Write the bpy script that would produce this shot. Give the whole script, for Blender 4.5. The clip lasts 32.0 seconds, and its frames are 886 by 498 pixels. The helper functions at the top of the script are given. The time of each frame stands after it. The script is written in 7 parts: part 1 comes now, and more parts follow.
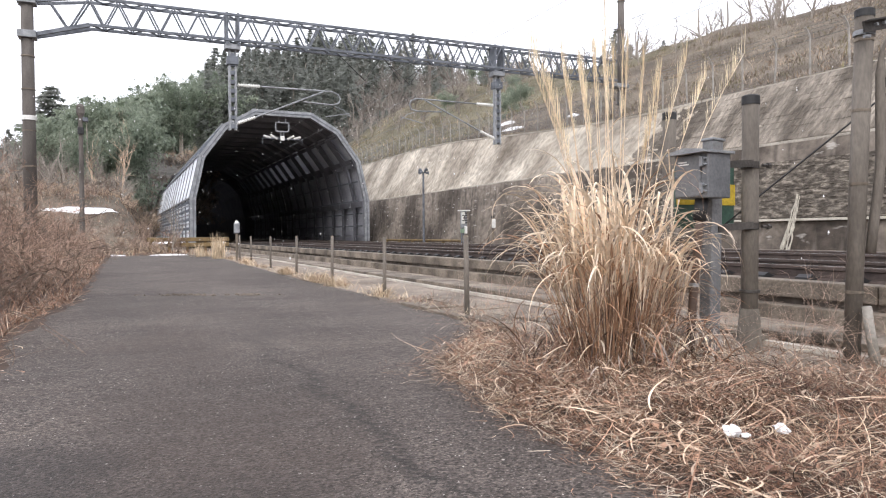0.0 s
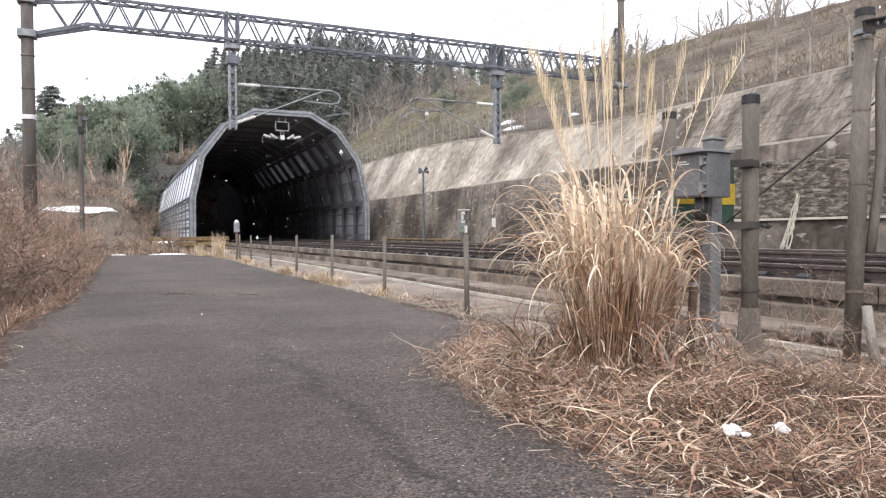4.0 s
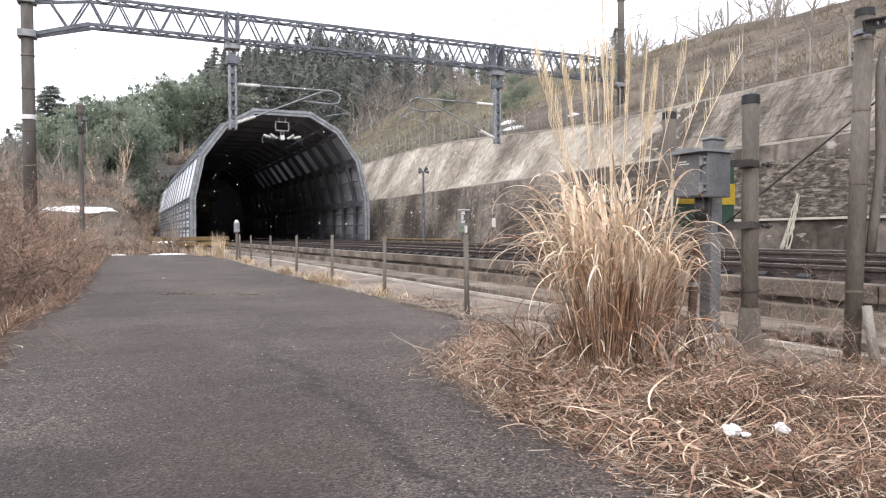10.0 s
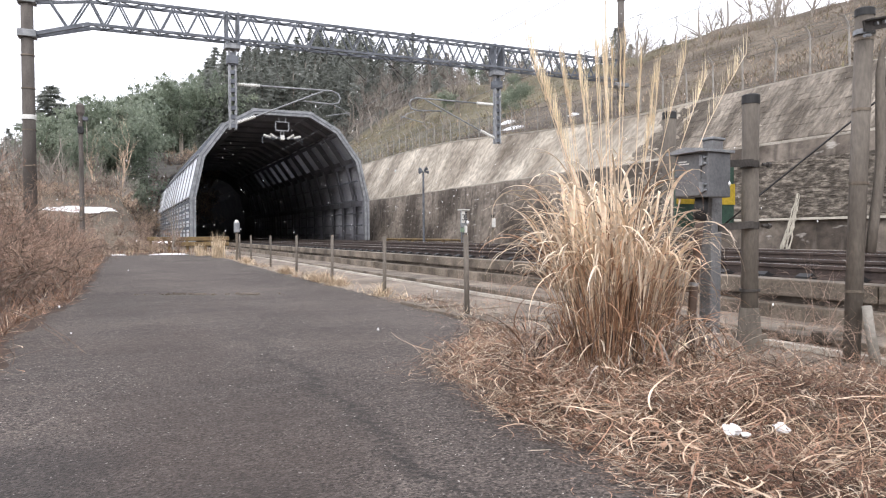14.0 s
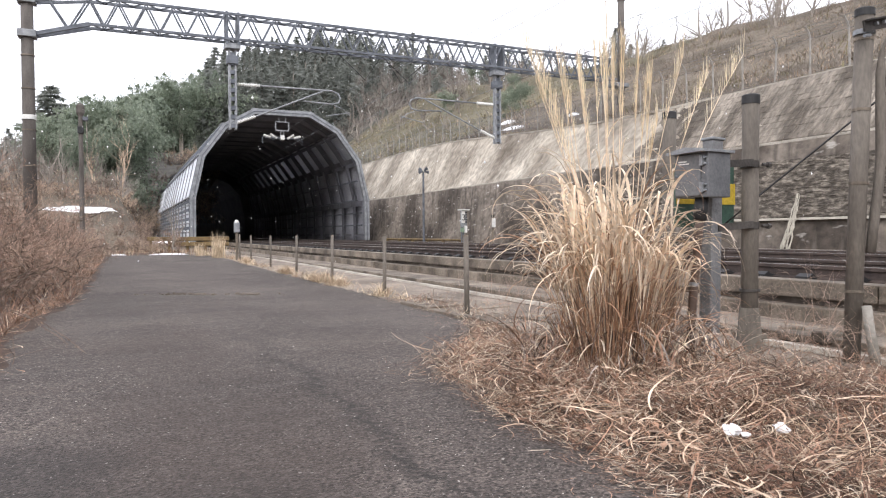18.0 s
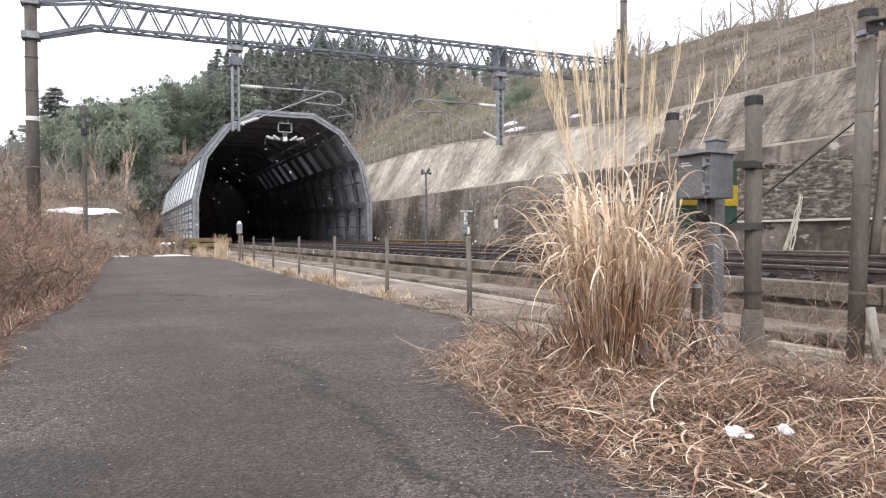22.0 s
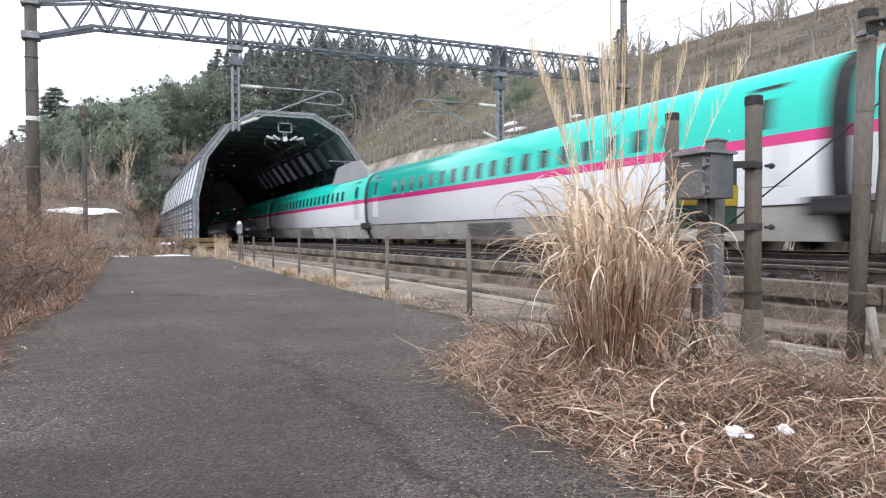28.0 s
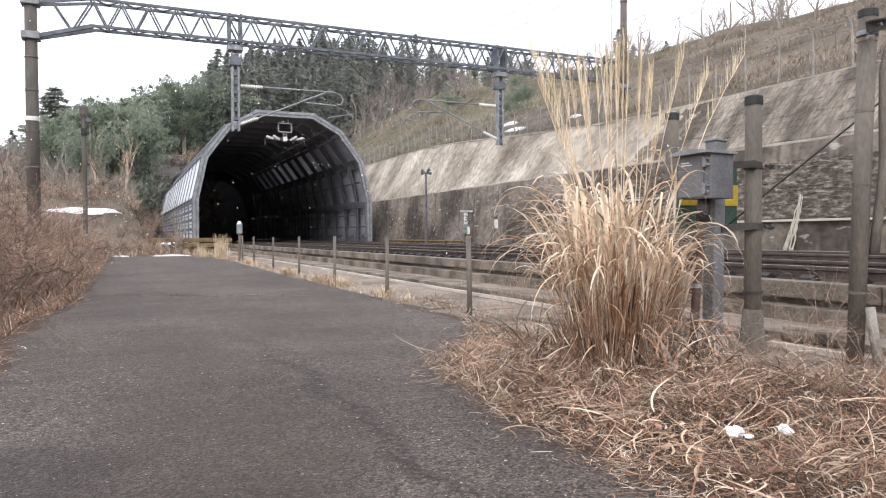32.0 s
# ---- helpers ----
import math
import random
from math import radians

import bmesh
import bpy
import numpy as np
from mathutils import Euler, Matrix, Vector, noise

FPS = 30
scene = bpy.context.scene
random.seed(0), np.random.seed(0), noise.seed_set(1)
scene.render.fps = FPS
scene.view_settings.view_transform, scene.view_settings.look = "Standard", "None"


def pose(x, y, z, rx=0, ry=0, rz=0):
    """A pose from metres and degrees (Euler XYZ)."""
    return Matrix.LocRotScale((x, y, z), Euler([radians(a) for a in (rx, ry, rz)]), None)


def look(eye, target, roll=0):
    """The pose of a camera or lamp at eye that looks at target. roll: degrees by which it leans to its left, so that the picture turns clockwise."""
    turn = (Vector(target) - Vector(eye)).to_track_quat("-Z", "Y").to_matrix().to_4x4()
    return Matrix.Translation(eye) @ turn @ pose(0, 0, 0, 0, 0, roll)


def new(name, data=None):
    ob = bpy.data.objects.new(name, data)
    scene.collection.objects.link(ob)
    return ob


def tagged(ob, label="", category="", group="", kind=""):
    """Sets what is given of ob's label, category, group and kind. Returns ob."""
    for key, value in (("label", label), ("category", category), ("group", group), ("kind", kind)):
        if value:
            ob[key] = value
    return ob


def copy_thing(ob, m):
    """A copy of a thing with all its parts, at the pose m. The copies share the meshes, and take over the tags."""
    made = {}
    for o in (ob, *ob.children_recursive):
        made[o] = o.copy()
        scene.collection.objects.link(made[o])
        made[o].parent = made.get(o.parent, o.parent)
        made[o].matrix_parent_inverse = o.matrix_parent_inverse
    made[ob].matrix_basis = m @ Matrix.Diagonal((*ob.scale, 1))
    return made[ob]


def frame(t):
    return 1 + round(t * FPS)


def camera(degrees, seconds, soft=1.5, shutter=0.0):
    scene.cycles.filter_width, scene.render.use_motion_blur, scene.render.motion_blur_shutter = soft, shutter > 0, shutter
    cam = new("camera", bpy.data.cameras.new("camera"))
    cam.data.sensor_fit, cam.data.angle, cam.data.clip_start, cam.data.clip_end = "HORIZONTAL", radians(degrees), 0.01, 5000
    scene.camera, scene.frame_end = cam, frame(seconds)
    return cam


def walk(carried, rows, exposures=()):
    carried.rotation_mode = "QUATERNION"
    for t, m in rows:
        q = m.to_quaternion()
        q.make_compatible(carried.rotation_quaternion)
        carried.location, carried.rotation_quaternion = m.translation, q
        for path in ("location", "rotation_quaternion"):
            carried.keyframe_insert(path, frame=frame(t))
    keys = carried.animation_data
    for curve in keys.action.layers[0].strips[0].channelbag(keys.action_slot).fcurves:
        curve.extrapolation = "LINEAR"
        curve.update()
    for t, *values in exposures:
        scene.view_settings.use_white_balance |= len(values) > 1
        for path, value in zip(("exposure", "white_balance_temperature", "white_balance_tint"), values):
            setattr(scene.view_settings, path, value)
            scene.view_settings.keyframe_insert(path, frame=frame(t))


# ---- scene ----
# World: y runs along the railway towards the tunnel, x to its right, z up; z = 0 is the lane's asphalt.
EYE = 0.95
cam = camera(64.33, 32.0, soft=1.15, shutter=0.15)


def stand(yaw, pitch):
    return pose(0, 0, EYE, 90 + pitch, 0, -yaw) @ pose(0, 0, 0, 0, 0, -0.378)


walk(cam, [(0.0, stand(24.624, -1.20)), (1.4, stand(24.624, -1.20)), (1.9, stand(24.624, -1.257)),
           (21.5, stand(24.624, -1.257)), (21.9, stand(24.417, -1.15)), (32.0, stand(24.417, -1.15))],
     [(0.0, 0.32, 6450, 10), (5.0, 0.32, 6450, 10), (6.2, 0.28, 6200, 9), (7.6, 0.00, 6150, 9), (8.4, -0.08, 6200, 9), (9.0, 0.18, 6400, 10), (9.6, 0.30, 6450, 10), (26.5, 0.28, 6450, 10),
      (27.5, 0.16, 6300, 10), (28.2, 0.10, 6200, 9), (29.1, 0.00, 6200, 9), (29.8, 0.18, 6400, 10), (32.0, 0.28, 6450, 10)])

# ---- light: a bright overcast sky with light snowfall ----
world = bpy.data.worlds.new("overcast_sky")
scene.world = world
world.use_nodes = True
wt = world.node_tree
bg = wt.nodes["Background"]
sky = wt.nodes.new("ShaderNodeTexSky")
sky.sky_type = 'NISHITA'
sky.sun_disc = False
sky.sun_elevation = radians(36)
sky.sun_rotation = radians(212.5)
cloud = wt.nodes.new("ShaderNodeMix")
cloud.data_type = 'RGBA'
cloud.inputs[0].default_value = 0.985
cloud.inputs[7].default_value = (0.968, 0.957, 1.015, 1)
wt.links.new(sky.outputs[0], cloud.inputs[6])
wt.links.new(cloud.outputs[2], bg.inputs[0])
bg.inputs[1].default_value = 1.32
sun = new("sun", bpy.data.lights.new("sun", 'SUN'))
sun.data.energy = 1.5
sun.data.angle = radians(35)
sun.data.color = (1.0, 0.96, 0.9)
sun.matrix_basis = look((-35, -55, 47.4), (0, 0, 0))

ZR = EYE - 0.40          # top of the rails
TRACK_A, TRACK_B = 8.18, 12.48


# ---- materials ----
def material(name, c1, c2, scale=4.0, rough=0.8, bump=0.2, metal=0.0, fine=40.0, vary=0.0, stretch=(1, 1, 1), detail=6.0, contrast=(0.35, 0.65), island=False, space="object", dist=0.02, grit=(0.82, 1.18)):
    """Two colours mixed by a broad noise, a finer noise for grain and relief; vary shifts each object's or island's value."""
    m = bpy.data.materials.new(name)
    m.use_nodes = True
    nt = m.node_tree
    N, L = nt.nodes, nt.links
    b = N["Principled BSDF"]
    tc = N.new("ShaderNodeTexCoord")
    mp = N.new("ShaderNodeMapping")
    mp.inputs["Scale"].default_value = stretch
    geo = N.new("ShaderNodeNewGeometry")
    L.new(geo.outputs["Position"] if space == "world" else tc.outputs["Object"], mp.inputs[0])
    n1 = N.new("ShaderNodeTexNoise")
    n1.inputs["Scale"].default_value, n1.inputs["Detail"].default_value = scale, detail
    n2 = N.new("ShaderNodeTexNoise")
    n2.inputs["Scale"].default_value, n2.inputs["Detail"].default_value = fine, 4
    L.new(mp.outputs[0], n1.inputs[0]), L.new(mp.outputs[0], n2.inputs[0])
    r = N.new("ShaderNodeMapRange")
    r.inputs[1].default_value, r.inputs[2].default_value = contrast
    L.new(n1.outputs[0], r.inputs[0])
    mix = N.new("ShaderNodeMix")
    mix.data_type = 'RGBA'
    mix.inputs[6].default_value, mix.inputs[7].default_value = (*c1, 1), (*c2, 1)
    L.new(r.outputs[0], mix.inputs[0])
    grain = N.new("ShaderNodeMapRange")
    grain.inputs[1].default_value, grain.inputs[2].default_value, grain.inputs[3].default_value, grain.inputs[4].default_value = 0.3, 0.7, *grit
    L.new(n2.outputs[0], grain.inputs[0])
    hsv = N.new("ShaderNodeHueSaturation")
    L.new(mix.outputs[2], hsv.inputs["Color"])
    val = grain.outputs[0]
    if vary:
        oi = N.new("ShaderNodeObjectInfo")
        rv = N.new("ShaderNodeMapRange")
        rv.inputs[3].default_value, rv.inputs[4].default_value = 1 - vary, 1 + vary
        L.new(geo.outputs["Random Per Island"] if island else oi.outputs["Random"], rv.inputs[0])
        mul = N.new("ShaderNodeMath")
        mul.operation = 'MULTIPLY'
        L.new(val, mul.inputs[0]), L.new(rv.outputs[0], mul.inputs[1])
        val = mul.outputs[0]
    L.new(val, hsv.inputs["Value"])
    L.new(hsv.outputs[0], b.inputs["Base Color"])
    b.inputs["Roughness"].default_value, b.inputs["Metallic"].default_value = rough, metal
    if bump:
        bp = N.new("ShaderNodeBump")
        bp.inputs["Strength"].default_value, bp.inputs["Distance"].default_value = bump, dist
        L.new(n2.outputs[0], bp.inputs["Height"])
        L.new(bp.outputs[0], b.inputs["Normal"])
    return m


def translucent(name, colour):
    """A weathered daylight panel that lets some of the sky's light through."""
    m = material(name, tuple(c * 0.85 for c in colour), colour, 0.8, 0.5, 0.1, fine=20, vary=0.3)
    N, L = m.node_tree.nodes, m.node_tree.links
    t, mix = N.new("ShaderNodeBsdfTranslucent"), N.new("ShaderNodeMixShader")
    L.new(N["Principled BSDF"].inputs["Base Color"].links[0].from_socket, t.inputs[0])
    mix.inputs[0].default_value = 0.30
    L.new(N["Principled BSDF"].outputs[0], mix.inputs[1]), L.new(t.outputs[0], mix.inputs[2])
    L.new(mix.outputs[0], N["Material Output"].inputs[0])
    return m


def leafy_light(m, share):
    """Lets part of the light through thin leaves."""
    N, L = m.node_tree.nodes, m.node_tree.links
    t, mix = N.new("ShaderNodeBsdfTranslucent"), N.new("ShaderNodeMixShader")
    L.new(N["Principled BSDF"].inputs["Base Color"].links[0].from_socket, t.inputs[0])
    mix.inputs[0].default_value = share
    L.new(N["Principled BSDF"].outputs[0], mix.inputs[1]), L.new(t.outputs[0], mix.inputs[2])
    L.new(mix.outputs[0], N["Material Output"].inputs[0])


def ribbed(m, a, b, thick, thin, n, sides=10):
    """A ribbed insulator body between two points, added to the mesh m."""
    a, b = Vector(a), Vector(b)
    pts, radii = [a], [thin]
    for q in range(n):
        for f, r in ((0.15, thin), (0.3, thick), (0.6, thick), (0.75, thin)):
            pts.append(a.lerp(b, (q + f) / n))
            radii.append(r)
    return m.tube(pts + [b], radii + [thin], sides)


def glowing(name, colour, strength):
    m = bpy.data.materials.new(name)
    m.use_nodes = True
    b = m.node_tree.nodes["Principled BSDF"]
    b.inputs["Base Color"].default_value = (*colour, 1)
    b.inputs["Emission Color"].default_value = (*colour, 1)
    b.inputs["Emission Strength"].default_value = strength
    return m


# Soil tone lowered, putting the shade of gaps in the litter into it.
SOIL = material("dry_soil", (0.045, 0.029, 0.021), (0.10, 0.068, 0.05), 1.2, 0.95, 0.8, fine=30)
HILLSIDE = material("hillside_scrub", (0.10, 0.08, 0.06), (0.21, 0.175, 0.135), 0.25, 0.95, 1.0, fine=6, dist=0.2)
# Darker than HILLSIDE: shade between the trees and some haze in its colour.
FOREST_FLOOR = material("shaded_forest_floor", (0.075, 0.07, 0.06), (0.15, 0.14, 0.12), 0.2, 0.95, 1.0, fine=4, dist=0.3)
OLIVE = material("olive_hillside_grass", (0.10, 0.089, 0.058), (0.20, 0.178, 0.122), 0.3, 0.95, 1.0, fine=5, dist=0.2)
CONCRETE = material("weathered_concrete", (0.10, 0.081, 0.063), (0.27, 0.228, 0.183), 1.7, 0.85, 0.5, fine=30, vary=0.16, detail=10, space="world", grit=(0.7, 1.25))
APRON = material("pale_concrete_apron", (0.13, 0.103, 0.081), (0.29, 0.24, 0.195), 0.9, 0.85, 0.5, fine=25, vary=0.05, detail=11, grit=(0.7, 1.25))
PALE = material("pale_mortar_strip", (0.45, 0.42, 0.36), (0.62, 0.58, 0.50), 2.0, 0.85, 0.3, fine=30)
WALL_DARK = material("stained_wall_concrete", (0.068, 0.055, 0.045), (0.235, 0.20, 0.168), 0.5, 0.9, 0.5, fine=5.0, stretch=(1, 0.7, 0.8), detail=14, dist=0.07, space="world", contrast=(0.40, 0.62), grit=(0.6, 1.45))


def mark(m, colour, scale, stretch, lo, hi, share, detail=8.0):
    """Lays one more kind of stain, streak or fleck over a material, by a stretched noise in world space."""
    N, L = m.node_tree.nodes, m.node_tree.links
    b = N["Principled BSDF"]
    geo, mp, n, r, mix = N.new("ShaderNodeNewGeometry"), N.new("ShaderNodeMapping"), N.new("ShaderNodeTexNoise"), N.new("ShaderNodeMapRange"), N.new("ShaderNodeMix")
    mp.inputs["Scale"].default_value = stretch
    n.inputs["Scale"].default_value, n.inputs["Detail"].default_value = scale, detail
    r.inputs[1].default_value, r.inputs[2].default_value, r.inputs[4].default_value = lo, hi, share
    mix.data_type = 'RGBA'
    mix.inputs[7].default_value = (*colour, 1)
    L.new(geo.outputs["Position"], mp.inputs[0]), L.new(mp.outputs[0], n.inputs[0]), L.new(n.outputs[0], r.inputs[0])
    L.new(b.inputs["Base Color"].links[0].from_socket, mix.inputs[6])
    L.new(r.outputs[0], mix.inputs[0]), L.new(mix.outputs[2], b.inputs["Base Color"])


mark(WALL_DARK, (0.30, 0.265, 0.225), 1.0, (1, 2.2, 0.35), 0.54, 0.68, 0.45)
mark(WALL_DARK, (0.045, 0.036, 0.030), 1.6, (1, 1.6, 0.28), 0.56, 0.70, 0.60)
mark(WALL_DARK, (0.50, 0.47, 0.43), 3.2, (1, 0.5, 1.7), 0.63, 0.70, 0.65, 12.0)
WALL_LIGHT = material("sprayed_slope_concrete", (0.20, 0.168, 0.133), (0.58, 0.525, 0.445), 0.42, 0.9, 0.6, fine=4.0, stretch=(0.75, 1.0, 0.6), detail=15, dist=0.10, space="world", contrast=(0.31, 0.69), grit=(0.62, 1.32))
STONE = material("weathered_pitching_stone", (0.095, 0.079, 0.063), (0.36, 0.316, 0.265), 0.75, 0.9, 1.0, fine=8, vary=0.09, dist=0.06, space="world", detail=15, grit=(0.58, 1.38), stretch=(0.5, 1.1, 0.38), contrast=(0.39, 0.64))
RUBBLE = material("dark_rubble_stone", (0.085, 0.072, 0.059), (0.31, 0.272, 0.228), 6.0, 0.9, 0.9, fine=14, vary=0.2, dist=0.04, space="world", contrast=(0.44, 0.70), stretch=(1, 0.6, 1.4), detail=12, grit=(0.62, 1.38))
DAYLIGHT = translucent("translucent_daylight_sheet", (0.60, 0.615, 0.65))
LEDGE = material("ledge_concrete", (0.33, 0.30, 0.26), (0.52, 0.48, 0.42), 1.0, 0.9, 0.4, fine=15)
STEEL = material("galvanised_steel", (0.20, 0.21, 0.225), (0.33, 0.345, 0.365), 5.0, 0.55, 0.1, metal=0.35, fine=60)
TRUSS = material("weathered_grey_steel", (0.085, 0.094, 0.112), (0.17, 0.186, 0.215), 3.0, 0.6, 0.1, metal=0.3, fine=50)
DARK_STEEL = material("dark_oxidised_steel", (0.038, 0.034, 0.032), (0.082, 0.074, 0.068), 4.0, 0.65, 0.2, metal=0.2, fine=50)
RAIL_SIDE = material("rusty_rail_steel", (0.042, 0.031, 0.028), (0.082, 0.06, 0.052), 6.0, 0.7, 0.3, metal=0.2, fine=60)
RAIL_TOP = material("polished_rail_head", (0.55, 0.55, 0.56), (0.7, 0.7, 0.7), 3.0, 0.25, 0.05, metal=0.9, fine=60)
POLE = material("weathered_concrete_pole", (0.10, 0.086, 0.073), (0.185, 0.163, 0.14), 3.0, 0.85, 0.3, fine=60, stretch=(1, 1, 0.3))
MAST = material("dark_weathered_mast", (0.085, 0.075, 0.068), (0.14, 0.125, 0.115), 3.0, 0.8, 0.3, fine=60, stretch=(1, 1, 0.3))
BLACK = material("black_rubber", (0.012, 0.012, 0.014), (0.03, 0.03, 0.032), 6.0, 0.6, 0.1)
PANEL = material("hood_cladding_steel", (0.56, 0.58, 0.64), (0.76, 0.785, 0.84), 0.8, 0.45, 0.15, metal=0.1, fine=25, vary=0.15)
# Lit copy of the hood lining, for the right-hand facets.
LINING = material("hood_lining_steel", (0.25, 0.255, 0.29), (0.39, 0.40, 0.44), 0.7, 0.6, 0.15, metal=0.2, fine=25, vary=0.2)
# Darkened copy: shade of the left and roof facets put into the colour.
DARKENED_LINING = material("darkened_hood_lining", (0.10, 0.101, 0.118), (0.15, 0.152, 0.175), 0.7, 0.8, 0.15, metal=0.0, fine=25, vary=0.15)
RIB_GREY = material("grey_rib_steel", (0.15, 0.15, 0.17), (0.23, 0.23, 0.25), 0.6, 0.95, 0.3, fine=12)
# Below plain concrete's tone: the tunnel's unlit depth is put into the colour.
DARK_TUNNEL = material("darkened_tunnel_concrete", (0.075, 0.075, 0.084), (0.12, 0.12, 0.13), 0.6, 0.95, 0.3, fine=12)
RUST_RAIL = material("ochre_painted_pipe", (0.12, 0.078, 0.035), (0.21, 0.145, 0.065), 3.0, 0.7, 0.3)
STRAW = material("dry_straw", (0.60, 0.465, 0.33), (0.90, 0.785, 0.64), 3.0, 0.65, 0.0, vary=0.35, island=True)
DULL_STRAW = material("dull_fallen_straw", (0.40, 0.272, 0.187), (0.72, 0.56, 0.42), 3.0, 0.75, 0.0, vary=0.42, island=True)
DEADLEAF = material("brown_dead_stems", (0.165, 0.087, 0.058), (0.42, 0.262, 0.178), 2.5, 0.85, 0.0, vary=0.55, island=True)
# Darkest stems, mixed in to paint the shaded gaps among the others.
DARK_STEM = material("shade_dark_stems", (0.055, 0.033, 0.024), (0.15, 0.095, 0.068), 2.5, 0.9, 0.0, vary=0.4, island=True)
TWIG = material("reddish_brown_twigs", (0.26, 0.18, 0.142), (0.50, 0.385, 0.31), 2.0, 0.85, 0.0, vary=0.35, island=True)
DARK_TWIG = material("dark_grey_brown_twigs", (0.10, 0.07, 0.055), (0.22, 0.165, 0.13), 2.0, 0.85, 0.0, vary=0.35, island=True)
GREY_TWIG = material("grey_brown_scrub_twigs", (0.19, 0.155, 0.125), (0.36, 0.305, 0.255), 2.0, 0.9, 0.0, vary=0.3, island=True)
WOOD_TWIG = material("grey_winter_wood", (0.15, 0.13, 0.115), (0.28, 0.25, 0.222), 0.6, 0.9, 0.0, vary=0.25, island=True)
GALV = material("dull_fence_post_paint", (0.24, 0.225, 0.205), (0.38, 0.36, 0.335), 4.0, 0.7, 0.1, fine=40)
PALE_TWIG = material("pale_buff_twigs", (0.36, 0.26, 0.19), (0.58, 0.46, 0.35), 2.0, 0.85, 0.0, vary=0.3, island=True)
BARK = material("grey_brown_bark", (0.23, 0.2, 0.175), (0.38, 0.34, 0.3), 5.0, 0.9, 0.5, stretch=(1, 1, 0.3))
# Both foliage colours are lifted to carry the snow haze of the distance.
CEDAR = material("haze_paled_cedar_foliage", (0.205, 0.222, 0.20), (0.36, 0.375, 0.345), 0.25, 0.85, 0.0, vary=0.12, island=True)
BAMBOO = material("haze_paled_evergreen_foliage", (0.19, 0.232, 0.178), (0.39, 0.435, 0.34), 0.22, 0.85, 0.0, vary=0.2, island=True)
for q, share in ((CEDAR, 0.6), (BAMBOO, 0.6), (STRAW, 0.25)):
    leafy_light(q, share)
SNOW = material("old_snow", (0.80, 0.81, 0.84), (0.92, 0.92, 0.94), 2.0, 0.7, 0.4, fine=20)
WHITE = material("white_porcelain", (0.62, 0.62, 0.60), (0.8, 0.8, 0.78), 3.0, 0.35, 0.0)
TRAIN_GREEN = material("turquoise_train_paint", (0.03, 0.66, 0.54), (0.035, 0.70, 0.58), 0.3, 0.14, 0.0)
TRAIN_WHITE = material("pearl_white_train_paint", (0.80, 0.82, 0.87), (0.86, 0.87, 0.91), 0.3, 0.13, 0.0)
TRAIN_PINK = material("magenta_train_stripe", (0.70, 0.035, 0.23), (0.74, 0.045, 0.26), 0.5, 0.25, 0.0)
TRAIN_SKIRT = material("dusty_grey_skirt", (0.36, 0.347, 0.33), (0.52, 0.507, 0.49), 0.8, 0.5, 0.0, fine=8)
TRAIN_GREY = material("grey_roof_shield_paint", (0.40, 0.40, 0.43), (0.46, 0.46, 0.49), 0.5, 0.45, 0.0)
GLASS = material("dark_window_glass", (0.02, 0.035, 0.035), (0.03, 0.05, 0.05), 1.0, 0.06, 0.0)
WINDSCREEN = material("tinted_windscreen_glass", (0.30, 0.34, 0.36), (0.36, 0.40, 0.42), 1.0, 0.05, 0.0, metal=0.85)
GRILLE = material("grey_grille_paint", (0.10, 0.10, 0.10), (0.17, 0.17, 0.17), 2.0, 0.6, 0.0)
LAMP = glowing("headlamp_glow", (1.0, 0.95, 0.8), 6.0)


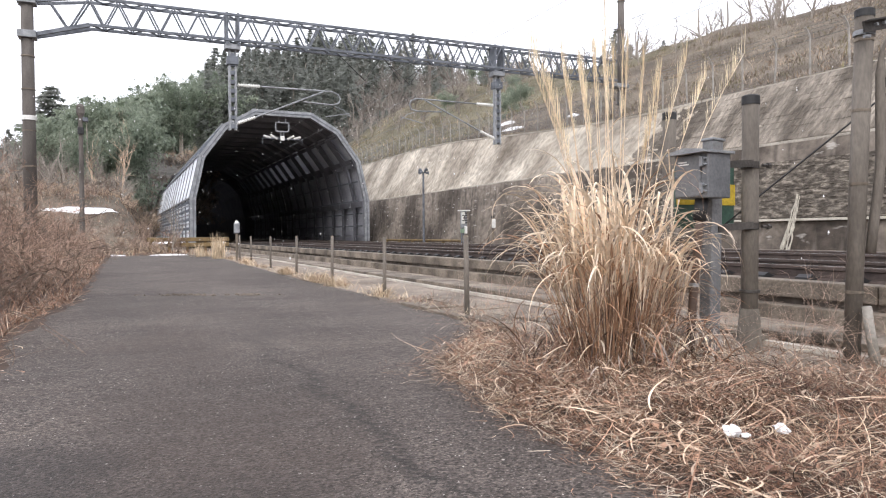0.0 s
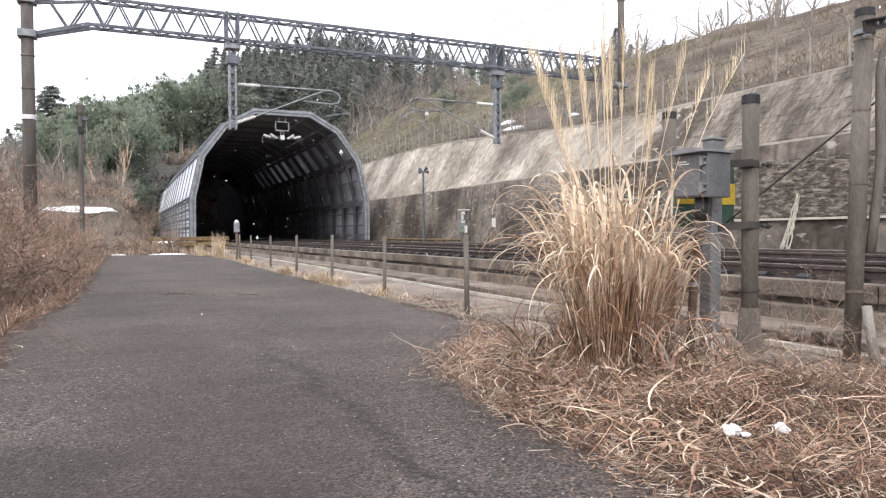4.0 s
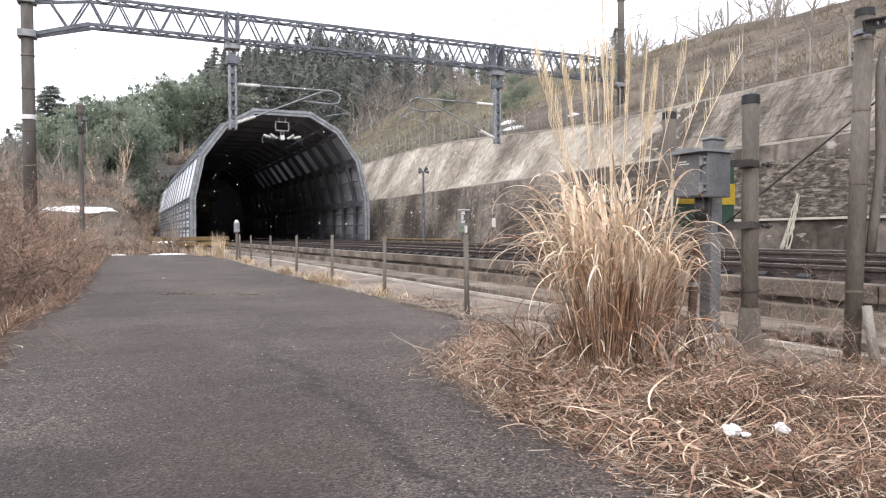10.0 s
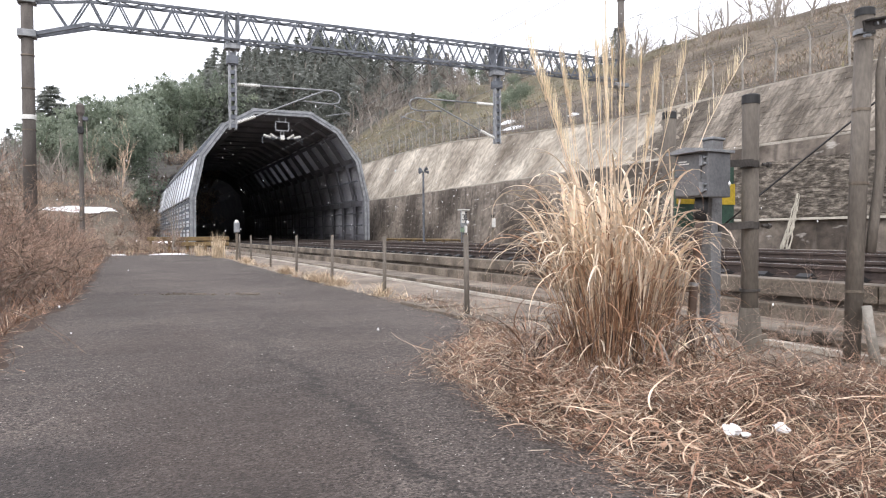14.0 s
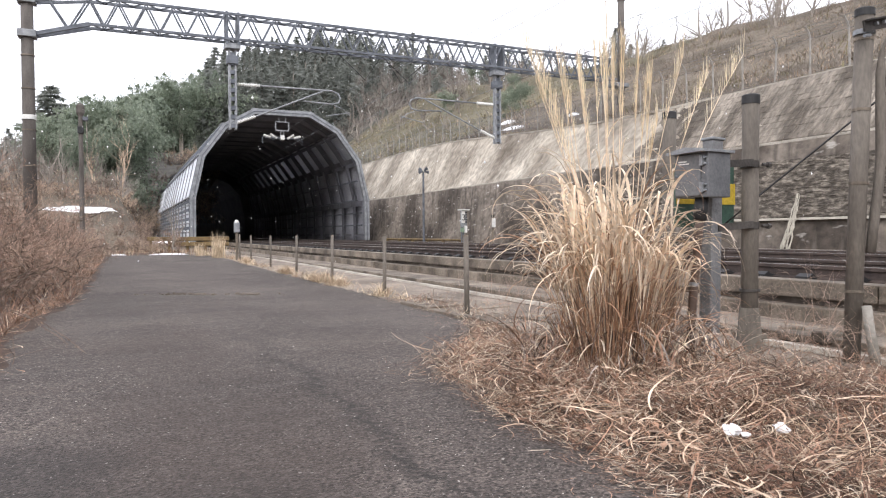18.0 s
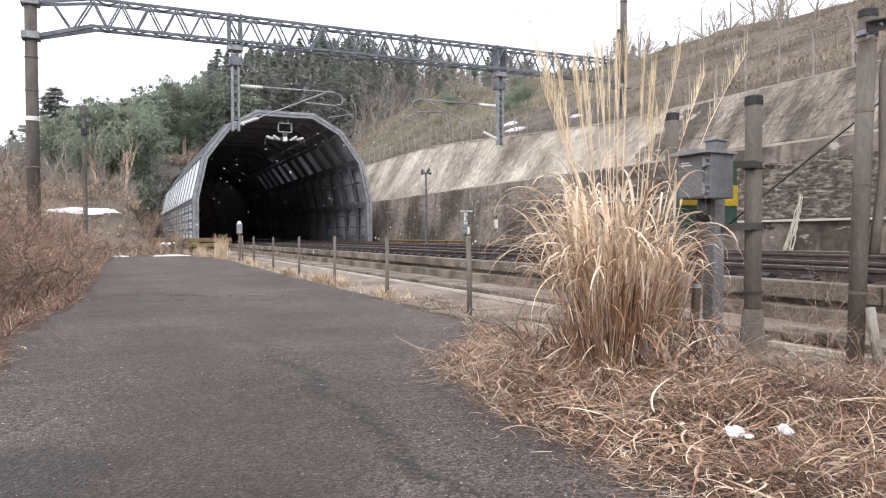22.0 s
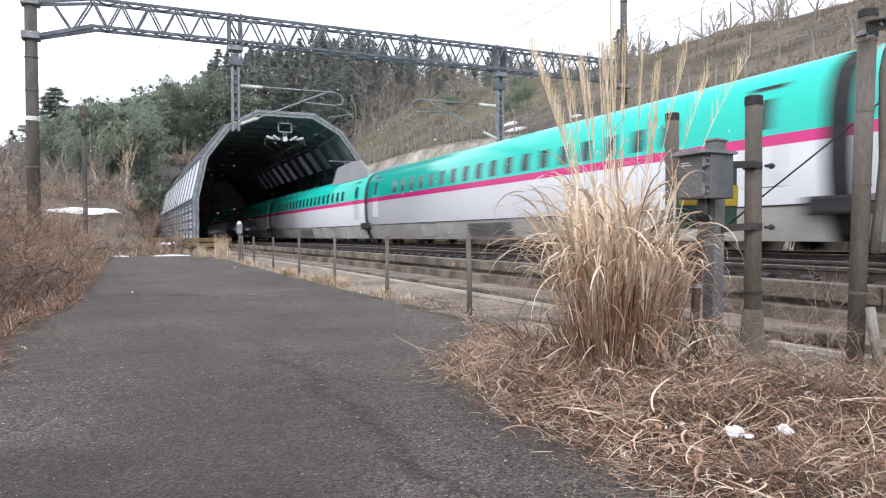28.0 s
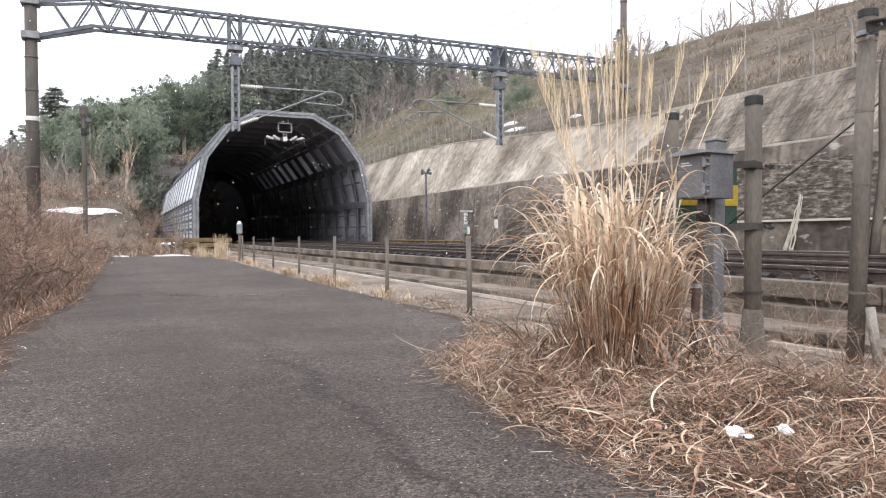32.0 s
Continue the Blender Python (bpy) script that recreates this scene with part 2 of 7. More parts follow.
def asphalt():
    """Worn asphalt: broad patches, wheel-polished bands, pale stone chips and fine cracks."""
    m = material("worn_asphalt", (0.055, 0.0435, 0.038), (0.097, 0.080, 0.071), 0.45, 0.75, 0.7, fine=60, contrast=(0.36, 0.64), dist=0.024, grit=(0.4, 1.6), detail=10)
    N, L = m.node_tree.nodes, m.node_tree.links
    b = N["Principled BSDF"]
    base = b.inputs["Base Color"].links[0].from_socket
    tc = N.new("ShaderNodeTexCoord")

    def layer(fac, colour, under):
        mix = N.new("ShaderNodeMix")
        mix.data_type = 'RGBA'
        mix.inputs[7].default_value = (*colour, 1)
        L.new(fac, mix.inputs[0]), L.new(under, mix.inputs[6])
        return mix.outputs[2]

    def band(src, lo, hi, a=0.0, c=1.0):
        r = N.new("ShaderNodeMapRange")
        r.inputs[1].default_value, r.inputs[2].default_value, r.inputs[3].default_value, r.inputs[4].default_value = lo, hi, a, c
        L.new(src, r.inputs[0])
        return r.outputs[0]

    def tex(scale, stretch=(1, 1, 1), detail=4.0):
        mp, n = N.new("ShaderNodeMapping"), N.new("ShaderNodeTexNoise")
        mp.inputs["Scale"].default_value = stretch
        n.inputs["Scale"].default_value, n.inputs["Detail"].default_value = scale, detail
        L.new(tc.outputs["Object"], mp.inputs[0]), L.new(mp.outputs[0], n.inputs[0])
        return n.outputs[0]

    def maths(op, a, b_):
        n = N.new("ShaderNodeMath")
        n.operation = op
        for k, q in enumerate((a, b_)):
            if isinstance(q, (int, float)):
                n.inputs[k].default_value = q
            else:
                L.new(q, n.inputs[k])
        return n.outputs[0]

    def streak():
        """A ragged rough seam that wanders down the near end of the lane."""
        xyz = N.new("ShaderNodeSeparateXYZ")
        L.new(tc.outputs["Object"], xyz.inputs[0])
        wander = maths('MULTIPLY', maths('SUBTRACT', tex(0.8, (1, 1, 1), 6), 0.5), 0.9)
        off = maths('ABSOLUTE', maths('ADD', maths('SUBTRACT', xyz.outputs[0], 1.07), wander), 0)
        ragged = maths('MULTIPLY', band(off, 0.15, 0.02), band(tex(30, (1, 1, 1), 4), 0.42, 0.60, 0.0, 1.0))
        return maths('MULTIPLY', ragged, band(xyz.outputs[1], 8.0, 5.0, 0.15, 0.9))

    def stain(x, y, rx, ry, share):
        """A broad stain with a clouded outline."""
        xyz = N.new("ShaderNodeSeparateXYZ")
        L.new(tc.outputs["Object"], xyz.inputs[0])
        dx, dy = maths('DIVIDE', maths('SUBTRACT', xyz.outputs[0], x), rx), maths('DIVIDE', maths('SUBTRACT', xyz.outputs[1], y), ry)
        r2 = maths('ADD', maths('MULTIPLY', dx, dx), maths('MULTIPLY', dy, dy))
        return maths('MULTIPLY', band(maths('ADD', r2, maths('MULTIPLY', maths('SUBTRACT', tex(1.3, (1, 1, 1), 8), 0.5), 2.6)), 1.4, 0.1), share)

    def chips(scale, least):
        """Scattered pale stone chips, one here and there."""
        cell, sep = N.new("ShaderNodeTexVoronoi"), N.new("ShaderNodeSeparateColor")
        cell.inputs["Scale"].default_value = scale
        L.new(tc.outputs["Object"], cell.inputs["Vector"]), L.new(cell.outputs["Color"], sep.inputs[0])
        return maths('MULTIPLY', maths('GREATER_THAN', sep.outputs[0], least), band(cell.outputs["Distance"], 0.36, 0.28))

    base = layer(band(tex(0.5, (1.0, 1.9, 1)), 0.48, 0.64, 0, 0.32), (0.118, 0.095, 0.081), base)
    base = layer(band(tex(0.9, (1, 1.4, 1), 9), 0.49, 0.62, 0, 0.28), (0.026, 0.0205, 0.018), base)
    base = layer(band(tex(95, (1, 1, 1), 2), 0.60, 0.70, 0.0, 0.75), (0.26, 0.235, 0.215), base)
    base = layer(band(tex(48, (1, 1, 1), 3), 0.34, 0.27, 0.0, 0.55), (0.016, 0.014, 0.013), base)
    base = layer(band(tex(2.2, (0.35, 2.6, 1), 7), 0.52, 0.66, 0.0, 0.22), (0.15, 0.13, 0.118), base)
    base = layer(band(tex(7, (1, 1, 1), 5), 0.62, 0.74, 0.0, 0.4), (0.032, 0.027, 0.025), base)
    base = layer(chips(85, 0.975), (0.46, 0.43, 0.40), base)
    base = layer(chips(46, 0.992), (0.50, 0.47, 0.43), base)
    for scale, lo, hi in ((95, 0.3, 1.85), (34, 0.85, 1.15)):
        cell, sep, gain = N.new("ShaderNodeTexVoronoi"), N.new("ShaderNodeSeparateColor"), N.new("ShaderNodeHueSaturation")
        cell.inputs["Scale"].default_value = scale
        L.new(tc.outputs["Object"], cell.inputs["Vector"]), L.new(cell.outputs["Color"], sep.inputs[0])
        L.new(band(sep.outputs[0], 0.0, 1.0, lo, hi), gain.inputs["Value"])
        L.new(base, gain.inputs["Color"])
        base = gain.outputs[0]
    for x, y, rx, ry, share, colour in ((0.42, 3.2, 0.72, 1.8, 0.55, (0.040, 0.0285, 0.0235)), (0.38, 6.4, 0.55, 1.5, 0.42, (0.050, 0.035, 0.028)),
                                        (-0.42, 3.1, 0.42, 0.6, 0.55, (0.030, 0.0265, 0.0255)), (-0.1, 2.4, 0.8, 0.5, 0.4, (0.040, 0.034, 0.031)), (0.1, 10.4, 0.6, 1.8, 0.4, (0.045, 0.038, 0.034))):
        base = layer(stain(x, y, rx, ry, share), colour, base)
    base = layer(streak(), (0.022, 0.019, 0.0175), base)
    b.inputs["Specular IOR Level"].default_value = 0.32
    L.new(base, b.inputs["Base Color"])
    return m


ASPHALT = asphalt()


# ---- mesh building ----
class Mesh:
    def __init__(self):
        self.v, self.f, self.m = [], [], []

    def quad(self, pts, mi=0):
        n = len(self.v)
        self.v.extend(tuple(p) for p in pts)
        self.f.append(tuple(range(n, n + len(pts))))
        self.m.append(mi)
        return self

    def box(self, x0, x1, y0, y1, z0, z1, mi=0, bevel=0.0):
        if bevel:
            bm = bmesh.new()
            bmesh.ops.create_cube(bm, size=1)
            for q in bm.verts:
                q.co = Vector((x0 + (q.co.x + .5) * (x1 - x0), y0 + (q.co.y + .5) * (y1 - y0), z0 + (q.co.z + .5) * (z1 - z0)))
            bmesh.ops.bevel(bm, geom=bm.edges[:], offset=bevel, segments=2, affect='EDGES', profile=0.6)
            return self.take(bm, mi)
        n = len(self.v)
        self.v.extend([(x0, y0, z0), (x1, y0, z0), (x1, y1, z0), (x0, y1, z0), (x0, y0, z1), (x1, y0, z1), (x1, y1, z1), (x0, y1, z1)])
        for a in ((3, 2, 1, 0), (4, 5, 6, 7), (0, 1, 5, 4), (1, 2, 6, 5), (2, 3, 7, 6), (3, 0, 4, 7)):
            self.f.append(tuple(n + i for i in a))
            self.m.append(mi)
        return self

    def take(self, bm, mi=0):
        n = len(self.v)
        bm.verts.ensure_lookup_table()
        bm.verts.index_update()
        self.v.extend(tuple(q.co) for q in bm.verts)
        for face in bm.faces:
            self.f.append(tuple(n + q.index for q in face.verts))
            self.m.append(mi)
        bm.free()
        return self

    def tube(self, pts, radii, sides=6, mi=0, caps=True):
        """A round tube along a line of points, with a radius at each."""
        pts = [Vector(p) for p in pts]
        if not hasattr(radii, "__len__"):
            radii = [radii] * len(pts)
        n0 = len(self.v)
        prev = None
        for i, p in enumerate(pts):
            d = (pts[min(i + 1, len(pts) - 1)] - pts[max(i - 1, 0)])
            d = d.normalized() if d.length > 1e-9 else Vector((0, 0, 1))
            if prev is None:
                a = d.orthogonal().normalized() if abs(d.z) < 0.99 else Vector((1, 0, 0))
            else:
                a = (prev - d * prev.dot(d))
                a = a.normalized() if a.length > 1e-6 else d.orthogonal().normalized()
            prev = a
            b = d.cross(a)
            for k in range(sides):
                ang = 2 * math.pi * k / sides
                q = p + (a * math.cos(ang) + b * math.sin(ang)) * radii[i]
                self.v.append((q.x, q.y, q.z))
        for i in range(len(pts) - 1):
            for k in range(sides):
                k2 = (k + 1) % sides
                self.f.append((n0 + i * sides + k, n0 + i * sides + k2, n0 + (i + 1) * sides + k2, n0 + (i + 1) * sides + k))
                self.m.append(mi)
        if caps:
            self.f.append(tuple(n0 + k for k in reversed(range(sides))))
            self.f.append(tuple(n0 + (len(pts) - 1) * sides + k for k in range(sides)))
            self.m.extend([mi, mi])
        return self

    def bar(self, a, b, w, h=None, mi=0):
        """A rectangular bar from a to b, w wide and h high."""
        a, b = Vector(a), Vector(b)
        h = h or w
        d = (b - a).normalized()
        s = d.cross(Vector((0, 0, 1)))
        s = s.normalized() if s.length > 1e-3 else Vector((1, 0, 0))
        u = s.cross(d)
        n = len(self.v)
        for p in (a, b):
            for i, j in ((-1, -1), (1, -1), (1, 1), (-1, 1)):
                q = p + s * (w / 2 * i) + u * (h / 2 * j)
                self.v.append((q.x, q.y, q.z))
        for c in ((0, 1, 2, 3), (7, 6, 5, 4), (0, 4, 5, 1), (1, 5, 6, 2), (2, 6, 7, 3), (3, 7, 4, 0)):
            self.f.append(tuple(n + i for i in c))
            self.m.append(mi)
        return self

    def prism(self, prof, y0, y1, mi=0, caps=True):
        """An (x, z) outline drawn out along y."""
        n, k = len(self.v), len(prof)
        self.v.extend((x, y0, z) for x, z in prof)
        self.v.extend((x, y1, z) for x, z in prof)
        for i in range(k):
            j = (i + 1) % k
            self.f.append((n + i, n + j, n + k + j, n + k + i))
            self.m.append(mi)
        if caps:
            self.f.append(tuple(n + i for i in reversed(range(k))))
            self.f.append(tuple(n + k + i for i in range(k)))
            self.m.extend([mi, mi])
        return self

    def blade(self, pts, widths, side, mi=0):
        """A flat leaf or straw along a line of points."""
        n = len(self.v)
        for p, w in zip(pts, widths):
            self.v.append((p[0] - side[0] * w, p[1] - side[1] * w, p[2] - side[2] * w))
            self.v.append((p[0] + side[0] * w, p[1] + side[1] * w, p[2] + side[2] * w))
        for i in range(len(pts) - 1):
            self.f.append((n + 2 * i, n + 2 * i + 1, n + 2 * i + 3, n + 2 * i + 2))
            self.m.append(mi)
        return self

    def data(self, name, mats, smooth=False):
        me = bpy.data.meshes.new(name)
        me.from_pydata(self.v, [], self.f)
        for x in (mats if isinstance(mats, (list, tuple)) else [mats]):
            me.materials.append(x)
        if any(self.m):
            me.polygons.foreach_set("material_index", self.m)
        if smooth:
            me.polygons.foreach_set("use_smooth", [True] * len(self.f))
        me.update()
        return me


def thing(name, mesh, mats, label, category, group="", kind="", at=None, smooth=False):
    ob = new(name, mesh.data(name, mats, smooth) if mesh else None)
    if at is not None:
        ob.matrix_basis = at
    return tagged(ob, label, category, group, kind)


def part(name, mesh, mats, parent, label="", at=None, smooth=False):
    ob = new(name, mesh if isinstance(mesh, bpy.types.Mesh) else mesh.data(name, mats, smooth))
    ob.parent = parent
    if at is not None:
        ob.matrix_basis = at
    return tagged(ob, label)


def setting(name, mesh, mats, label, smooth=False):
    return thing(name, mesh, mats, label, name.split("_")[0], kind="structure", smooth=smooth)


def fbm(x, y, s=1.0, seed=0.0):
    return noise.fractal(Vector((x * s + seed, y * s - seed, seed * 0.7)), 1.0, 2.0, 4)


# ---- ground ----
def smooth(t):
    t = min(1.0, max(0.0, t))
    return t * t * (3 - 2 * t)


def bank_top(y):
    return 5.95 + 1.35 * smooth((y - 22) / 28)


def ground_height(x, y):
    flat = -0.06 + 0.25 * smooth((-x - 1.2) / 3) * (0.6 + fbm(x, y, 0.25, 3))
    # terrace that rises left of the lane's end, and the wooded hills behind
    # y < -40: unseen hill added to keep low skylight off the hood
    z = flat + 4.3 * smooth((y - 43) / 19) * smooth((2.6 - x) / 3.0) + 30 * smooth((-y - 40) / 70) * smooth((2 - x) / 12)
    left = 4.3 + 12.5 * smooth((y - 85) / 65) + 5 * smooth((y - 150) / 200)
    right = 13.5 + 23 * smooth((y - 102) / 55) + 6 * smooth((y - 160) / 200)
    blend = smooth((x - 0.075 * y) / 14)
    back = (left + (right - left) * blend) * smooth((y - 84) / 22)
    if 2 < x < 20 and y > 92:
        back = max(back, 12.5 * smooth((y - 92) / 13))
    elif y > 92 and x <= 2:
        back = max(back, 12.5 * smooth((y - 92) / 13) * smooth((x + 9) / 11))
    if 3.3 < x < 17.9 and y < 96:
        back = 0
    z = max(z, back + 0.35 * fbm(x, y, 0.08, 1) * smooth((y - 85) / 30))
    if x > 20.34:
        up = bank_top(y) - 0.06 + (0.415 + 0.32 * smooth((y - 48) / 30)) * min(x - 20.4, 26 - 11 * smooth((y - 44) / 26)) + 0.06 * max(0, x - 46.4) + 0.5 * fbm(x, y, 0.15, 7) * smooth((x - 22) / 4)
        z = max(z, up) if y > 84 else up
    elif x > 3.3 and y < 96:
        z = -0.06 if x < 6.3 else 0.24
    return z


def steps(spans):
    out = []
    for a, b, d in spans:
        n = max(1, round((b - a) / d))
        out += [a + (b - a) * i / n for i in range(n)]
    return out + [spans[-1][1]]


gx = steps([(-2500, -300, 200), (-300, -60, 24), (-60, -12, 3), (-12, 3.2, 0.8), (3.2, 3.4, 0.2), (3.4, 6.2, 1.4), (6.2, 6.4, 0.2), (6.4, 17.8, 2.85), (17.8, 20.3, 0.83),
            (20.3, 20.38, 0.08), (20.38, 60, 1.5), (60, 300, 20), (300, 2500, 200)])
gy = steps([(-2500, -800, 170), (-800, -40, 40), (-40, 60, 1.5), (60, 83, 2.3), (83, 130, 1.5), (130, 260, 6), (260, 3000, 90)])
g = Mesh()
g.v = [(x, y, ground_height(x, y)) for y in gy for x in gx]
for j in range(len(gy) - 1):
    for i in range(len(gx) - 1):
        xm, ym = (gx[i] + gx[i + 1]) / 2, (gy[j] + gy[j + 1]) / 2
        if 3.3 < xm < 17.8 and 88 < ym < 128 and ground_height(xm, ym) < 11 and ym > 95:
            continue                      # the tunnel's mouth
        a = j * len(gx) + i
        g.f.append((a, a + 1, a + 1 + len(gx), a + len(gx)))
        far = xm > 19.4 or ym > 42
        g.m.append(2 if ym > 97 else 3 if xm > 19.4 and 44 < ym else 1 if far else 0)
setting("ground", g, [SOIL, HILLSIDE, FOREST_FLOOR, OLIVE], "dry brown soil and scrub-covered hillside", smooth=True)

# the asphalt lane, with a ragged edge
right_edge = [(-14, 1.2), (-3, 1.3), (0.5, 1.60), (2.0, 1.80), (2.5, 1.87), (3.2, 1.87), (3.75, 2.0), (4.2, 1.98), (4.6, 2.12), (5.2, 2.62), (6.25, 3.33), (7.5, 3.62), (20, 3.75), (30, 4.05), (36, 3.7)]
left_edge = [(-14, -2.2), (-3, -1.9), (2, -1.45), (5, -1.02), (6.2, -0.92), (7.6, -1.12), (9.4, -0.98), (11.5, -0.74), (15, -0.70), (24, -0.72), (36, -0.7)]


def along(table, y):
    return float(np.interp(y, [a for a, b in table], [b for a, b in table]))


lane = Mesh()
ys = steps([(-14, 0, 1), (0, 12, 0.12), (12, 36, 0.4)])
cols = 14
for y in ys:
    l, r = along(left_edge, y) + 0.10 * fbm(0, y, 1.3, 2), along(right_edge, y) + 0.07 * fbm(5, y, 1.7, 4) + 0.16 * smooth((5.0 - y) / 1.2)
    for k in range(cols + 1):
        x = l + (r - l) * k / cols
        edge = 0.03 if k in (0, cols) else 0
        lane.v.append((x, y, 0.012 + 0.004 * fbm(x, y, 0.5, 9) - edge))
for j in range(len(ys) - 1):
    for k in range(cols):
        a = j * (cols + 1) + k
        lane.f.append((a, a + 1, a + cols + 2, a + cols + 1))
        lane.m.append(0)
setting("road", lane, ASPHALT, "worn dark grey asphalt lane with cracks and patches", smooth=True)

# concrete apron between the lane and the track bed
apron = Mesh()
ays = steps([(1.5, 60, 1.5)])
axs = [3.3, 3.9, 4.5, 5.1, 5.9]
for y in ays:
    for x in axs:
        apron.v.append((x, y, -0.02 + 0.045 * (x - 3.3) + 0.012 * fbm(x, y, 0.8, 5)))
for j in range(len(ays) - 1):
    for k in range(len(axs) - 1):
        a = j * len(axs) + k
        apron.f.append((a, a + 1, a + len(axs) + 1, a + len(axs)))
        apron.m.append(0)
setting("pavement", apron, APRON, "stained pale concrete apron beside the track bed", smooth=True)
strip = Mesh()
for i in range(30):
    y0 = 2.0 + i * 1.5
    x0 = 4.62 + 0.012 * y0
    z0 = 0.045
    strip.prism([(x0, z0), (x0 + 0.095, z0), (x0 + 0.085, z0 + 0.04), (x0 + 0.01, z0 + 0.04)], y0, y0 + 1.49)
setting("trim_gutter_lip", strip, LEDGE, "whitish concrete gutter lip along the apron")

pave = bpy.data.objects["pavement"]
LID = Mesh().box(-0.27, 0.27, 0.006, 0.494, 0.0, 0.06, 0, 0.01).data("trough_lid", CONCRETE)
for i in range(70):
    part("trough_lid", LID, None, pave, at=pose(5.26 + random.uniform(-.008, .008), 1.6 + 0.5 * i, 0.055 + random.uniform(-.004, .004), 0, 0, random.uniform(-.5, .5)))

PAVER = Mesh().box(-0.225, 0.225, 0.008, 0.892, -0.05, 0.028, 0, 0.01).data("paving_slab", CONCRETE)
for row, x in enumerate((3.66, 4.12)):
    for i in range(7):
        part("paving_slab", PAVER, None, pave, at=pose(x + random.uniform(-.01, .01), 2.6 + 0.9 * i + 0.4 * row, -0.02 + 0.045 * (x - 3.3) + random.uniform(0.0, .02), random.uniform(-.6, .6), random.uniform(-2, 2), random.uniform(-1, 1)))

# ---- track bed ----
bed = Mesh()
bed.prism([(6.14, 0.2), (16.9, 0.2), (16.9, 0.30), (6.14, 0.30)], -700, 2600)
setting("track_bed", bed, CONCRETE, "grey concrete track bed of a double track line")
far_kerb = Mesh().box(16.3, 16.55, -700, 48, 0.28, 0.47)
setting("trim_far_kerb", far_kerb, CONCRETE, "low concrete kerb on the far side of the track bed")
SLAB = Mesh().box(-1.17, 1.17, 0.02, 4.98, 0, 0.07).data("slab", CONCRETE)
slabs = thing("slab_track", None, None, "grey precast track slabs carrying the rails", "track", kind="structure")
for xc in (TRACK_A, TRACK_B):
    for i in range(20):
        part("slab", SLAB, None, slabs, at=pose(xc, -6 + 5 * i, 0.30))
    m = Mesh().box(xc - 1.17, xc + 1.17, 94, 2600, 0.30, 0.37)
    m.box(xc - 1.17, xc + 1.17, -700, -6, 0.30, 0.37)
    part("slab_run", m, CONCRETE, slabs)


def rail_profile(x, z):
    half = [(0.0725, 0), (0.0725, 0.014), (0.012, 0.035), (0.0085, 0.115), (0.033, 0.128), (0.033, 0.158), (0.026, 0.168)]
    return [(x + a, z + b) for a, b in half] + [(x - a, z + b) for a, b in reversed(half)]


CLIP = Mesh().prism([(-.2, 0), (.2, 0), (.2, .05), (.13, .085), (.06, .05), (-.06, .05), (-.13, .085), (-.2, .05)], -0.09, 0.09)
CLIP = CLIP.data("rail_clip", BLACK)
for xc in (TRACK_A, TRACK_B):
    for s in (-0.7525, 0.7525):
        m = Mesh().prism(rail_profile(xc + s, ZR - 0.17), -700, 2600)
        rail = thing("rail", m, RAIL_SIDE, "rust-brown steel rail with a polished head", "rail", "rails of the line")
        head = Mesh().box(xc + s - 0.026, xc + s + 0.026, -700, 2600, ZR - 0.002, ZR + 0.002)
        part("running_surface", head, RAIL_TOP, rail, "shiny worn rail head")
        if xc == TRACK_A:
            for i in range(75):
                part("rail_clip", CLIP, None, rail, at=pose(xc + s, 2 + 0.62 * i, 0.37))

# near edge of the track bed: two courses of concrete blocks with a dark gap between
EDGE = Mesh().box(-0.13, 0.13, 0.008, 1.992, 0, 0.165, 0, 0.012).data("edge_block", CONCRETE)
LOW = Mesh().box(-0.11, 0.11, 0.008, 0.992, -0.03, 0.155, 0, 0.012).data("kerb_block", CONCRETE)
edge = thing("track_edge_wall", Mesh().box(6.08, 6.16, -700, 48.6, 0.1, 0.30), WALL_DARK, "low wall of weathered concrete blocks edging the track bed", "wall", kind="structure")
for i in range(25):
    part("edge_block", EDGE, None, edge, at=pose(6.13 + random.uniform(-.006, .006), -2 + 2 * i, 0.305, 0, 0, random.uniform(-.15, .15)))
for i in range(48):
    part("kerb_block", LOW, None, edge, at=pose(5.97 + random.uniform(-.008, .008), 1 + i, 0.085 + random.uniform(-.004, .004), 0, 0, random.uniform(-.3, .3)))

# ---- retaining wall right of the line ----
wall = Mesh()
wy = steps([(-60, 0, 4), (0, 60, 1.0), (60, 110, 2)])
profile = [(17.75, 0.2), (17.95, 1.9), (18.05, 3.55), (18.12, 3.63)]
for y in wy:
    for x, z in profile:
        wall.v.append((x + 0.05 * fbm(y, z, 0.5, 11), y, z))
k = len(profile)
for j in range(len(wy) - 1):
    for i in range(k - 1):
        a = j * k + i
        wall.f.append((a, a + k, a + k + 1, a + 1))
        wall.m.append(0)
wall_ob = setting("wall_retaining", wall, WALL_DARK, "dark stained concrete retaining wall with pale lime streaks", smooth=True)
cap = Mesh()
for i in range(34):
    cap.box(18.07, 18.5, -60 + 5 * i, -60 + 5 * i + 4.985, 3.58, 3.665, 0, 0.02)
setting("trim_wall_cap", cap, LEDGE, "pale concrete ledge on top of the retaining wall")
slope = Mesh()
ny = steps([(-60, 0, 3), (0, 58, 0.2), (58, 110, 2)])
ks = 26
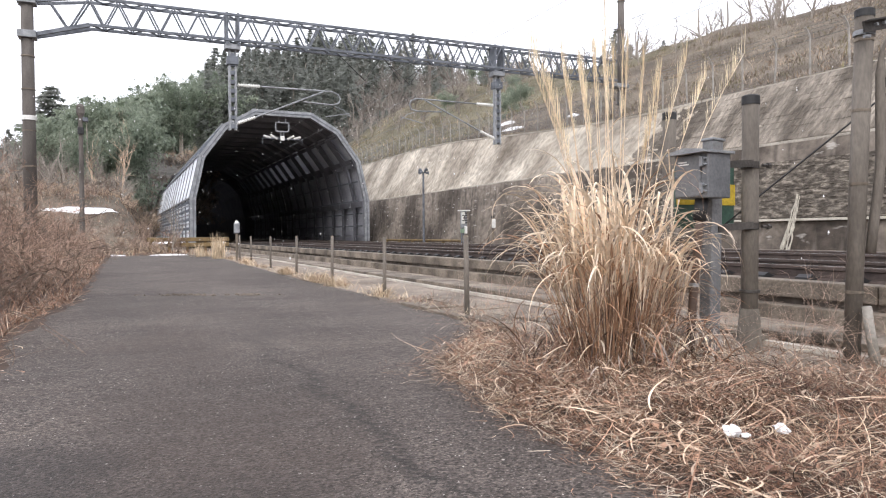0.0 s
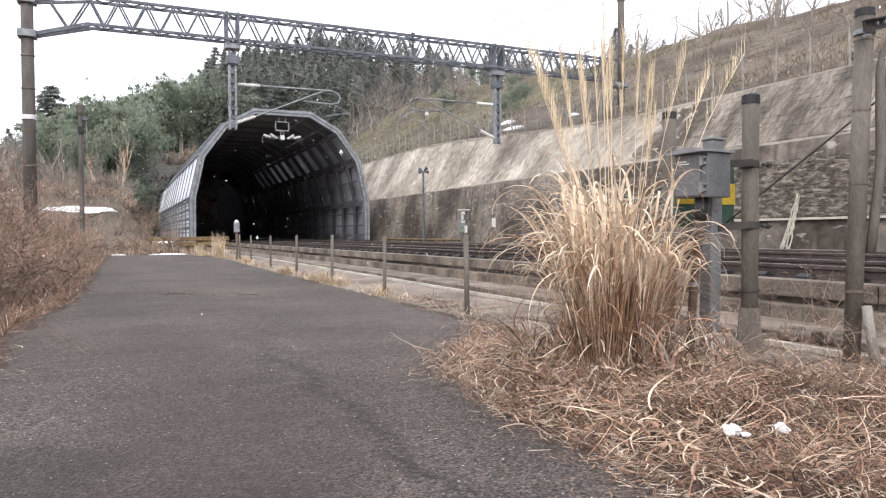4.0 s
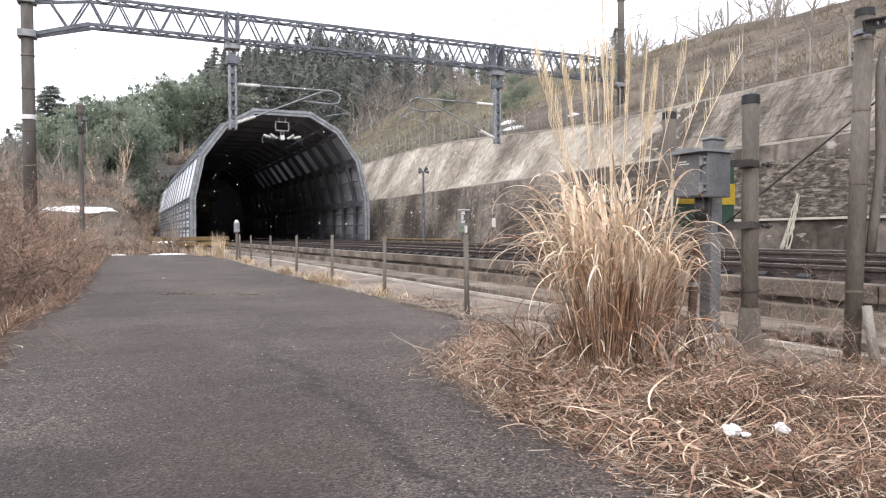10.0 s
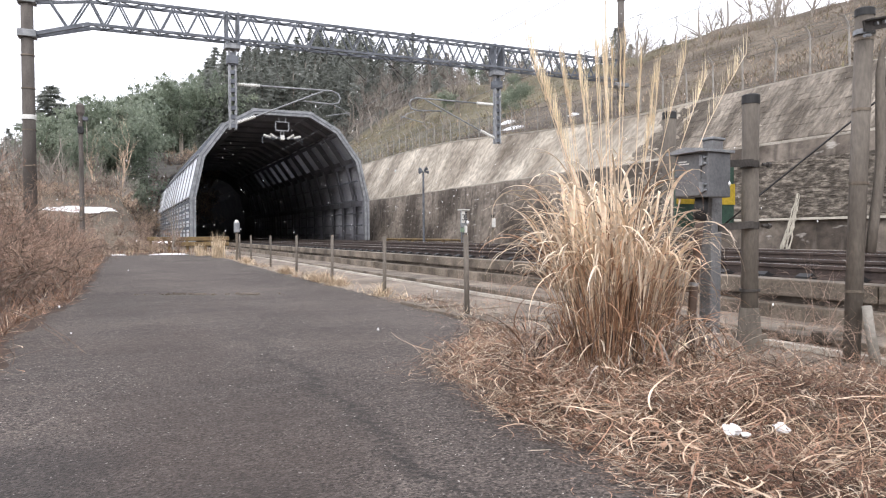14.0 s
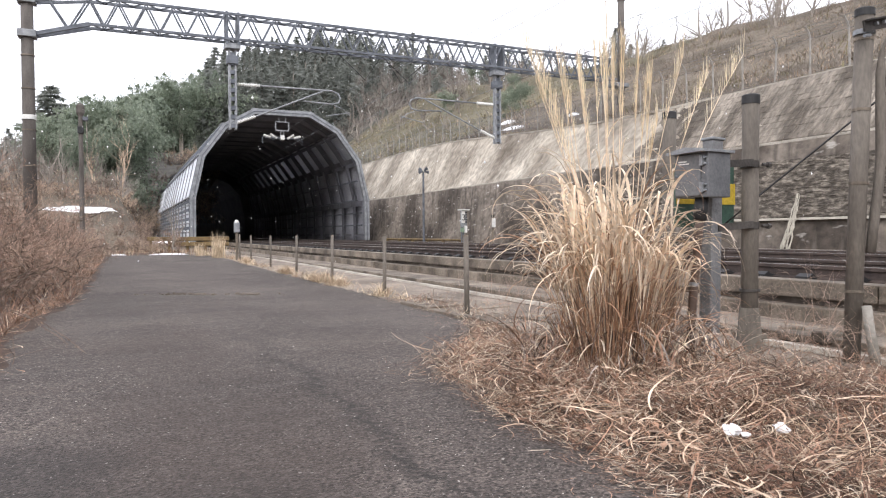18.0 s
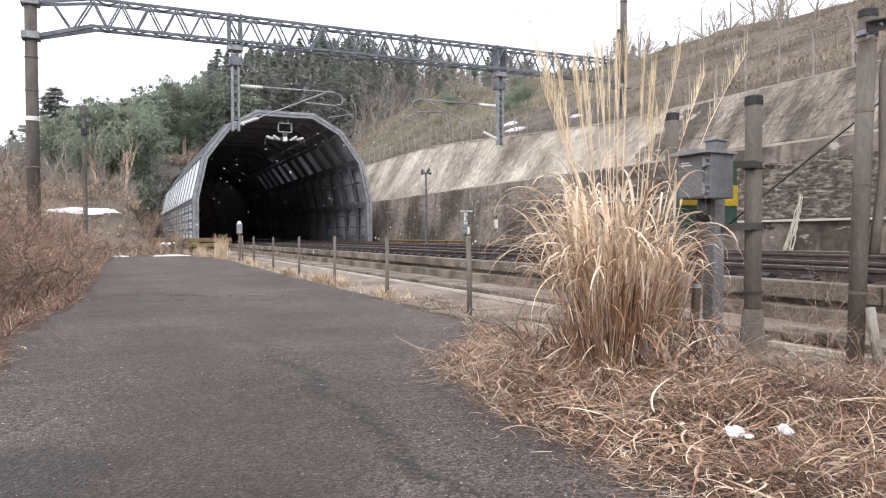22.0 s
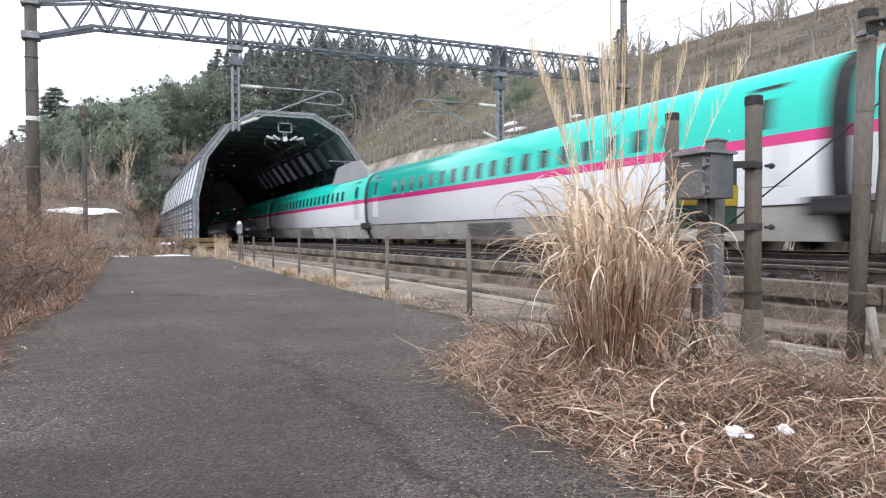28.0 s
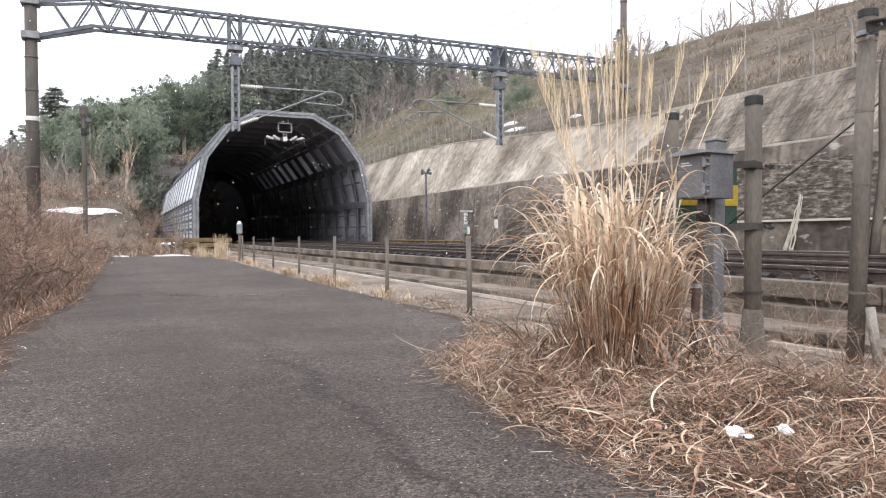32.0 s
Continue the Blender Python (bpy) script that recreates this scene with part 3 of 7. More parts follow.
for y in ny:
    top = bank_top(y)
    for q in range(ks + 1):
        f = q / ks
        x = 18.45 + 1.95 * f
        z = 3.66 + (top - 3.66) * f
        d = 0.07 * fbm(y * 0.7, f * 3.0, 1.0, 13) + 0.035 * fbm(y * 3 + f * 3, f * 9, 1.0, 17) + 0.02 * fbm(y * 9, f * 24, 1.0, 19) if 0 < q < ks else 0
        slope.v.append((x - d, y, z + d * 0.6))
for j in range(len(ny) - 1):
    for q in range(ks):
        a = j * (ks + 1) + q
        slope.f.append((a, a + ks + 1, a + ks + 2, a + 1))
        slope.m.append(0)
setting("wall_slope", slope, WALL_LIGHT, "uneven sprayed-concrete slope, pale with brown stains", smooth=True)
brow = Mesh()
for i in range(85):
    y0 = -60 + 2 * i
    n = len(brow.v)
    brow.bar((20.42, y0, bank_top(y0) + 0.02 + 0.02 * fbm(y0, 0, 0.9, 2)), (20.42, y0 + 1.99, bank_top(y0 + 2) + 0.02 + 0.02 * fbm(y0, 0, 0.9, 3)), 0.13, 0.09)
setting("trim_slope_brow", brow, LEDGE, "pale concrete brow along the top of the slope")

# ---- tunnel hood ----
HOOD0, HOOD1, MID = 48.7, 96.7, 10.33
OUT = [(6.15, 0.50), (6.15, 3.42), (5.52, 6.25), (3.96, 8.38), (1.97, 9.50)]
OUT = [(-x, z) for x, z in OUT] + [(x, z) for x, z in reversed(OUT)]
INN = [(5.80, 0.50), (5.77, 3.40), (5.16, 6.12), (3.72, 8.08), (1.86, 9.12)]
INN = [(-x, z) for x, z in INN] + [(x, z) for x, z in reversed(INN)]


def ring(y0, y1, outer, inner):
    m = Mesh()
    for i in range(len(outer) - 1):
        a, b, c, d = outer[i], outer[i + 1], inner[i + 1], inner[i]
        n = len(m.v)
        for y in (y0, y1):
            m.v.extend((x, y, z) for x, z in (a, b, c, d))
        for fc in ((0, 1, 2, 3), (7, 6, 5, 4), (0, 4, 5, 1), (2, 6, 7, 3), (1, 5, 6, 2), (3, 7, 4, 0)):
            m.f.append(tuple(n + q for q in fc))
            m.m.append(0)
    return m


hood = thing("tunnel_hood", None, None, "grey steel snow hood at the tunnel mouth", "tunnel hood", at=pose(MID, 0, 0))
part("front_frame", ring(HOOD0, HOOD0 + 0.18, OUT, INN), STEEL, hood, "pale galvanised steel arch frame")
mid_o = [(o[0] * 0.55 + i[0] * 0.45, o[1] * 0.55 + i[1] * 0.45) for o, i in zip(OUT, INN)]
mid_i = [(o[0] * 0.42 + i[0] * 0.58, o[1] * 0.42 + i[1] * 0.58) for o, i in zip(OUT, INN)]
part("frame_groove", ring(HOOD0 - 0.03, HOOD0 - 0.004, mid_o, mid_i), TRUSS, hood, "dark channel round the arch frame")
shrink = [(x * 0.985, z - 0.03 if z > 1 else z) for x, z in OUT]
inner2 = [(x * 1.012, z + 0.04 if z > 1 else z) for x, z in INN]
part("front_return", ring(HOOD0 + 0.185, HOOD0 + 0.55, shrink, inner2), LINING, hood)
RIB = ring(0, 0.16, [(x * 0.984, z - 0.05 if z > 1 else z) for x, z in OUT], [(x * 1.02, z + 0.06 if z > 1 else z) for x, z in INN]).data("rib", RIB_GREY)
BAYS, BAY = 16, 3.0
for i in range(1, BAYS):
    part("rib", RIB, None, hood, at=pose(0, HOOD0 + BAY * i, 0))


def sheet(a, b, length, pitch=0.30, depth=0.035):
    """A trapezoid-corrugated steel sheet between two corners of the arch, its folds across the line."""
    m = Mesh()
    (ax, az), (bx, bz) = a, b
    nx, nz = -(bz - az), (bx - ax)
    s = math.hypot(nx, nz)
    nx, nz = nx / s, nz / s
    if nx * (ax + bx) / 2 + nz * ((az + bz) / 2 - 4) < 0:
        nx, nz = -nx, -nz
    rows_ = []
    y = 0.0
    pitch = length / round(length / pitch)
    while y < length - 0.001:
        for t, d in ((0, 0), (0.38, 0), (0.5, depth), (0.88, depth)):
            rows_.append((min(y + t * pitch, length), d))
        y += pitch
    rows_.append((length + 0.01, 0))
    for off in (-0.06, -0.085):
        n = len(m.v)
        for y, d in rows_:
            d += off
            m.v.append((ax + nx * d, y, az + nz * d))
            m.v.append((bx + nx * d, y, bz + nz * d))
        for q in range(len(rows_) - 1):
            m.f.append((n + 2 * q, n + 2 * q + 1, n + 2 * q + 3, n + 2 * q + 2))
            m.m.append(0 if off == -0.06 else 1)
    return m


for i in range(len(OUT) - 1):
    # left and roof facets take the shade-darkened lining, right ones the lit copy
    plain = sheet(OUT[i], OUT[i + 1], BAY).data("cladding_panel", [PANEL, DARKENED_LINING if i < 6 else LINING])
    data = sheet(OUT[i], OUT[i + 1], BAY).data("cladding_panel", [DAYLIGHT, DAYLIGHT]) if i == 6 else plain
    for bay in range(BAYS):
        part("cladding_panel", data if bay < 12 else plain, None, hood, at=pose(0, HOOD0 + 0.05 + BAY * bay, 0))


def backing(i, f0, f1, y0, y1):
    """A dark board on the inside of one facet, between two shares of its width."""
    (ax, az), (bx, bz) = INN[i], INN[i + 1]
    p0, p1 = (ax + (bx - ax) * f0, az + (bz - az) * f0), (ax + (bx - ax) * f1, az + (bz - az) * f1)
    nx, nz = bz - az, ax - bx
    k = 0.07 / math.hypot(nx, nz)
    k = k if nx * p0[0] + nz * (p0[1] - 4) > 0 else -k
    prof = [p0, p1, (p1[0] + nx * k, p1[1] + nz * k), (p0[0] + nx * k, p0[1] + nz * k)]
    return Mesh().prism(prof, y0, y1)


# added boards, darkened so the strips between the panels read dark
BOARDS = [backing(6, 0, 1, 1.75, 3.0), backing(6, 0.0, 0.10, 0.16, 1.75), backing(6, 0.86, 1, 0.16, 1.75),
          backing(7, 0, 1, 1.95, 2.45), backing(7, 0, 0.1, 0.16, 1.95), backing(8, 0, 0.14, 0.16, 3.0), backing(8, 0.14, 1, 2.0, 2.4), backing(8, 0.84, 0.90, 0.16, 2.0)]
BOARDS = [m.data("lining_board", DARKENED_LINING) for m in BOARDS]
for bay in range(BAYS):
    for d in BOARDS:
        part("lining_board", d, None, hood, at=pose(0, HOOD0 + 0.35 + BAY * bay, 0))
for i, (x, z) in enumerate(OUT):
    if 0 < i < len(OUT) - 1:
        m = Mesh().bar((x * 1.004, HOOD0 + 0.2, z + 0.01), (x * 1.004, HOOD1, z + 0.01), 0.14, 0.08)
        part("ridge_flashing", m, STEEL, hood)
for z in (1.15, 1.75, 2.35, 2.95):
    part("outer_rail", Mesh().bar((-6.17, HOOD0 + 0.2, z), (-6.17, HOOD1, z), 0.05, 0.06), STEEL, hood)
SEAM = [Mesh().bar((OUT[i][0] * 1.003, 0, OUT[i][1]), (OUT[i + 1][0] * 1.003, 0, OUT[i + 1][1]), 0.07, 0.05).data("panel_seam", TRUSS) for i in range(3)]
SLOTS = Mesh()
for z in (1.42, 2.02, 2.62, 3.18):
    for y in (0.45, 1.05, 1.65, 2.25, 2.75):
        SLOTS.box(-6.20, -6.16, y - 0.11, y + 0.11, z - 0.10, z + 0.10)
SLOTS = SLOTS.data("louvre_panel", TRUSS)
for bay in range(12):
    for d in SEAM:
        part("panel_seam", d, None, hood, at=pose(0, HOOD0 + 0.3 + BAY * bay, 0))
    part("louvre_panel", SLOTS, None, hood, "rows of small dark louvres", at=pose(0, HOOD0 + 0.3 + BAY * bay, 0))
for z, side in ((1.6, 1), (1.6, -1), (3.4, 1), (4.8, 1), (2.5, 1)):
    x = side * (5.72 if z < 3 else 5.40)
    m = Mesh().bar((x, HOOD0 + 0.5, z), (x, HOOD1, z), 0.10, 0.10)
    part("girt", m, TRUSS, hood)

# the bored tunnel behind the hood, and its portal wall
TUB = [(-4.8, 0.3), (-4.8, 3.4), (-4.2, 6.2), (-2.9, 7.7), (-1.5, 8.3), (1.5, 8.3), (2.9, 7.7), (4.2, 6.2), (4.8, 3.4), (4.8, 0.3)]
tun = Mesh()
for i in range(len(TUB) - 1):
    (ax, az), (bx, bz) = TUB[i], TUB[i + 1]
    for y0, y1 in ((96.5, 400), (400, 1200), (1200, 2600)):
        tun.quad([(MID + ax, y0, az), (MID + bx, y0, bz), (MID + bx, y1, bz), (MID + ax, y1, az)])
setting("wall_tunnel_lining", tun, DARK_TUNNEL, "concrete lining of the bored tunnel, darkened for its unlit depth")
portal = Mesh()
for i in range(len(OUT) - 1):
    (ax, az), (bx, bz) = TUB[i], TUB[i + 1]
    (cx, cz), (dx, dz) = OUT[i + 1], OUT[i]
    portal.quad([(MID + ax, 96.6, az), (MID + bx, 96.6, bz), (MID + cx * 1.05, 96.6, cz * 1.03), (MID + dx * 1.05, 96.6, dz * 1.03)])
setting("wall_portal", portal, DARK_TUNNEL, "darkened concrete portal wall behind the snow hood")


# ---- the trains ----
HALF = [(1.40, 0.24), (1.52, 0.55), (1.60, 0.90), (1.645, 1.15), (1.675, 1.55), (1.675, 1.98), (1.67, 2.18), (1.645, 2.55), (1.56, 2.95), (1.40, 3.24), (1.12, 3.47), (0.75, 3.59), (0.38, 3.64), (0.0, 3.65)]


def section(w, top, canopy, belt, low, stripe):
    """One half outline of the nose: half width, roof height, canopy height, belt height, lower edge and stripe height."""
    sill = low + 0.32 * (belt - low)
    pts = [(w * 0.84, low), (w * 0.92, low + 0.5 * (sill - low)), (w * 0.965, sill), (w * 0.985, sill + 0.25 * (belt - sill)), (w, sill + 0.6 * (belt - sill)), (w, belt - stripe), (w * 0.998, belt)]
    for k in range(1, 8):
        x = (1 - k / 7) ** 0.8 if k < 7 else 0.0
        z = (1 - x ** 2.7) ** (1 / 2.7)
        zz = belt + (top - belt) * z + canopy * math.exp(-(x * w / 0.64) ** 4)
        pts.append((w * x, zz))
    return pts


def loft(stations):
    """stations: (y, outline half from the skirt up to the ridge)."""
    m = Mesh()
    k = len(HALF)
    for y, pts in stations:
        for x, z in pts:
            m.v.append((x, y, z))
        for x, z in reversed(pts[:-1]):
            m.v.append((-x, y, z))
    row = 2 * k - 1
    for j in range(len(stations) - 1):
        for i in range(row - 1):
            a = j * row + i
            m.f.append((a, a + row, a + row + 1, a + 1))
            h = i if i < k - 1 else row - 2 - i
            m.m.append(0 if h in (2, 3, 4) else 2 if h == 5 else 3 if h < 2 else 1)
    return m


def end_faces(m, count, first=4):
    row = 2 * len(HALF) - 1
    m.f.append(tuple(range(row)))
    m.m.append(first)
    n = (count - 1) * row
    m.f.append(tuple(n + i for i in reversed(range(row))))
    m.m.append(4)
    return m


CAR = 25.0
PAINTS = [TRAIN_WHITE, TRAIN_GREEN, TRAIN_PINK, TRAIN_SKIRT, BLACK]
mid_body = end_faces(loft([(0.28, [(x * .97, z) for x, z in HALF]), (0.34, HALF), (24.66, HALF), (24.72, [(x * .97, z) for x, z in HALF])]), 4).data("car_body", PAINTS, True)
NOSE = []
for y, w, top, can, belt, low in ((0.0, 0.25, 1.42, 0, 1.28, 0.75), (0.1, 0.55, 1.55, 0, 1.28, 0.62), (0.3, 0.80, 1.68, 0, 1.30, 0.52), (0.7, 1.02, 1.82, 0, 1.42, 0.44), (1.3, 1.20, 1.94, 0, 1.58, 0.38),
                                  (2.2, 1.31, 2.04, 0, 1.72, 0.33), (3.4, 1.42, 2.14, 0.02, 1.76, 0.30), (4.6, 1.51, 2.26, 0.12, 1.74, 0.27), (5.6, 1.575, 2.40, 0.32, 1.74, 0.25), (6.6, 1.63, 2.60, 0.48, 1.77, 0.24),
                                  (7.6, 1.65, 2.86, 0.42, 1.86, 0.24), (8.8, 1.665, 3.14, 0.22, 1.96, 0.24), (10.0, 1.67, 3.36, 0.08, 2.06, 0.24), (11.4, 1.675, 3.53, 0.02, 2.13, 0.24), (12.8, 1.675, 3.62, 0, 2.17, 0.24), (14.2, 1.675, 3.65, 0, 2.18, 0.24)):
    NOSE.append((y, section(w, top, can, belt, low, 0.002 + 0.198 * smooth((y - 7.4) / 3.0))))
nose_body = end_faces(loft(NOSE + [(16.8, HALF), (26.16, HALF), (26.22, [(x * .97, z) for x, z in HALF])]), len(NOSE) + 3, 0).data("end_car_body", PAINTS, True)


def side_x(z):
    return float(np.interp(z, [b for a, b in HALF], [a for a, b in HALF]))


def pane(w, z0, z1, proud=0.006):
    m = Mesh()
    for q in range(2):
        za, zb = z0 + (z1 - z0) * q / 2, z0 + (z1 - z0) * (q + 1) / 2
        xa, xb = side_x(za) + proud, side_x(zb) + proud
        m.quad([(xa, -w / 2, za), (xa, w / 2, za), (xb, w / 2, zb), (xb, -w / 2, zb)])
        m.quad([(xa - .03, -w / 2, za), (xa, -w / 2, za), (xb, -w / 2, zb), (xb - .03, -w / 2, zb)])
        m.quad([(xa, w / 2, za), (xa - .03, w / 2, za), (xb - .03, w / 2, zb), (xb, w / 2, zb)])
    return m


EMBLEM = pane(0.85, 2.28, 2.80).data("side_emblem", TRAIN_WHITE)
WINDOW = pane(0.42, 2.27, 2.78).data("window", GLASS)
DOOR = Mesh()
for z0, z1, mi, w, proud in ((1.25, 1.98, 0, 0.76, 0.006), (1.98, 2.18, 2, 0.76, 0.006), (2.18, 3.02, 1, 0.76, 0.006), (1.23, 1.98, 3, 0.82, 0.003), (1.98, 2.18, 3, 0.82, 0.003), (2.18, 3.05, 3, 0.82, 0.003)):
    leafm = pane(w, z0, z1, proud)
    n = len(DOOR.v)
    DOOR.v += leafm.v
    DOOR.f += [tuple(n + k for k in f) for f in leafm.f]
    DOOR.m += [mi] * len(leafm.f)
DOOR = DOOR.data("door", [TRAIN_WHITE, TRAIN_GREEN, TRAIN_PINK, GRILLE])
DOOR_GLASS = pane(0.34, 2.30, 2.86, 0.010).data("door_window", GLASS)
DOOR_SLOT = pane(0.80, 3.06, 3.13, 0.008).data("door_header", BLACK)
CAB_DOOR = pane(0.34, 2.26, 2.95, 0.008).data("cab_door", GRILLE)
LINE = Mesh().box(1.592, 1.612, 0.4, 24.6, 0.878, 0.908).data("sill_line", BLACK)
NOSE_LINE = Mesh().box(1.592, 1.612, 14.2, 26.1, 0.878, 0.908)
for (ya, a), (yb, b) in zip(NOSE[3:], NOSE[4:]):
    NOSE_LINE.quad([(a[2][0] + .012, ya, a[2][1] - .012), (b[2][0] + .012, yb, b[2][1] - .012), (b[2][0] + .014, yb, b[2][1] + .014), (a[2][0] + .014, ya, a[2][1] + .014)])
NOSE_LINE_FAR = Mesh()
NOSE_LINE_FAR.v, NOSE_LINE_FAR.f, NOSE_LINE_FAR.m = [(-x, y, z) for x, y, z in NOSE_LINE.v], NOSE_LINE.f, NOSE_LINE.m
NOSE_LINE, NOSE_LINE_FAR = NOSE_LINE.data("sill_line", BLACK), NOSE_LINE_FAR.data("sill_line", BLACK)
BELLOWS = loft([(y, [(x * w, 0.12 + z * 0.955) for x, z in HALF]) for y, w in ((-0.30, 0.93), (-0.2, 0.90), (-0.1, 0.93), (0.0, 0.90), (0.1, 0.93), (0.2, 0.90), (0.30, 0.93))])
BELLOWS.m = [0] * len(BELLOWS.f)
BELLOWS = BELLOWS.data("bellows", BLACK)
COUPLER = Mesh().box(-1.73, 1.73, -0.62, 0.62, 0.70, 1.02, 0, 0.05).data("damper", BLACK)
VENT = Mesh()
for q in range(9):
    VENT.box(1.40 + 0.03 * q / 2, 1.56 + 0.006 * q, -1.5, 1.5, 0.36 + 0.05 * q, 0.385 + 0.05 * q)
VENT = VENT.data("grille", GRILLE)
HATCH, seam = pane(1.40, 0.34, 0.83, 0.008), pane(1.46, 0.32, 0.85, 0.004)
n = len(HATCH.v)
HATCH.v += seam.v
HATCH.f += [tuple(n + k for k in f) for f in seam.f]
HATCH.m = [0] * len(seam.f) + [1] * len(seam.f)
HATCH = HATCH.data("hatch", [TRAIN_SKIRT, GRILLE])
SHIELD = Mesh()
for sx in (-1.32, 1.32):
    n = len(SHIELD.v)
    for x in (sx - 0.04, sx + 0.04):
        SHIELD.v.extend([(x, 0.2, 3.30), (x, 6.8, 3.30), (x, 5.6, 4.22), (x, 3.0, 4.32), (x, 0.2 + 1.3, 4.25), (x, 0.2, 3.7)])
    SHIELD.f += [tuple(n + i for i in range(6)), tuple(n + 6 + i for i in reversed(range(6)))] + [(n + i, n + 6 + i, n + 6 + (i + 1) % 6, n + (i + 1) % 6) for i in range(6)]
    SHIELD.m += [0] * 8
SHIELD = SHIELD.data("roof_shield", TRAIN_GREY)
PANTO = Mesh().box(-0.5, 0.5, 8.4, 9.6, 3.6, 3.78, 0, 0.03).tube([(0, 9.3, 3.75), (0, 8.2, 4.35), (0, 9.2, 4.95)], 0.05, 6).box(-0.95, 0.95, 9.12, 9.28, 4.93, 5.0).tube([(-.4, 8.6, 3.75), (-.4, 8.6, 4.0)], .1, 8).tube([(.4, 8.6, 3.75), (.4, 8.6, 4.0)], .1, 8).data("pantograph", TRUSS)
BOGIE = Mesh().box(-1.2, 1.2, -1.7, 1.7, 0.42, 0.62)
for yy in (-1.25, 1.25):
    for sx in (-0.82, 0.68):
        BOGIE.tube([(sx, yy, 0.43), (sx + 0.14, yy, 0.43)], 0.43, 16)
BOGIE = BOGIE.data("bogie", BLACK)
FLIP = pose(0, 0, 0, 0, 0, 180)


def outfit(body, length, nose_at, windows):
    """Windows, doors, grilles and the rest on both sides of one car, all under its body."""
    for side in (pose(0, 0, 0), FLIP @ pose(0, -length, 0)):
        for y in windows if side == pose(0, 0, 0) else [length - y for y in windows]:
            part("window", WINDOW, None, body, at=side @ pose(0, y, 0))
        for y in ((1.5, length - 1.5) if not nose_at else (length - 1.5, length - 9.3)):
            at = side @ pose(0, y if side == pose(0, 0, 0) else length - y, 0)
            part("door", DOOR, None, body, at=at)
            part("door_header", DOOR_SLOT, None, body, "dark slot over the door", at=at)
            part("door_window", DOOR_GLASS, None, body, at=at)
        part("grille", VENT, None, body, at=side @ pose(0, length * 0.5, 0))
        for y in (length * 0.5 - 5, length * 0.5 + 3.2, length * 0.5 + 6):
            part("hatch", HATCH, None, body, at=side @ pose(0, y, 0))
        if not nose_at:
            part("sill_line", LINE, None, body, at=side)
        else:
            part("sill_line", NOSE_LINE if side == pose(0, 0, 0) else NOSE_LINE_FAR, None, body)
    for y in ((3.6, length - 3.6) if not nose_at else (6.4, length - 3.6)):
        part("bogie", BOGIE, None, body, at=pose(0, y, 0))


def build_train():
    train = thing("bullet_train", None, None, "turquoise and white high-speed train with a magenta stripe", "train", "trains on the line")
    mid_w = [4.0 + 1.0 * i for i in range(18)]
    for i in range(8):
        body = part("car", mid_body, None, train, at=pose(0, 26.5 + CAR * i, 0))
        outfit(body, CAR, False, mid_w)
        if i in (2, 6):
            part("roof_shield", SHIELD, None, body, "light grey roof shield", at=pose(0, 0.3, 0))
            part("pantograph", PANTO, None, body)
    for i in range(9):
        at = pose(0, 26.5 + CAR * i, 0)
        part("bellows", BELLOWS, None, train, at=at)
        part("damper", COUPLER, None, train, at=at)
    front = part("end_car", nose_body, None, train, "long-nosed end car")
    back = part("end_car", nose_body, None, train, "long-nosed end car", at=pose(0, 253, 0, 0, 0, 180))
    for e in (front, back):
        outfit(e, 26.5, True, [18.4 + 1.0 * i for i in range(6)])
        lamps = Mesh()
        for sx in (-0.2, 0.2):
            lamps.box(sx - 0.18, sx + 0.18, 6.75, 7.25, 3.0, 3.24, 0, 0.04)
        part("headlamp", lamps, LAMP if e == front else WHITE, e)
        for at in (pose(0, 15.3, 0), FLIP @ pose(0, -15.3, 0)):
            part("side_emblem", EMBLEM, None, e, "plain white emblem patch", at=at)
        for at in (pose(0, 14.45, 0), FLIP @ pose(0, -14.45, 0)):
            part("cab_door", CAB_DOOR, None, e, "narrow dark crew door window", at=at)
        glass = Mesh()
        st = [s for s in NOSE if 4.5 < s[0] < 7.7]
        for a, b in zip(st, st[1:]):
            pa, pb = a[1][-4:], b[1][-4:]
            for i in range(3):
                for sg in (1, -1):
                    glass.quad([(sg * pa[i][0], a[0], pa[i][1] + .012), (sg * pa[i + 1][0], a[0], pa[i + 1][1] + .012), (sg * pb[i + 1][0], b[0], pb[i + 1][1] + .012), (sg * pb[i][0], b[0], pb[i][1] + .012)])
        part("windscreen", glass, WINDSCREEN, e, "tinted wraparound windscreen")
    return train


train_in = build_train()
train_in.matrix_basis = pose(TRACK_A, -567, ZR)
train_out = copy_thing(train_in, pose(TRACK_B, 2030, ZR))
for lamp in [q for e in train_in.children for q in e.children if q.name.startswith("headlamp")]:
    lamp.data = lamp.data.copy()
    lamp.data.materials[0] = WHITE          # unlit at the tail of the departing train


# ---- gantry over the line ----
GY = 29.7
gantry = thing("catenary_gantry", None, None, "grey steel lattice gantry spanning both tracks", "gantry")
for x, top, r0, r1, base in ((-2.95, 10.6, 0.23, 0.20, -0.1), (23.9, 14.2, 0.20, 0.16, 6.6)):
    part("mast", Mesh().tube([(x, GY, base), (x, GY, top)], [r0, r1], 18), MAST, gantry, "tall round weathered mast", smooth=True)
    for z in (base + 3.6, base + 4.9, base + 6.4, base + 7.6):
        part("band", Mesh().tube([(x, GY, z), (x, GY, z + 0.04)], r0 + 0.006, 18), CONCRETE, gantry)
part("pale_band", Mesh().tube([(-2.95, GY, 5.20), (-2.95, GY, 5.36)], 0.245, 18), WHITE, gantry, "small white band on the mast")
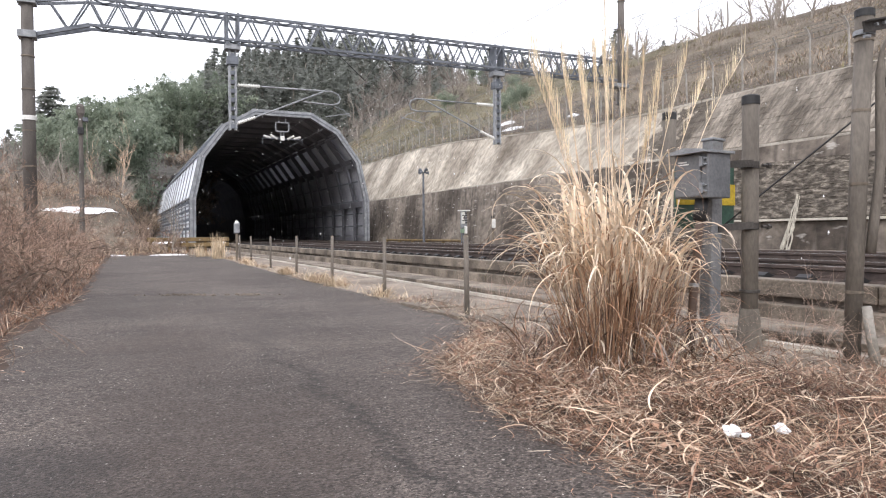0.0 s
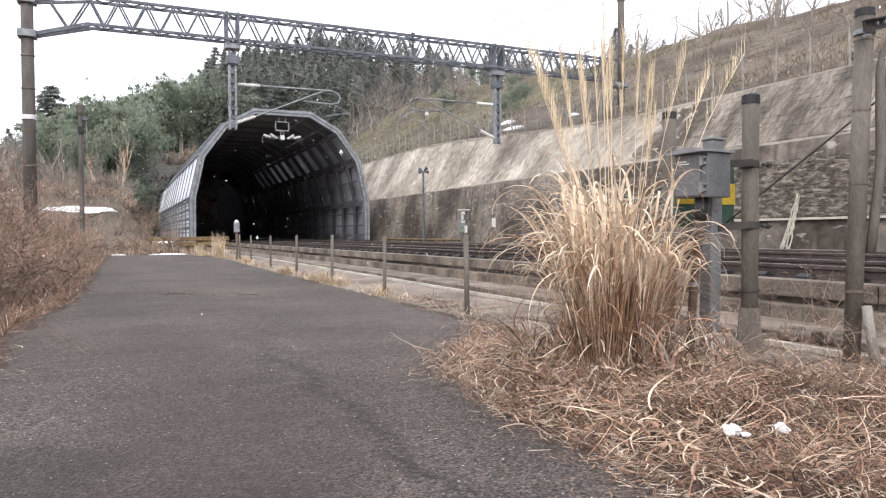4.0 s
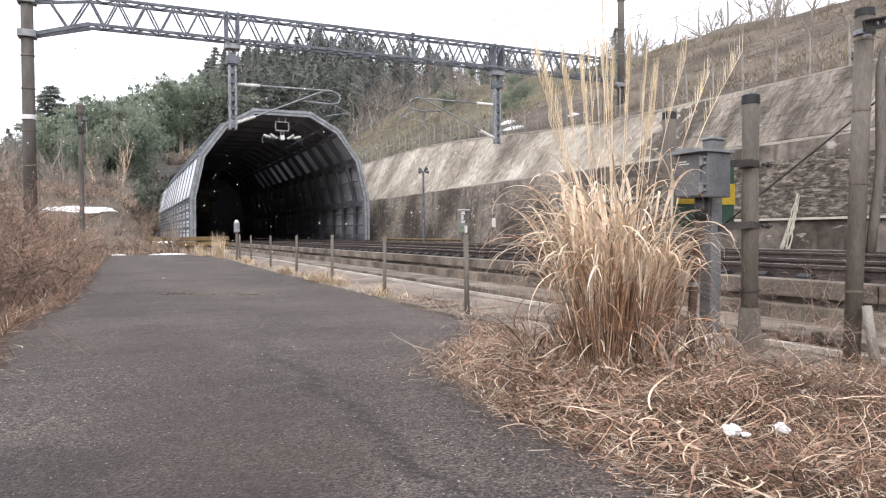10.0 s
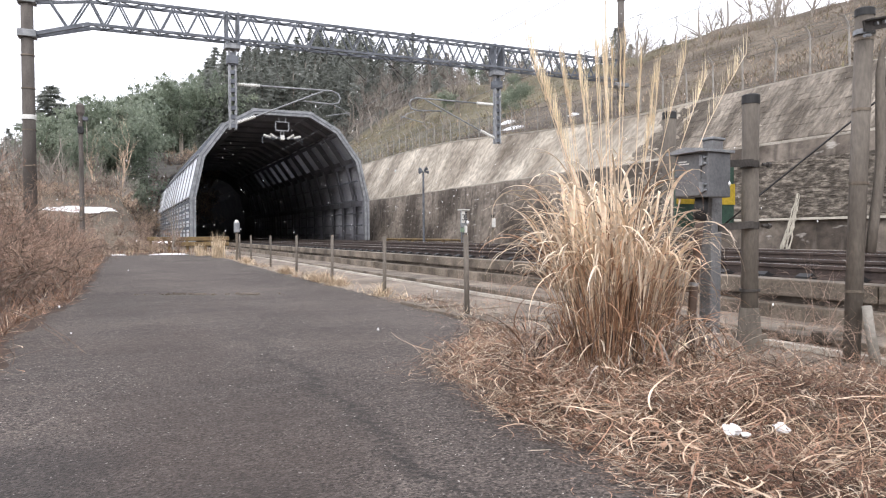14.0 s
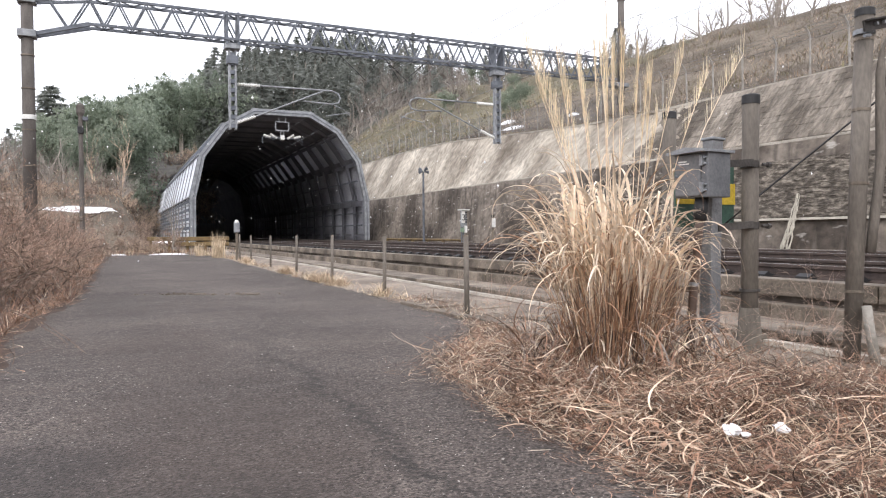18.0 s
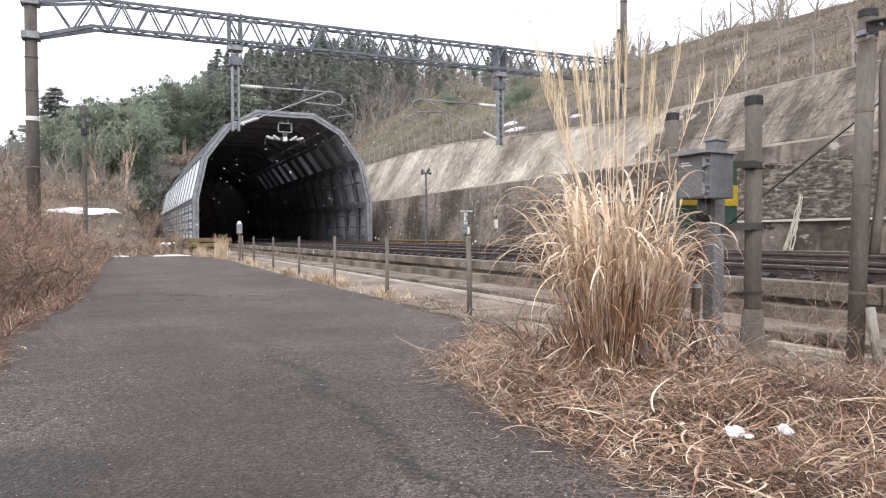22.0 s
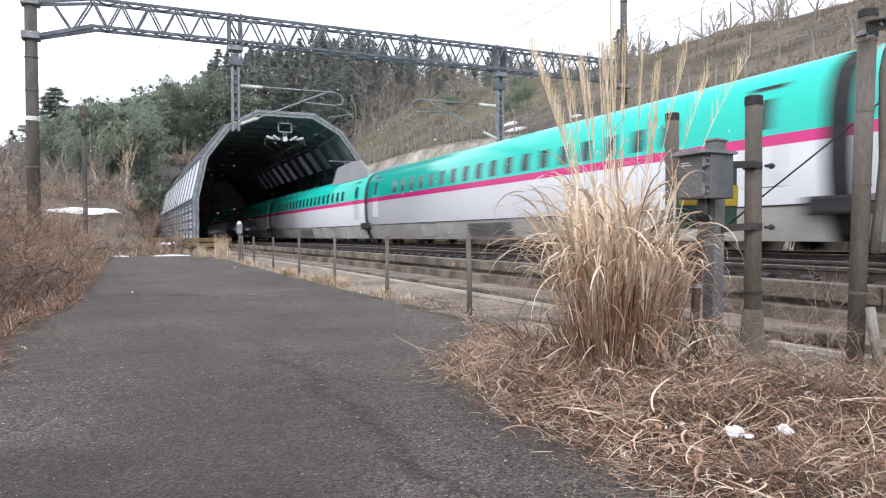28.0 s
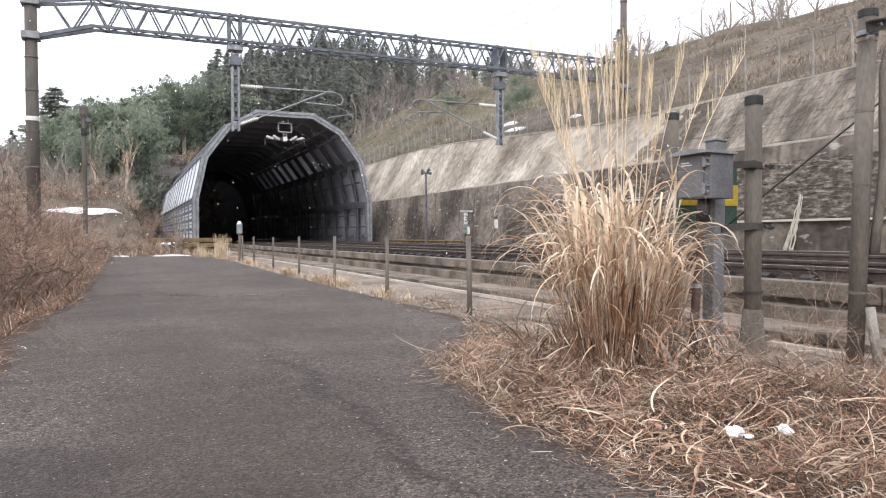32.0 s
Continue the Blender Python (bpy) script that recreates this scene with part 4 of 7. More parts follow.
XA, XB = -0.9, 23.4
ZT, ZB = 9.82, 8.82
for dy in (-0.3, 0.3):
    part("chord", Mesh().bar((XA, GY + dy, ZT), (XB, GY + dy, ZT), 0.08, 0.10), TRUSS, gantry)
    part("chord", Mesh().bar((XA, GY + dy, ZB), (XB, GY + dy, ZB), 0.08, 0.10), TRUSS, gantry)
    part("end_chord", Mesh().bar((-2.75, GY + dy * .6, 9.50), (XA, GY + dy, ZT), 0.08, 0.10), TRUSS, gantry)
    part("end_chord", Mesh().bar((-2.75, GY + dy * .6, 8.28), (XA, GY + dy, ZB), 0.10, 0.14), TRUSS, gantry)
    part("end_diagonal", Mesh().bar((-2.2, GY + dy * .7, 9.55), (-1.6, GY + dy * .8, 8.58), 0.06), TRUSS, gantry)
    part("end_diagonal", Mesh().bar((-1.6, GY + dy * .8, 8.58), (XA, GY + dy, ZT), 0.06), TRUSS, gantry)
part("bracket", Mesh().box(-3.25, -2.65, GY - 0.3, GY + 0.3, 8.16, 8.42, 0, 0.02), STEEL, gantry, "pale steel mast bracket")
part("bracket", Mesh().box(-3.25, -2.65, GY - 0.3, GY + 0.3, 9.40, 9.60, 0, 0.02), STEEL, gantry)
part("bracket", Mesh().box(23.3, 24.2, GY - 0.3, GY + 0.3, 8.50, 8.70, 0, 0.02), STEEL, gantry)
PITCH = 0.972
DIA_UP = Mesh().bar((0, 0, 0), (PITCH / 2, 0, ZT - ZB), 0.055, 0.055).data("diagonal", TRUSS)
DIA_DN = Mesh().bar((0, 0, ZT - ZB), (PITCH / 2, 0, 0), 0.055, 0.055).data("diagonal", TRUSS)
TIE = Mesh().bar((0, -0.3, 0), (PITCH / 2, 0.3, 0), 0.05, 0.04).data("lacing", TRUSS)
TIE2 = Mesh().bar((0, 0.3, 0), (PITCH / 2, -0.3, 0), 0.05, 0.04).data("lacing", TRUSS)
for i in range(25):
    x = XA + PITCH * i
    for dy in (-0.3, 0.3):
        part("diagonal", DIA_DN, None, gantry, at=pose(x, GY + dy, ZB))
        part("diagonal", DIA_UP, None, gantry, at=pose(x + PITCH / 2, GY + dy, ZB))
    for z in (ZT, ZB):
        part("lacing", TIE, None, gantry, at=pose(x, GY, z))
        part("lacing", TIE2, None, gantry, at=pose(x + PITCH / 2, GY, z))
for x in (4.25, 16.5, 10.3):
    if x != 10.3:
        for s in (-0.22, 0.22):
            part("upright", Mesh().bar((x + s, GY, ZB - 0.2), (x + s, GY, ZT + 0.1), 0.09, 0.6), TRUSS, gantry)
        part("yoke", Mesh().box(x - 0.30, x + 0.30, GY - 0.28, GY + 0.28, ZB - 0.36, ZB - 0.14, 0, 0.02), STEEL, gantry)
        part("yoke_plate", Mesh().box(x - 0.22, x + 0.22, GY - 0.2, GY + 0.2, ZB - 0.95, ZB - 0.62, 0, 0.02), TRUSS, gantry)
        for s in (-0.115, 0.115):
            part("drop_leg", Mesh().box(x + s - 0.04, x + s + 0.04, GY - 0.12, GY + 0.12, 5.23, ZB - 0.1), STEEL, gantry, "pale steel drop post leg")
        for q in range(9):
            part("batten", Mesh().box(x - 0.09, x + 0.09, GY - 0.125, GY + 0.125, 5.3 + 0.36 * q, 5.46 + 0.36 * q), TRUSS, gantry)


def cantilever(x0, side, label):
    """Hinged bracket that carries the contact wire over one track; side is the way it reaches."""
    c = thing("cantilever", None, None, label, "cantilever", "cantilevers")
    s = side
    part("top_tube", Mesh().tube([(x0 + 1.1 * s, GY, 7.10), (x0 + 4.15 * s, GY, 7.12), (x0 + 4.42 * s, GY, 7.02), (x0 + 4.52 * s, GY, 6.82), (x0 + 4.42 * s, GY, 6.62), (x0 + 4.15 * s, GY, 6.55), (x0 + 2.9 * s, GY, 6.60)], 0.035, 8), STEEL, c, smooth=True)
    part("brace_tube", Mesh().tube([(x0 + 0.9 * s, GY, 5.82), (x0 + 3.75 * s, GY, 7.08)], 0.035, 8), STEEL, c)
    part("registration_arm", Mesh().tube([(x0 + 4.25 * s, GY, 6.50), (x0 + 4.65 * s, GY, 6.36), (x0 + 4.95 * s, GY, 6.10)], 0.02, 6), STEEL, c)
    part("steady_arm", Mesh().tube([(x0 + 4.95 * s, GY, 6.24), (x0 + 3.85 * s, GY, 6.02)], 0.022, 6), STEEL, c)
    for a, b in (((x0 + 0.2 * s, GY, 7.09), (x0 + 1.1 * s, GY, 7.10)), ((x0 + 0.1 * s, GY, 5.50), (x0 + 0.9 * s, GY, 5.82))):
        m = ribbed(Mesh(), a, b, 0.075, 0.045, 9)
        part("insulator", m, WHITE, c, "ribbed white porcelain insulator")
    return c


cantilever(4.25, 1, "grey tube cantilever with white insulators hung from the gantry")
cantilever(16.5, -1, "grey tube cantilever with white insulators hung from the gantry")


def wire(name, pts, r, label, mat=BLACK):
    return thing(name, Mesh().tube(pts, r, 4), mat, label, "wire", "overhead wires")


for x in (8.9, 12.0):
    wire("contact_wire", [(x, -60, 6.02), (x, 29.7, 6.02), (x, 96, 6.02)], 0.0065, "thin grey contact wire above the track", STEEL)
    mess = [(x, -50 + 10 * k, 6.35 + 0.78 * ((k % 4 - 2) / 2) ** 2) for k in range(9)] + [(x, 48, 6.9)]
    wire("messenger_wire", mess, 0.006, "thin sagging messenger wire above the track", STEEL)
    for k in range(12):
        y = -28 + 5 * k
        wire("dropper", [(x, y, 6.03), (x, y, 6.42)], 0.003, "thin dropper between the overhead wires")
wire("feeder_wire", [(30, -20, 18.5), (29, 20, 16.0), (28, 60, 15.5), (27, 95, 18)], 0.009, "dark feeder wire along the bank")
for x0, s in ((8.6, 1), (10.7, 1), (12.9, -1)):
    wire("stay_wire", [(x0, GY, ZB), (x0 + 1.3 * s, GY, ZB - 1.1), (x0 + 2.0 * s, GY + .1, ZB - 0.1)], 0.02, "looped jumper wire below the gantry")

# insulators and frame that hang in the hood's mouth
hang = thing("hanging_wire_support", None, None, "small steel frame with white insulators hung in the hood mouth", "wire support")
HY = HOOD0 + 0.45
f = Mesh()
for x in (-0.45, 0.45):
    f.bar((MID + x, HY, 8.75), (MID + x, HY, 8.15), 0.08)
    f.bar((MID + x * .5, HY, 9.1), (MID + x * .5, HY, 8.75), 0.07)
    f.bar((MID + x * .22, HY, 8.15), (MID + x * .22, HY, 7.5), 0.06)
for z in (8.75, 8.15):
    f.bar((MID - .45, HY, z), (MID + .45, HY, z), 0.08)
part("frame", f, STEEL, hang)
part("cross_bar", Mesh().tube([(MID - 1.2, HY, 7.62), (MID + 1.2, HY, 7.62)], 0.05, 8), TRUSS, hang)
part("middle_insulator", Mesh().box(MID - .14, MID + .14, HY - .14, HY + .14, 7.5, 7.82, 0, 0.04), WHITE, hang)
for sx in (-1, 1):
    for a, b in (((0.35, 7.60), (0.82, 7.88)), ((0.80, 7.66), (1.28, 7.80))):
        m = ribbed(Mesh(), (MID + sx * a[0], HY, a[1]), (MID + sx * b[0], HY, b[1]), 0.10, 0.06, 6)
        part("insulator", m, WHITE, hang)
    part("jumper", Mesh().tube([(MID + sx * 1.25, HY, 7.8), (MID + sx * 1.38, HY, 7.5), (MID + sx * 1.35, HY, 7.2)], 0.022, 6), TRUSS, hang)

# ---- things beyond the tracks ----
lamp = thing("platform_lamp", None, None, "slim dark lamp post with small lamp heads by the wall", "lamp post")
part("post", Mesh().tube([(16.95, 39.8, 0.2), (16.95, 39.8, 4.75)], [0.075, 0.06], 10), TRUSS, lamp)
part("crossarm", Mesh().bar((16.72, 39.8, 4.72), (17.18, 39.8, 4.72), 0.06), TRUSS, lamp)
for x, dy, z in ((-0.26, -0.12, -0.10), (0.26, -0.12, -0.10), (-0.16, 0.16, 0.12), (0.14, -0.16, 0.14)):
    part("lamp_head", Mesh().tube([(16.95 + x * .25, 39.8 + dy * .3, 4.78), (16.95 + x * .6, 39.8 + dy * .6, 4.80 + z * .5), (16.95 + x * 1.2, 39.8 + dy * 1.2, 4.80 + z)], [0.04, 0.07, 0.115], 10), TRUSS, lamp)
GREENISH = material("pale_green_paint", (0.16, 0.24, 0.17), (0.25, 0.33, 0.24), 5, 0.6, 0.1)
sign = thing("distance_marker", None, None, "white distance marker on a post, with a dark figure", "marker sign")
part("post", Mesh().tube([(16.5, 33.4, 0.2), (16.5, 33.4, 2.2)], 0.05, 8), TRUSS, sign)
part("box", Mesh().box(16.33, 16.67, 33.28, 33.42, 1.28, 2.16, 0, 0.02), STEEL, sign)
part("hood", Mesh().box(16.2, 16.8, 33.18, 33.46, 2.16, 2.22, 0, 0.01), WHITE, sign, "white weather hood")
part("plate", Mesh().box(16.33, 16.535, 33.262, 33.278, 1.5, 2.12, 0, 0.004), WHITE, sign, "white plate")
for k in range(5):
    part("slat", Mesh().box(16.555, 16.665, 33.262, 33.282, 1.52 + 0.125 * k, 1.585 + 0.125 * k, 0, 0.004), DARK_STEEL, sign)
txt = bpy.data.curves.new("figure", 'FONT')
txt.body, txt.size, txt.extrude = "3", 0.46, 0.004
txt.materials.append(BLACK)
fig = new("figure", txt)
fig.parent = sign
fig.matrix_basis = pose(16.34, 33.256, 1.64, 90, 0, 0)
part("meter_box", Mesh().box(16.30, 16.46, 33.2, 33.40, 1.02, 1.24, 0, 0.02), GREENISH, sign, "small dull green box")
part("meter_box", Mesh().box(16.50, 16.64, 33.2, 33.42, 0.98, 1.36, 0, 0.02), WHITE, sign, "small white box")
part("side_post", Mesh().tube([(16.36, 33.35, 0.2), (16.36, 33.35, 1.3)], 0.03, 6), TRUSS, sign)
mk = thing("cable_marker", None, None, "short pale post with a white tag by the wall", "marker post")
part("post", Mesh().tube([(17.0, 31.1, 0.2), (17.0, 31.1, 1.75)], 0.06, 8), CONCRETE, mk)
part("tag", Mesh().box(16.9, 17.1, 30.96, 31.02, 1.25, 1.7, 0, 0.02), WHITE, mk)
part("cap", Mesh().tube([(17.0, 31.1, 1.75), (17.0, 31.1, 1.85)], 0.08, 8), BLACK, mk)
pipe = thing("guard_pipe", None, None, "ochre painted guard pipe along the foot of the wall", "guard rail")
part("pipe", Mesh().tube([(17.3, 35, 0.58), (17.3, 48, 0.58)], 0.07, 8), RUST_RAIL, pipe)
for i in range(6):
    part("foot", Mesh().box(17.24, 17.36, 35.2 + 2.4 * i, 35.4 + 2.4 * i, 0.2, 0.55), RUST_RAIL, pipe)
marker = thing("track_marker", None, None, "white-headed marker post beside the fence", "marker post")
part("post", Mesh().tube([(4.02, 27.5, -0.05), (4.02, 27.5, 1.05)], 0.05, 8), CONCRETE, marker)
part("head", Mesh().box(3.92, 4.12, 27.4, 27.6, 1.04, 1.42, 0, 0.03), STEEL, marker, "white box head")
part("cap", Mesh().tube([(4.02, 27.5, 1.42), (4.02, 27.5, 1.52)], [0.09, 0.05], 10), WHITE, marker)
barrier = thing("end_barrier", None, None, "low ochre guard rail in front of the hood", "guard rail")
for x0, x1, z in ((1.4, 5.9, 0.62), (2.6, 5.9, 0.32)):
    part("beam", Mesh().box(x0, x1, 43.4, 43.5, z, z + 0.24, 0, 0.03), RUST_RAIL, barrier)
for i in range(5):
    part("post", Mesh().box(1.5 + 1.0 * i, 1.64 + 1.0 * i, 43.5, 43.64, -0.06, 0.82), RUST_RAIL, barrier)
pole = thing("signal_pole", None, None, "slim dark pole with a round lamp head beside the lane", "pole")
part("shaft", Mesh().tube([(-1.72, 40, 0.0), (-1.72, 40, 7.1)], [0.12, 0.10], 12), MAST, pole)
part("lamp_head", Mesh().tube([(-1.72, 40, 7.0), (-1.72, 40, 7.15), (-1.72, 40, 7.5), (-1.72, 40, 7.62)], [0.12, 0.19, 0.19, 0.10], 12), MAST, pole)
part("box", Mesh().box(-1.86, -1.58, 39.8, 39.95, 6.1, 6.45, 0, 0.03), BLACK, pole)
part("shade", Mesh().box(-1.62, -1.38, 39.8, 40.1, 6.75, 6.95, 0, 0.03), TRUSS, pole)

# ---- post fence between lane and apron ----
fence = thing("post_fence", None, None, "row of slim weathered fence posts along the lane", "fence")
for x, y, h in ((3.60, 7.2, 0.86), (3.68, 10.2, 0.86), (3.78, 13.5, 0.86), (3.88, 17.0, 0.86), (3.95, 20.6, 0.85), (4.0, 24.2, 0.86), (4.05, 27.0, 0.9), (3.6, 4.35, 0.86)):
    lean = random.uniform(-0.015, 0.015)
    post = part("post", Mesh().tube([(x, y, -0.08), (x + lean, y, h + 0.06)], 0.030, 10), POLE, fence, smooth=True)
    part("post_cap", Mesh().tube([(x + lean, y, h + 0.055), (x + lean, y, h + 0.075)], [0.032, 0.026], 10), CONCRETE, post)

# chain-link fence on the bank
bank = thing("bank_fence", None, None, "tall fence of pale posts with bent tops on the bank", "fence")
BPOST = Mesh().tube([(0, 0, -0.2), (0, 0, 1.28), (-0.05, 0, 1.42), (-0.22, 0, 1.62)], 0.034, 6).data("post", GALV)
BY = [9.3 + 1.4 * i for i in range(53)]
BZ = [ground_height(20.95, y) for y in BY]
for y, zz in zip(BY, BZ):
    part("post", BPOST, None, bank, at=pose(20.95, y, zz - 0.02, random.uniform(-2, 2), random.uniform(-2, 2), 0))
for dz, dx, r in ((0.08, 0, 0.007), (1.22, 0, 0.009), (1.40, -0.06, 0.006), (1.50, -0.13, 0.006), (1.60, -0.21, 0.006)):
    pts = [(20.95 + dx, y, zz + dz) for y, zz in zip(BY, BZ)]
    part("strand", Mesh().tube(pts, r, 3), STEEL, bank)
for (ya, za), (yb, zb) in zip(list(zip(BY, BZ))[12:], list(zip(BY, BZ))[13:]):
    net = Mesh()
    for k in range(-7, 14):
        for sg in (1, -1):
            # one slanting wire of the mesh, cut off at the two posts
            a0, a1 = (k * 0.1, k * 0.1 + 0.72) if sg == 1 else (k * 0.1 + 0.72, k * 0.1)
            u0, u1 = max(0.0, min(1.4, a0)), max(0.0, min(1.4, a1))
            if abs(u1 - u0) < 0.02:
                continue
            h0, h1 = 0.08 + 1.14 * (u0 - a0) / (a1 - a0), 0.08 + 1.14 * (u1 - a0) / (a1 - a0)
            p, q = [(20.945, ya + u, za + (zb - za) * u / 1.4 + h) for u, h in ((u0, h0), (u1, h1))]
            net.blade([p, q], [0.008, 0.008], (0, 0.7, 0.7))
    part("wire_mesh", net, TRUSS, bank, "sagging grey wire mesh")


# ---- posts, cabinet and cables beside the lane ----
def capped_post(x, y, h, r, label, base=True):
    p = thing("capped_post", None, None, label, "post", "capped posts")
    part("shaft", Mesh().tube([(0, 0, 0), (0, 0, h - 0.06)], r, 20), POLE, p, smooth=True)
    part("cap", Mesh().tube([(0, 0, h - 0.07), (0, 0, h - 0.008), (0, 0, h)], [r + 0.004, r + 0.004, r - 0.006], 20), BLACK, p, "black rubber cap")
    if base:
        part("footing", Mesh().tube([(0, 0, -0.1), (0, 0, 0.05), (0, 0, 0.36), (0, 0, 0.385)], [r * 2.4, r * 2.2, r * 1.58, r * 1.42], 4), POLE, p, "rough concrete footing")
        part("base_flange", Mesh().tube([(0, 0, 0.505), (0, 0, 0.525)], r * 1.22, 18), DARK_STEEL, p)
    p.matrix_basis = pose(x, y, 0, 0, random.uniform(-.6, .6), 0)
    return p


capped_post(4.24, 3.8, 1.96, 0.060, "grey round post with a black cap and concrete footing")
capped_post(4.75, 5.2, 2.09, 0.062, "grey round post with a black cap behind the grass", base=False)
for z in (1.44, 0.99):
    arm = thing("bracket_arm", None, None, "grey steel channel arm clamped to a post", "bracket", "bracket arms")
    part("channel", Mesh().bar((3.86, 3.74, z - 0.012), (4.20, 3.74, z + 0.012), 0.03, 0.05), DARK_STEEL, arm)
    part("clamp", Mesh().tube([(4.24, 3.8, z - .02), (4.24, 3.8, z + .03)], 0.068, 16), DARK_STEEL, arm)
    part("bolt", Mesh().tube([(4.29, 3.73, z), (4.37, 3.72, z)], 0.012, 6), DARK_STEEL, arm)
    part("nut", Mesh().tube([(4.335, 3.725, z), (4.355, 3.722, z)], 0.022, 6), DARK_STEEL, arm)
GREEN_PAINT = material("dull_green_paint", (0.03, 0.075, 0.055), (0.05, 0.11, 0.08), 5, 0.6, 0.1)
YELLOW_PAINT = material("yellow_paint_band", (0.55, 0.38, 0.02), (0.68, 0.50, 0.05), 5, 0.6, 0.1)
board = thing("striped_board", None, None, "dull green board with a yellow band behind the cabinet", "board")
part("panel", Mesh().box(3.78, 4.365, 4.06, 4.085, 0.985, 1.47, 0, 0.006), GREEN_PAINT, board)
part("yellow_band", Mesh().box(3.78, 4.365, 4.050, 4.058, 1.16, 1.32), YELLOW_PAINT, board, "yellow painted band")

GREY_PAINT = material("grey_cabinet_paint", (0.10, 0.105, 0.115), (0.16, 0.165, 0.175), 4, 0.5, 0.12, metal=0.1, fine=50)
cab = thing("junction_cabinet", None, None, "grey steel junction cabinet on a square post", "cabinet", at=pose(3.70, 3.68, 0, 0, 0, -84))
part("body", Mesh().box(-0.165, 0.115, -0.13, 0.10, 1.185, 1.49, 0, 0.008), GREY_PAINT, cab)
part("door", Mesh().box(-0.15, 0.06, -0.146, -0.131, 1.195, 1.478, 0, 0.006), GREY_PAINT, cab)
roof_m = Mesh()
roof_m.prism([(-0.185, 1.482), (0.135, 1.488), (0.135, 1.505), (-0.03, 1.525), (-0.185, 1.498)], -0.20, 0.12)
part("roof", roof_m, STEEL, cab, "overhanging sloped steel lid")
for z in (1.25, 1.43):
    h = part("hinge", Mesh().box(0.062, 0.085, -0.158, -0.13, z - 0.035, z + 0.035, 0, 0.004), STEEL, cab)
    for dz in (-0.02, 0.02):
        part("bolt", Mesh().tube([(0.098, -0.13, z + dz), (0.098, -0.150, z + dz)], 0.008, 6), STEEL, h)
part("marking", Mesh().box(-0.12, -0.05, -0.1495, -0.1465, 1.428, 1.437).box(-0.12, -0.03, -0.1495, -0.1465, 1.412, 1.42), WHITE, cab, "pale painted marking")
part("latch", Mesh().tube([(-0.13, -0.145, 1.33), (-0.13, -0.17, 1.33)], 0.014, 10), TRUSS, cab)
post_c = thing("cabinet_post", None, None, "square grey concrete post behind the cabinet", "post", at=pose(3.803, 3.76, 0, -2.6, -1.0, -84))
part("shaft", Mesh().box(-0.048, 0.048, -0.056, 0.056, -0.1, 1.605, 0, 0.012), material("grey_post_concrete", (0.115, 0.118, 0.125), (0.19, 0.192, 0.197), 3, 0.8, 0.3), post_c)
part("top", Mesh().box(-0.058, 0.058, -0.066, 0.066, 1.604, 1.622, 0, 0.005), STEEL, post_c)
cond = thing("cable_conduit", None, None, "dark brown cable conduit below the cabinet", "conduit")
part("pipe", Mesh().tube([(3.505, 3.65, -0.05), (3.545, 3.65, 0.5), (3.60, 3.655, 0.95), (3.625, 3.665, 1.06)], 0.029, 14), material("brown_conduit", (0.065, 0.042, 0.033), (0.125, 0.085, 0.066), 4, 0.7, 0.2), cond, smooth=True)
part("pipe_clip", Mesh().tube([(3.554, 3.65, 0.58), (3.557, 3.65, 0.605)], 0.033, 14), STEEL, cond)
part("pipe_neck", Mesh().tube([(3.62, 3.665, 1.03), (3.645, 3.67, 1.186)], 0.046, 14), BLACK, cond, "dark sleeve under the cabinet", smooth=True)

crng = random.Random(23)
for x, y, w in ((4.75, 4.45, .16), (4.40, 4.10, .12), (4.62, 4.12, .2), (4.95, 4.05, .15), (5.05, 3.75, .22), (4.15, 4.05, .1), (4.9, 4.4, .1), (5.2, 4.2, .14), (4.5, 4.5, .09), (5.35, 3.9, .12)):
    bm = bmesh.new()
    bmesh.ops.create_cube(bm, size=1)
    for q in bm.verts:
        q.co = Vector((q.co.x * w * 0.7, q.co.y * w * 1.2, q.co.z * w * 0.45)) + Vector((crng.uniform(-.2, .2), crng.uniform(-.2, .2), crng.uniform(-.1, .1))) * w
    bmesh.ops.bevel(bm, geom=bm.edges[:], offset=w * 0.07, segments=1, affect='EDGES')
    thing("concrete_chunk", Mesh().take(bm), CONCRETE, "broken pale concrete chunk lying on the apron", "rubble", "concrete chunks", at=pose(x, y, 0.045 * (x - 3.3) + w * 0.16, 0, 0, crng.uniform(0, 180)))

mast = thing("cable_pole", None, None, "leaning weathered cable pole with clamps and conduits", "pole")
P0, P1 = Vector((4.61, 3.26, -0.1)), Vector((4.735, 3.26, 2.44))
part("shaft", Mesh().tube([P0, P1], [0.055, 0.060], 22), POLE, mast, smooth=True)
part("cap", Mesh().tube([P1, P1 + Vector((0, 0, 0.05)), P1 + Vector((0, 0, 0.058))], [0.064, 0.064, 0.05], 20), BLACK, mast)
for z in (0.52, 1.27, 1.78, 2.27):
    q = P0.lerp(P1, (z + 0.1) / 2.54)
    part("band", Mesh().tube([q, q + Vector((0.001, 0, 0.018))], 0.0615 if z < 2 else 0.064, 20), CONCRETE, mast)
part("crossarm", Mesh().bar((4.60, 3.175, 2.335), (5.20, 3.15, 2.475), 0.012, 0.075).bar((4.60, 3.155, 2.37), (5.20, 3.13, 2.51), 0.05, 0.010), DARK_STEEL, mast, "dark angle-iron arm")
part("arm_bolt", Mesh().tube([(4.70, 3.19, 2.36), (4.70, 3.14, 2.36)], 0.012, 6).tube([(4.78, 3.19, 2.38), (4.78, 3.14, 2.38)], 0.012, 6), STEEL, mast)
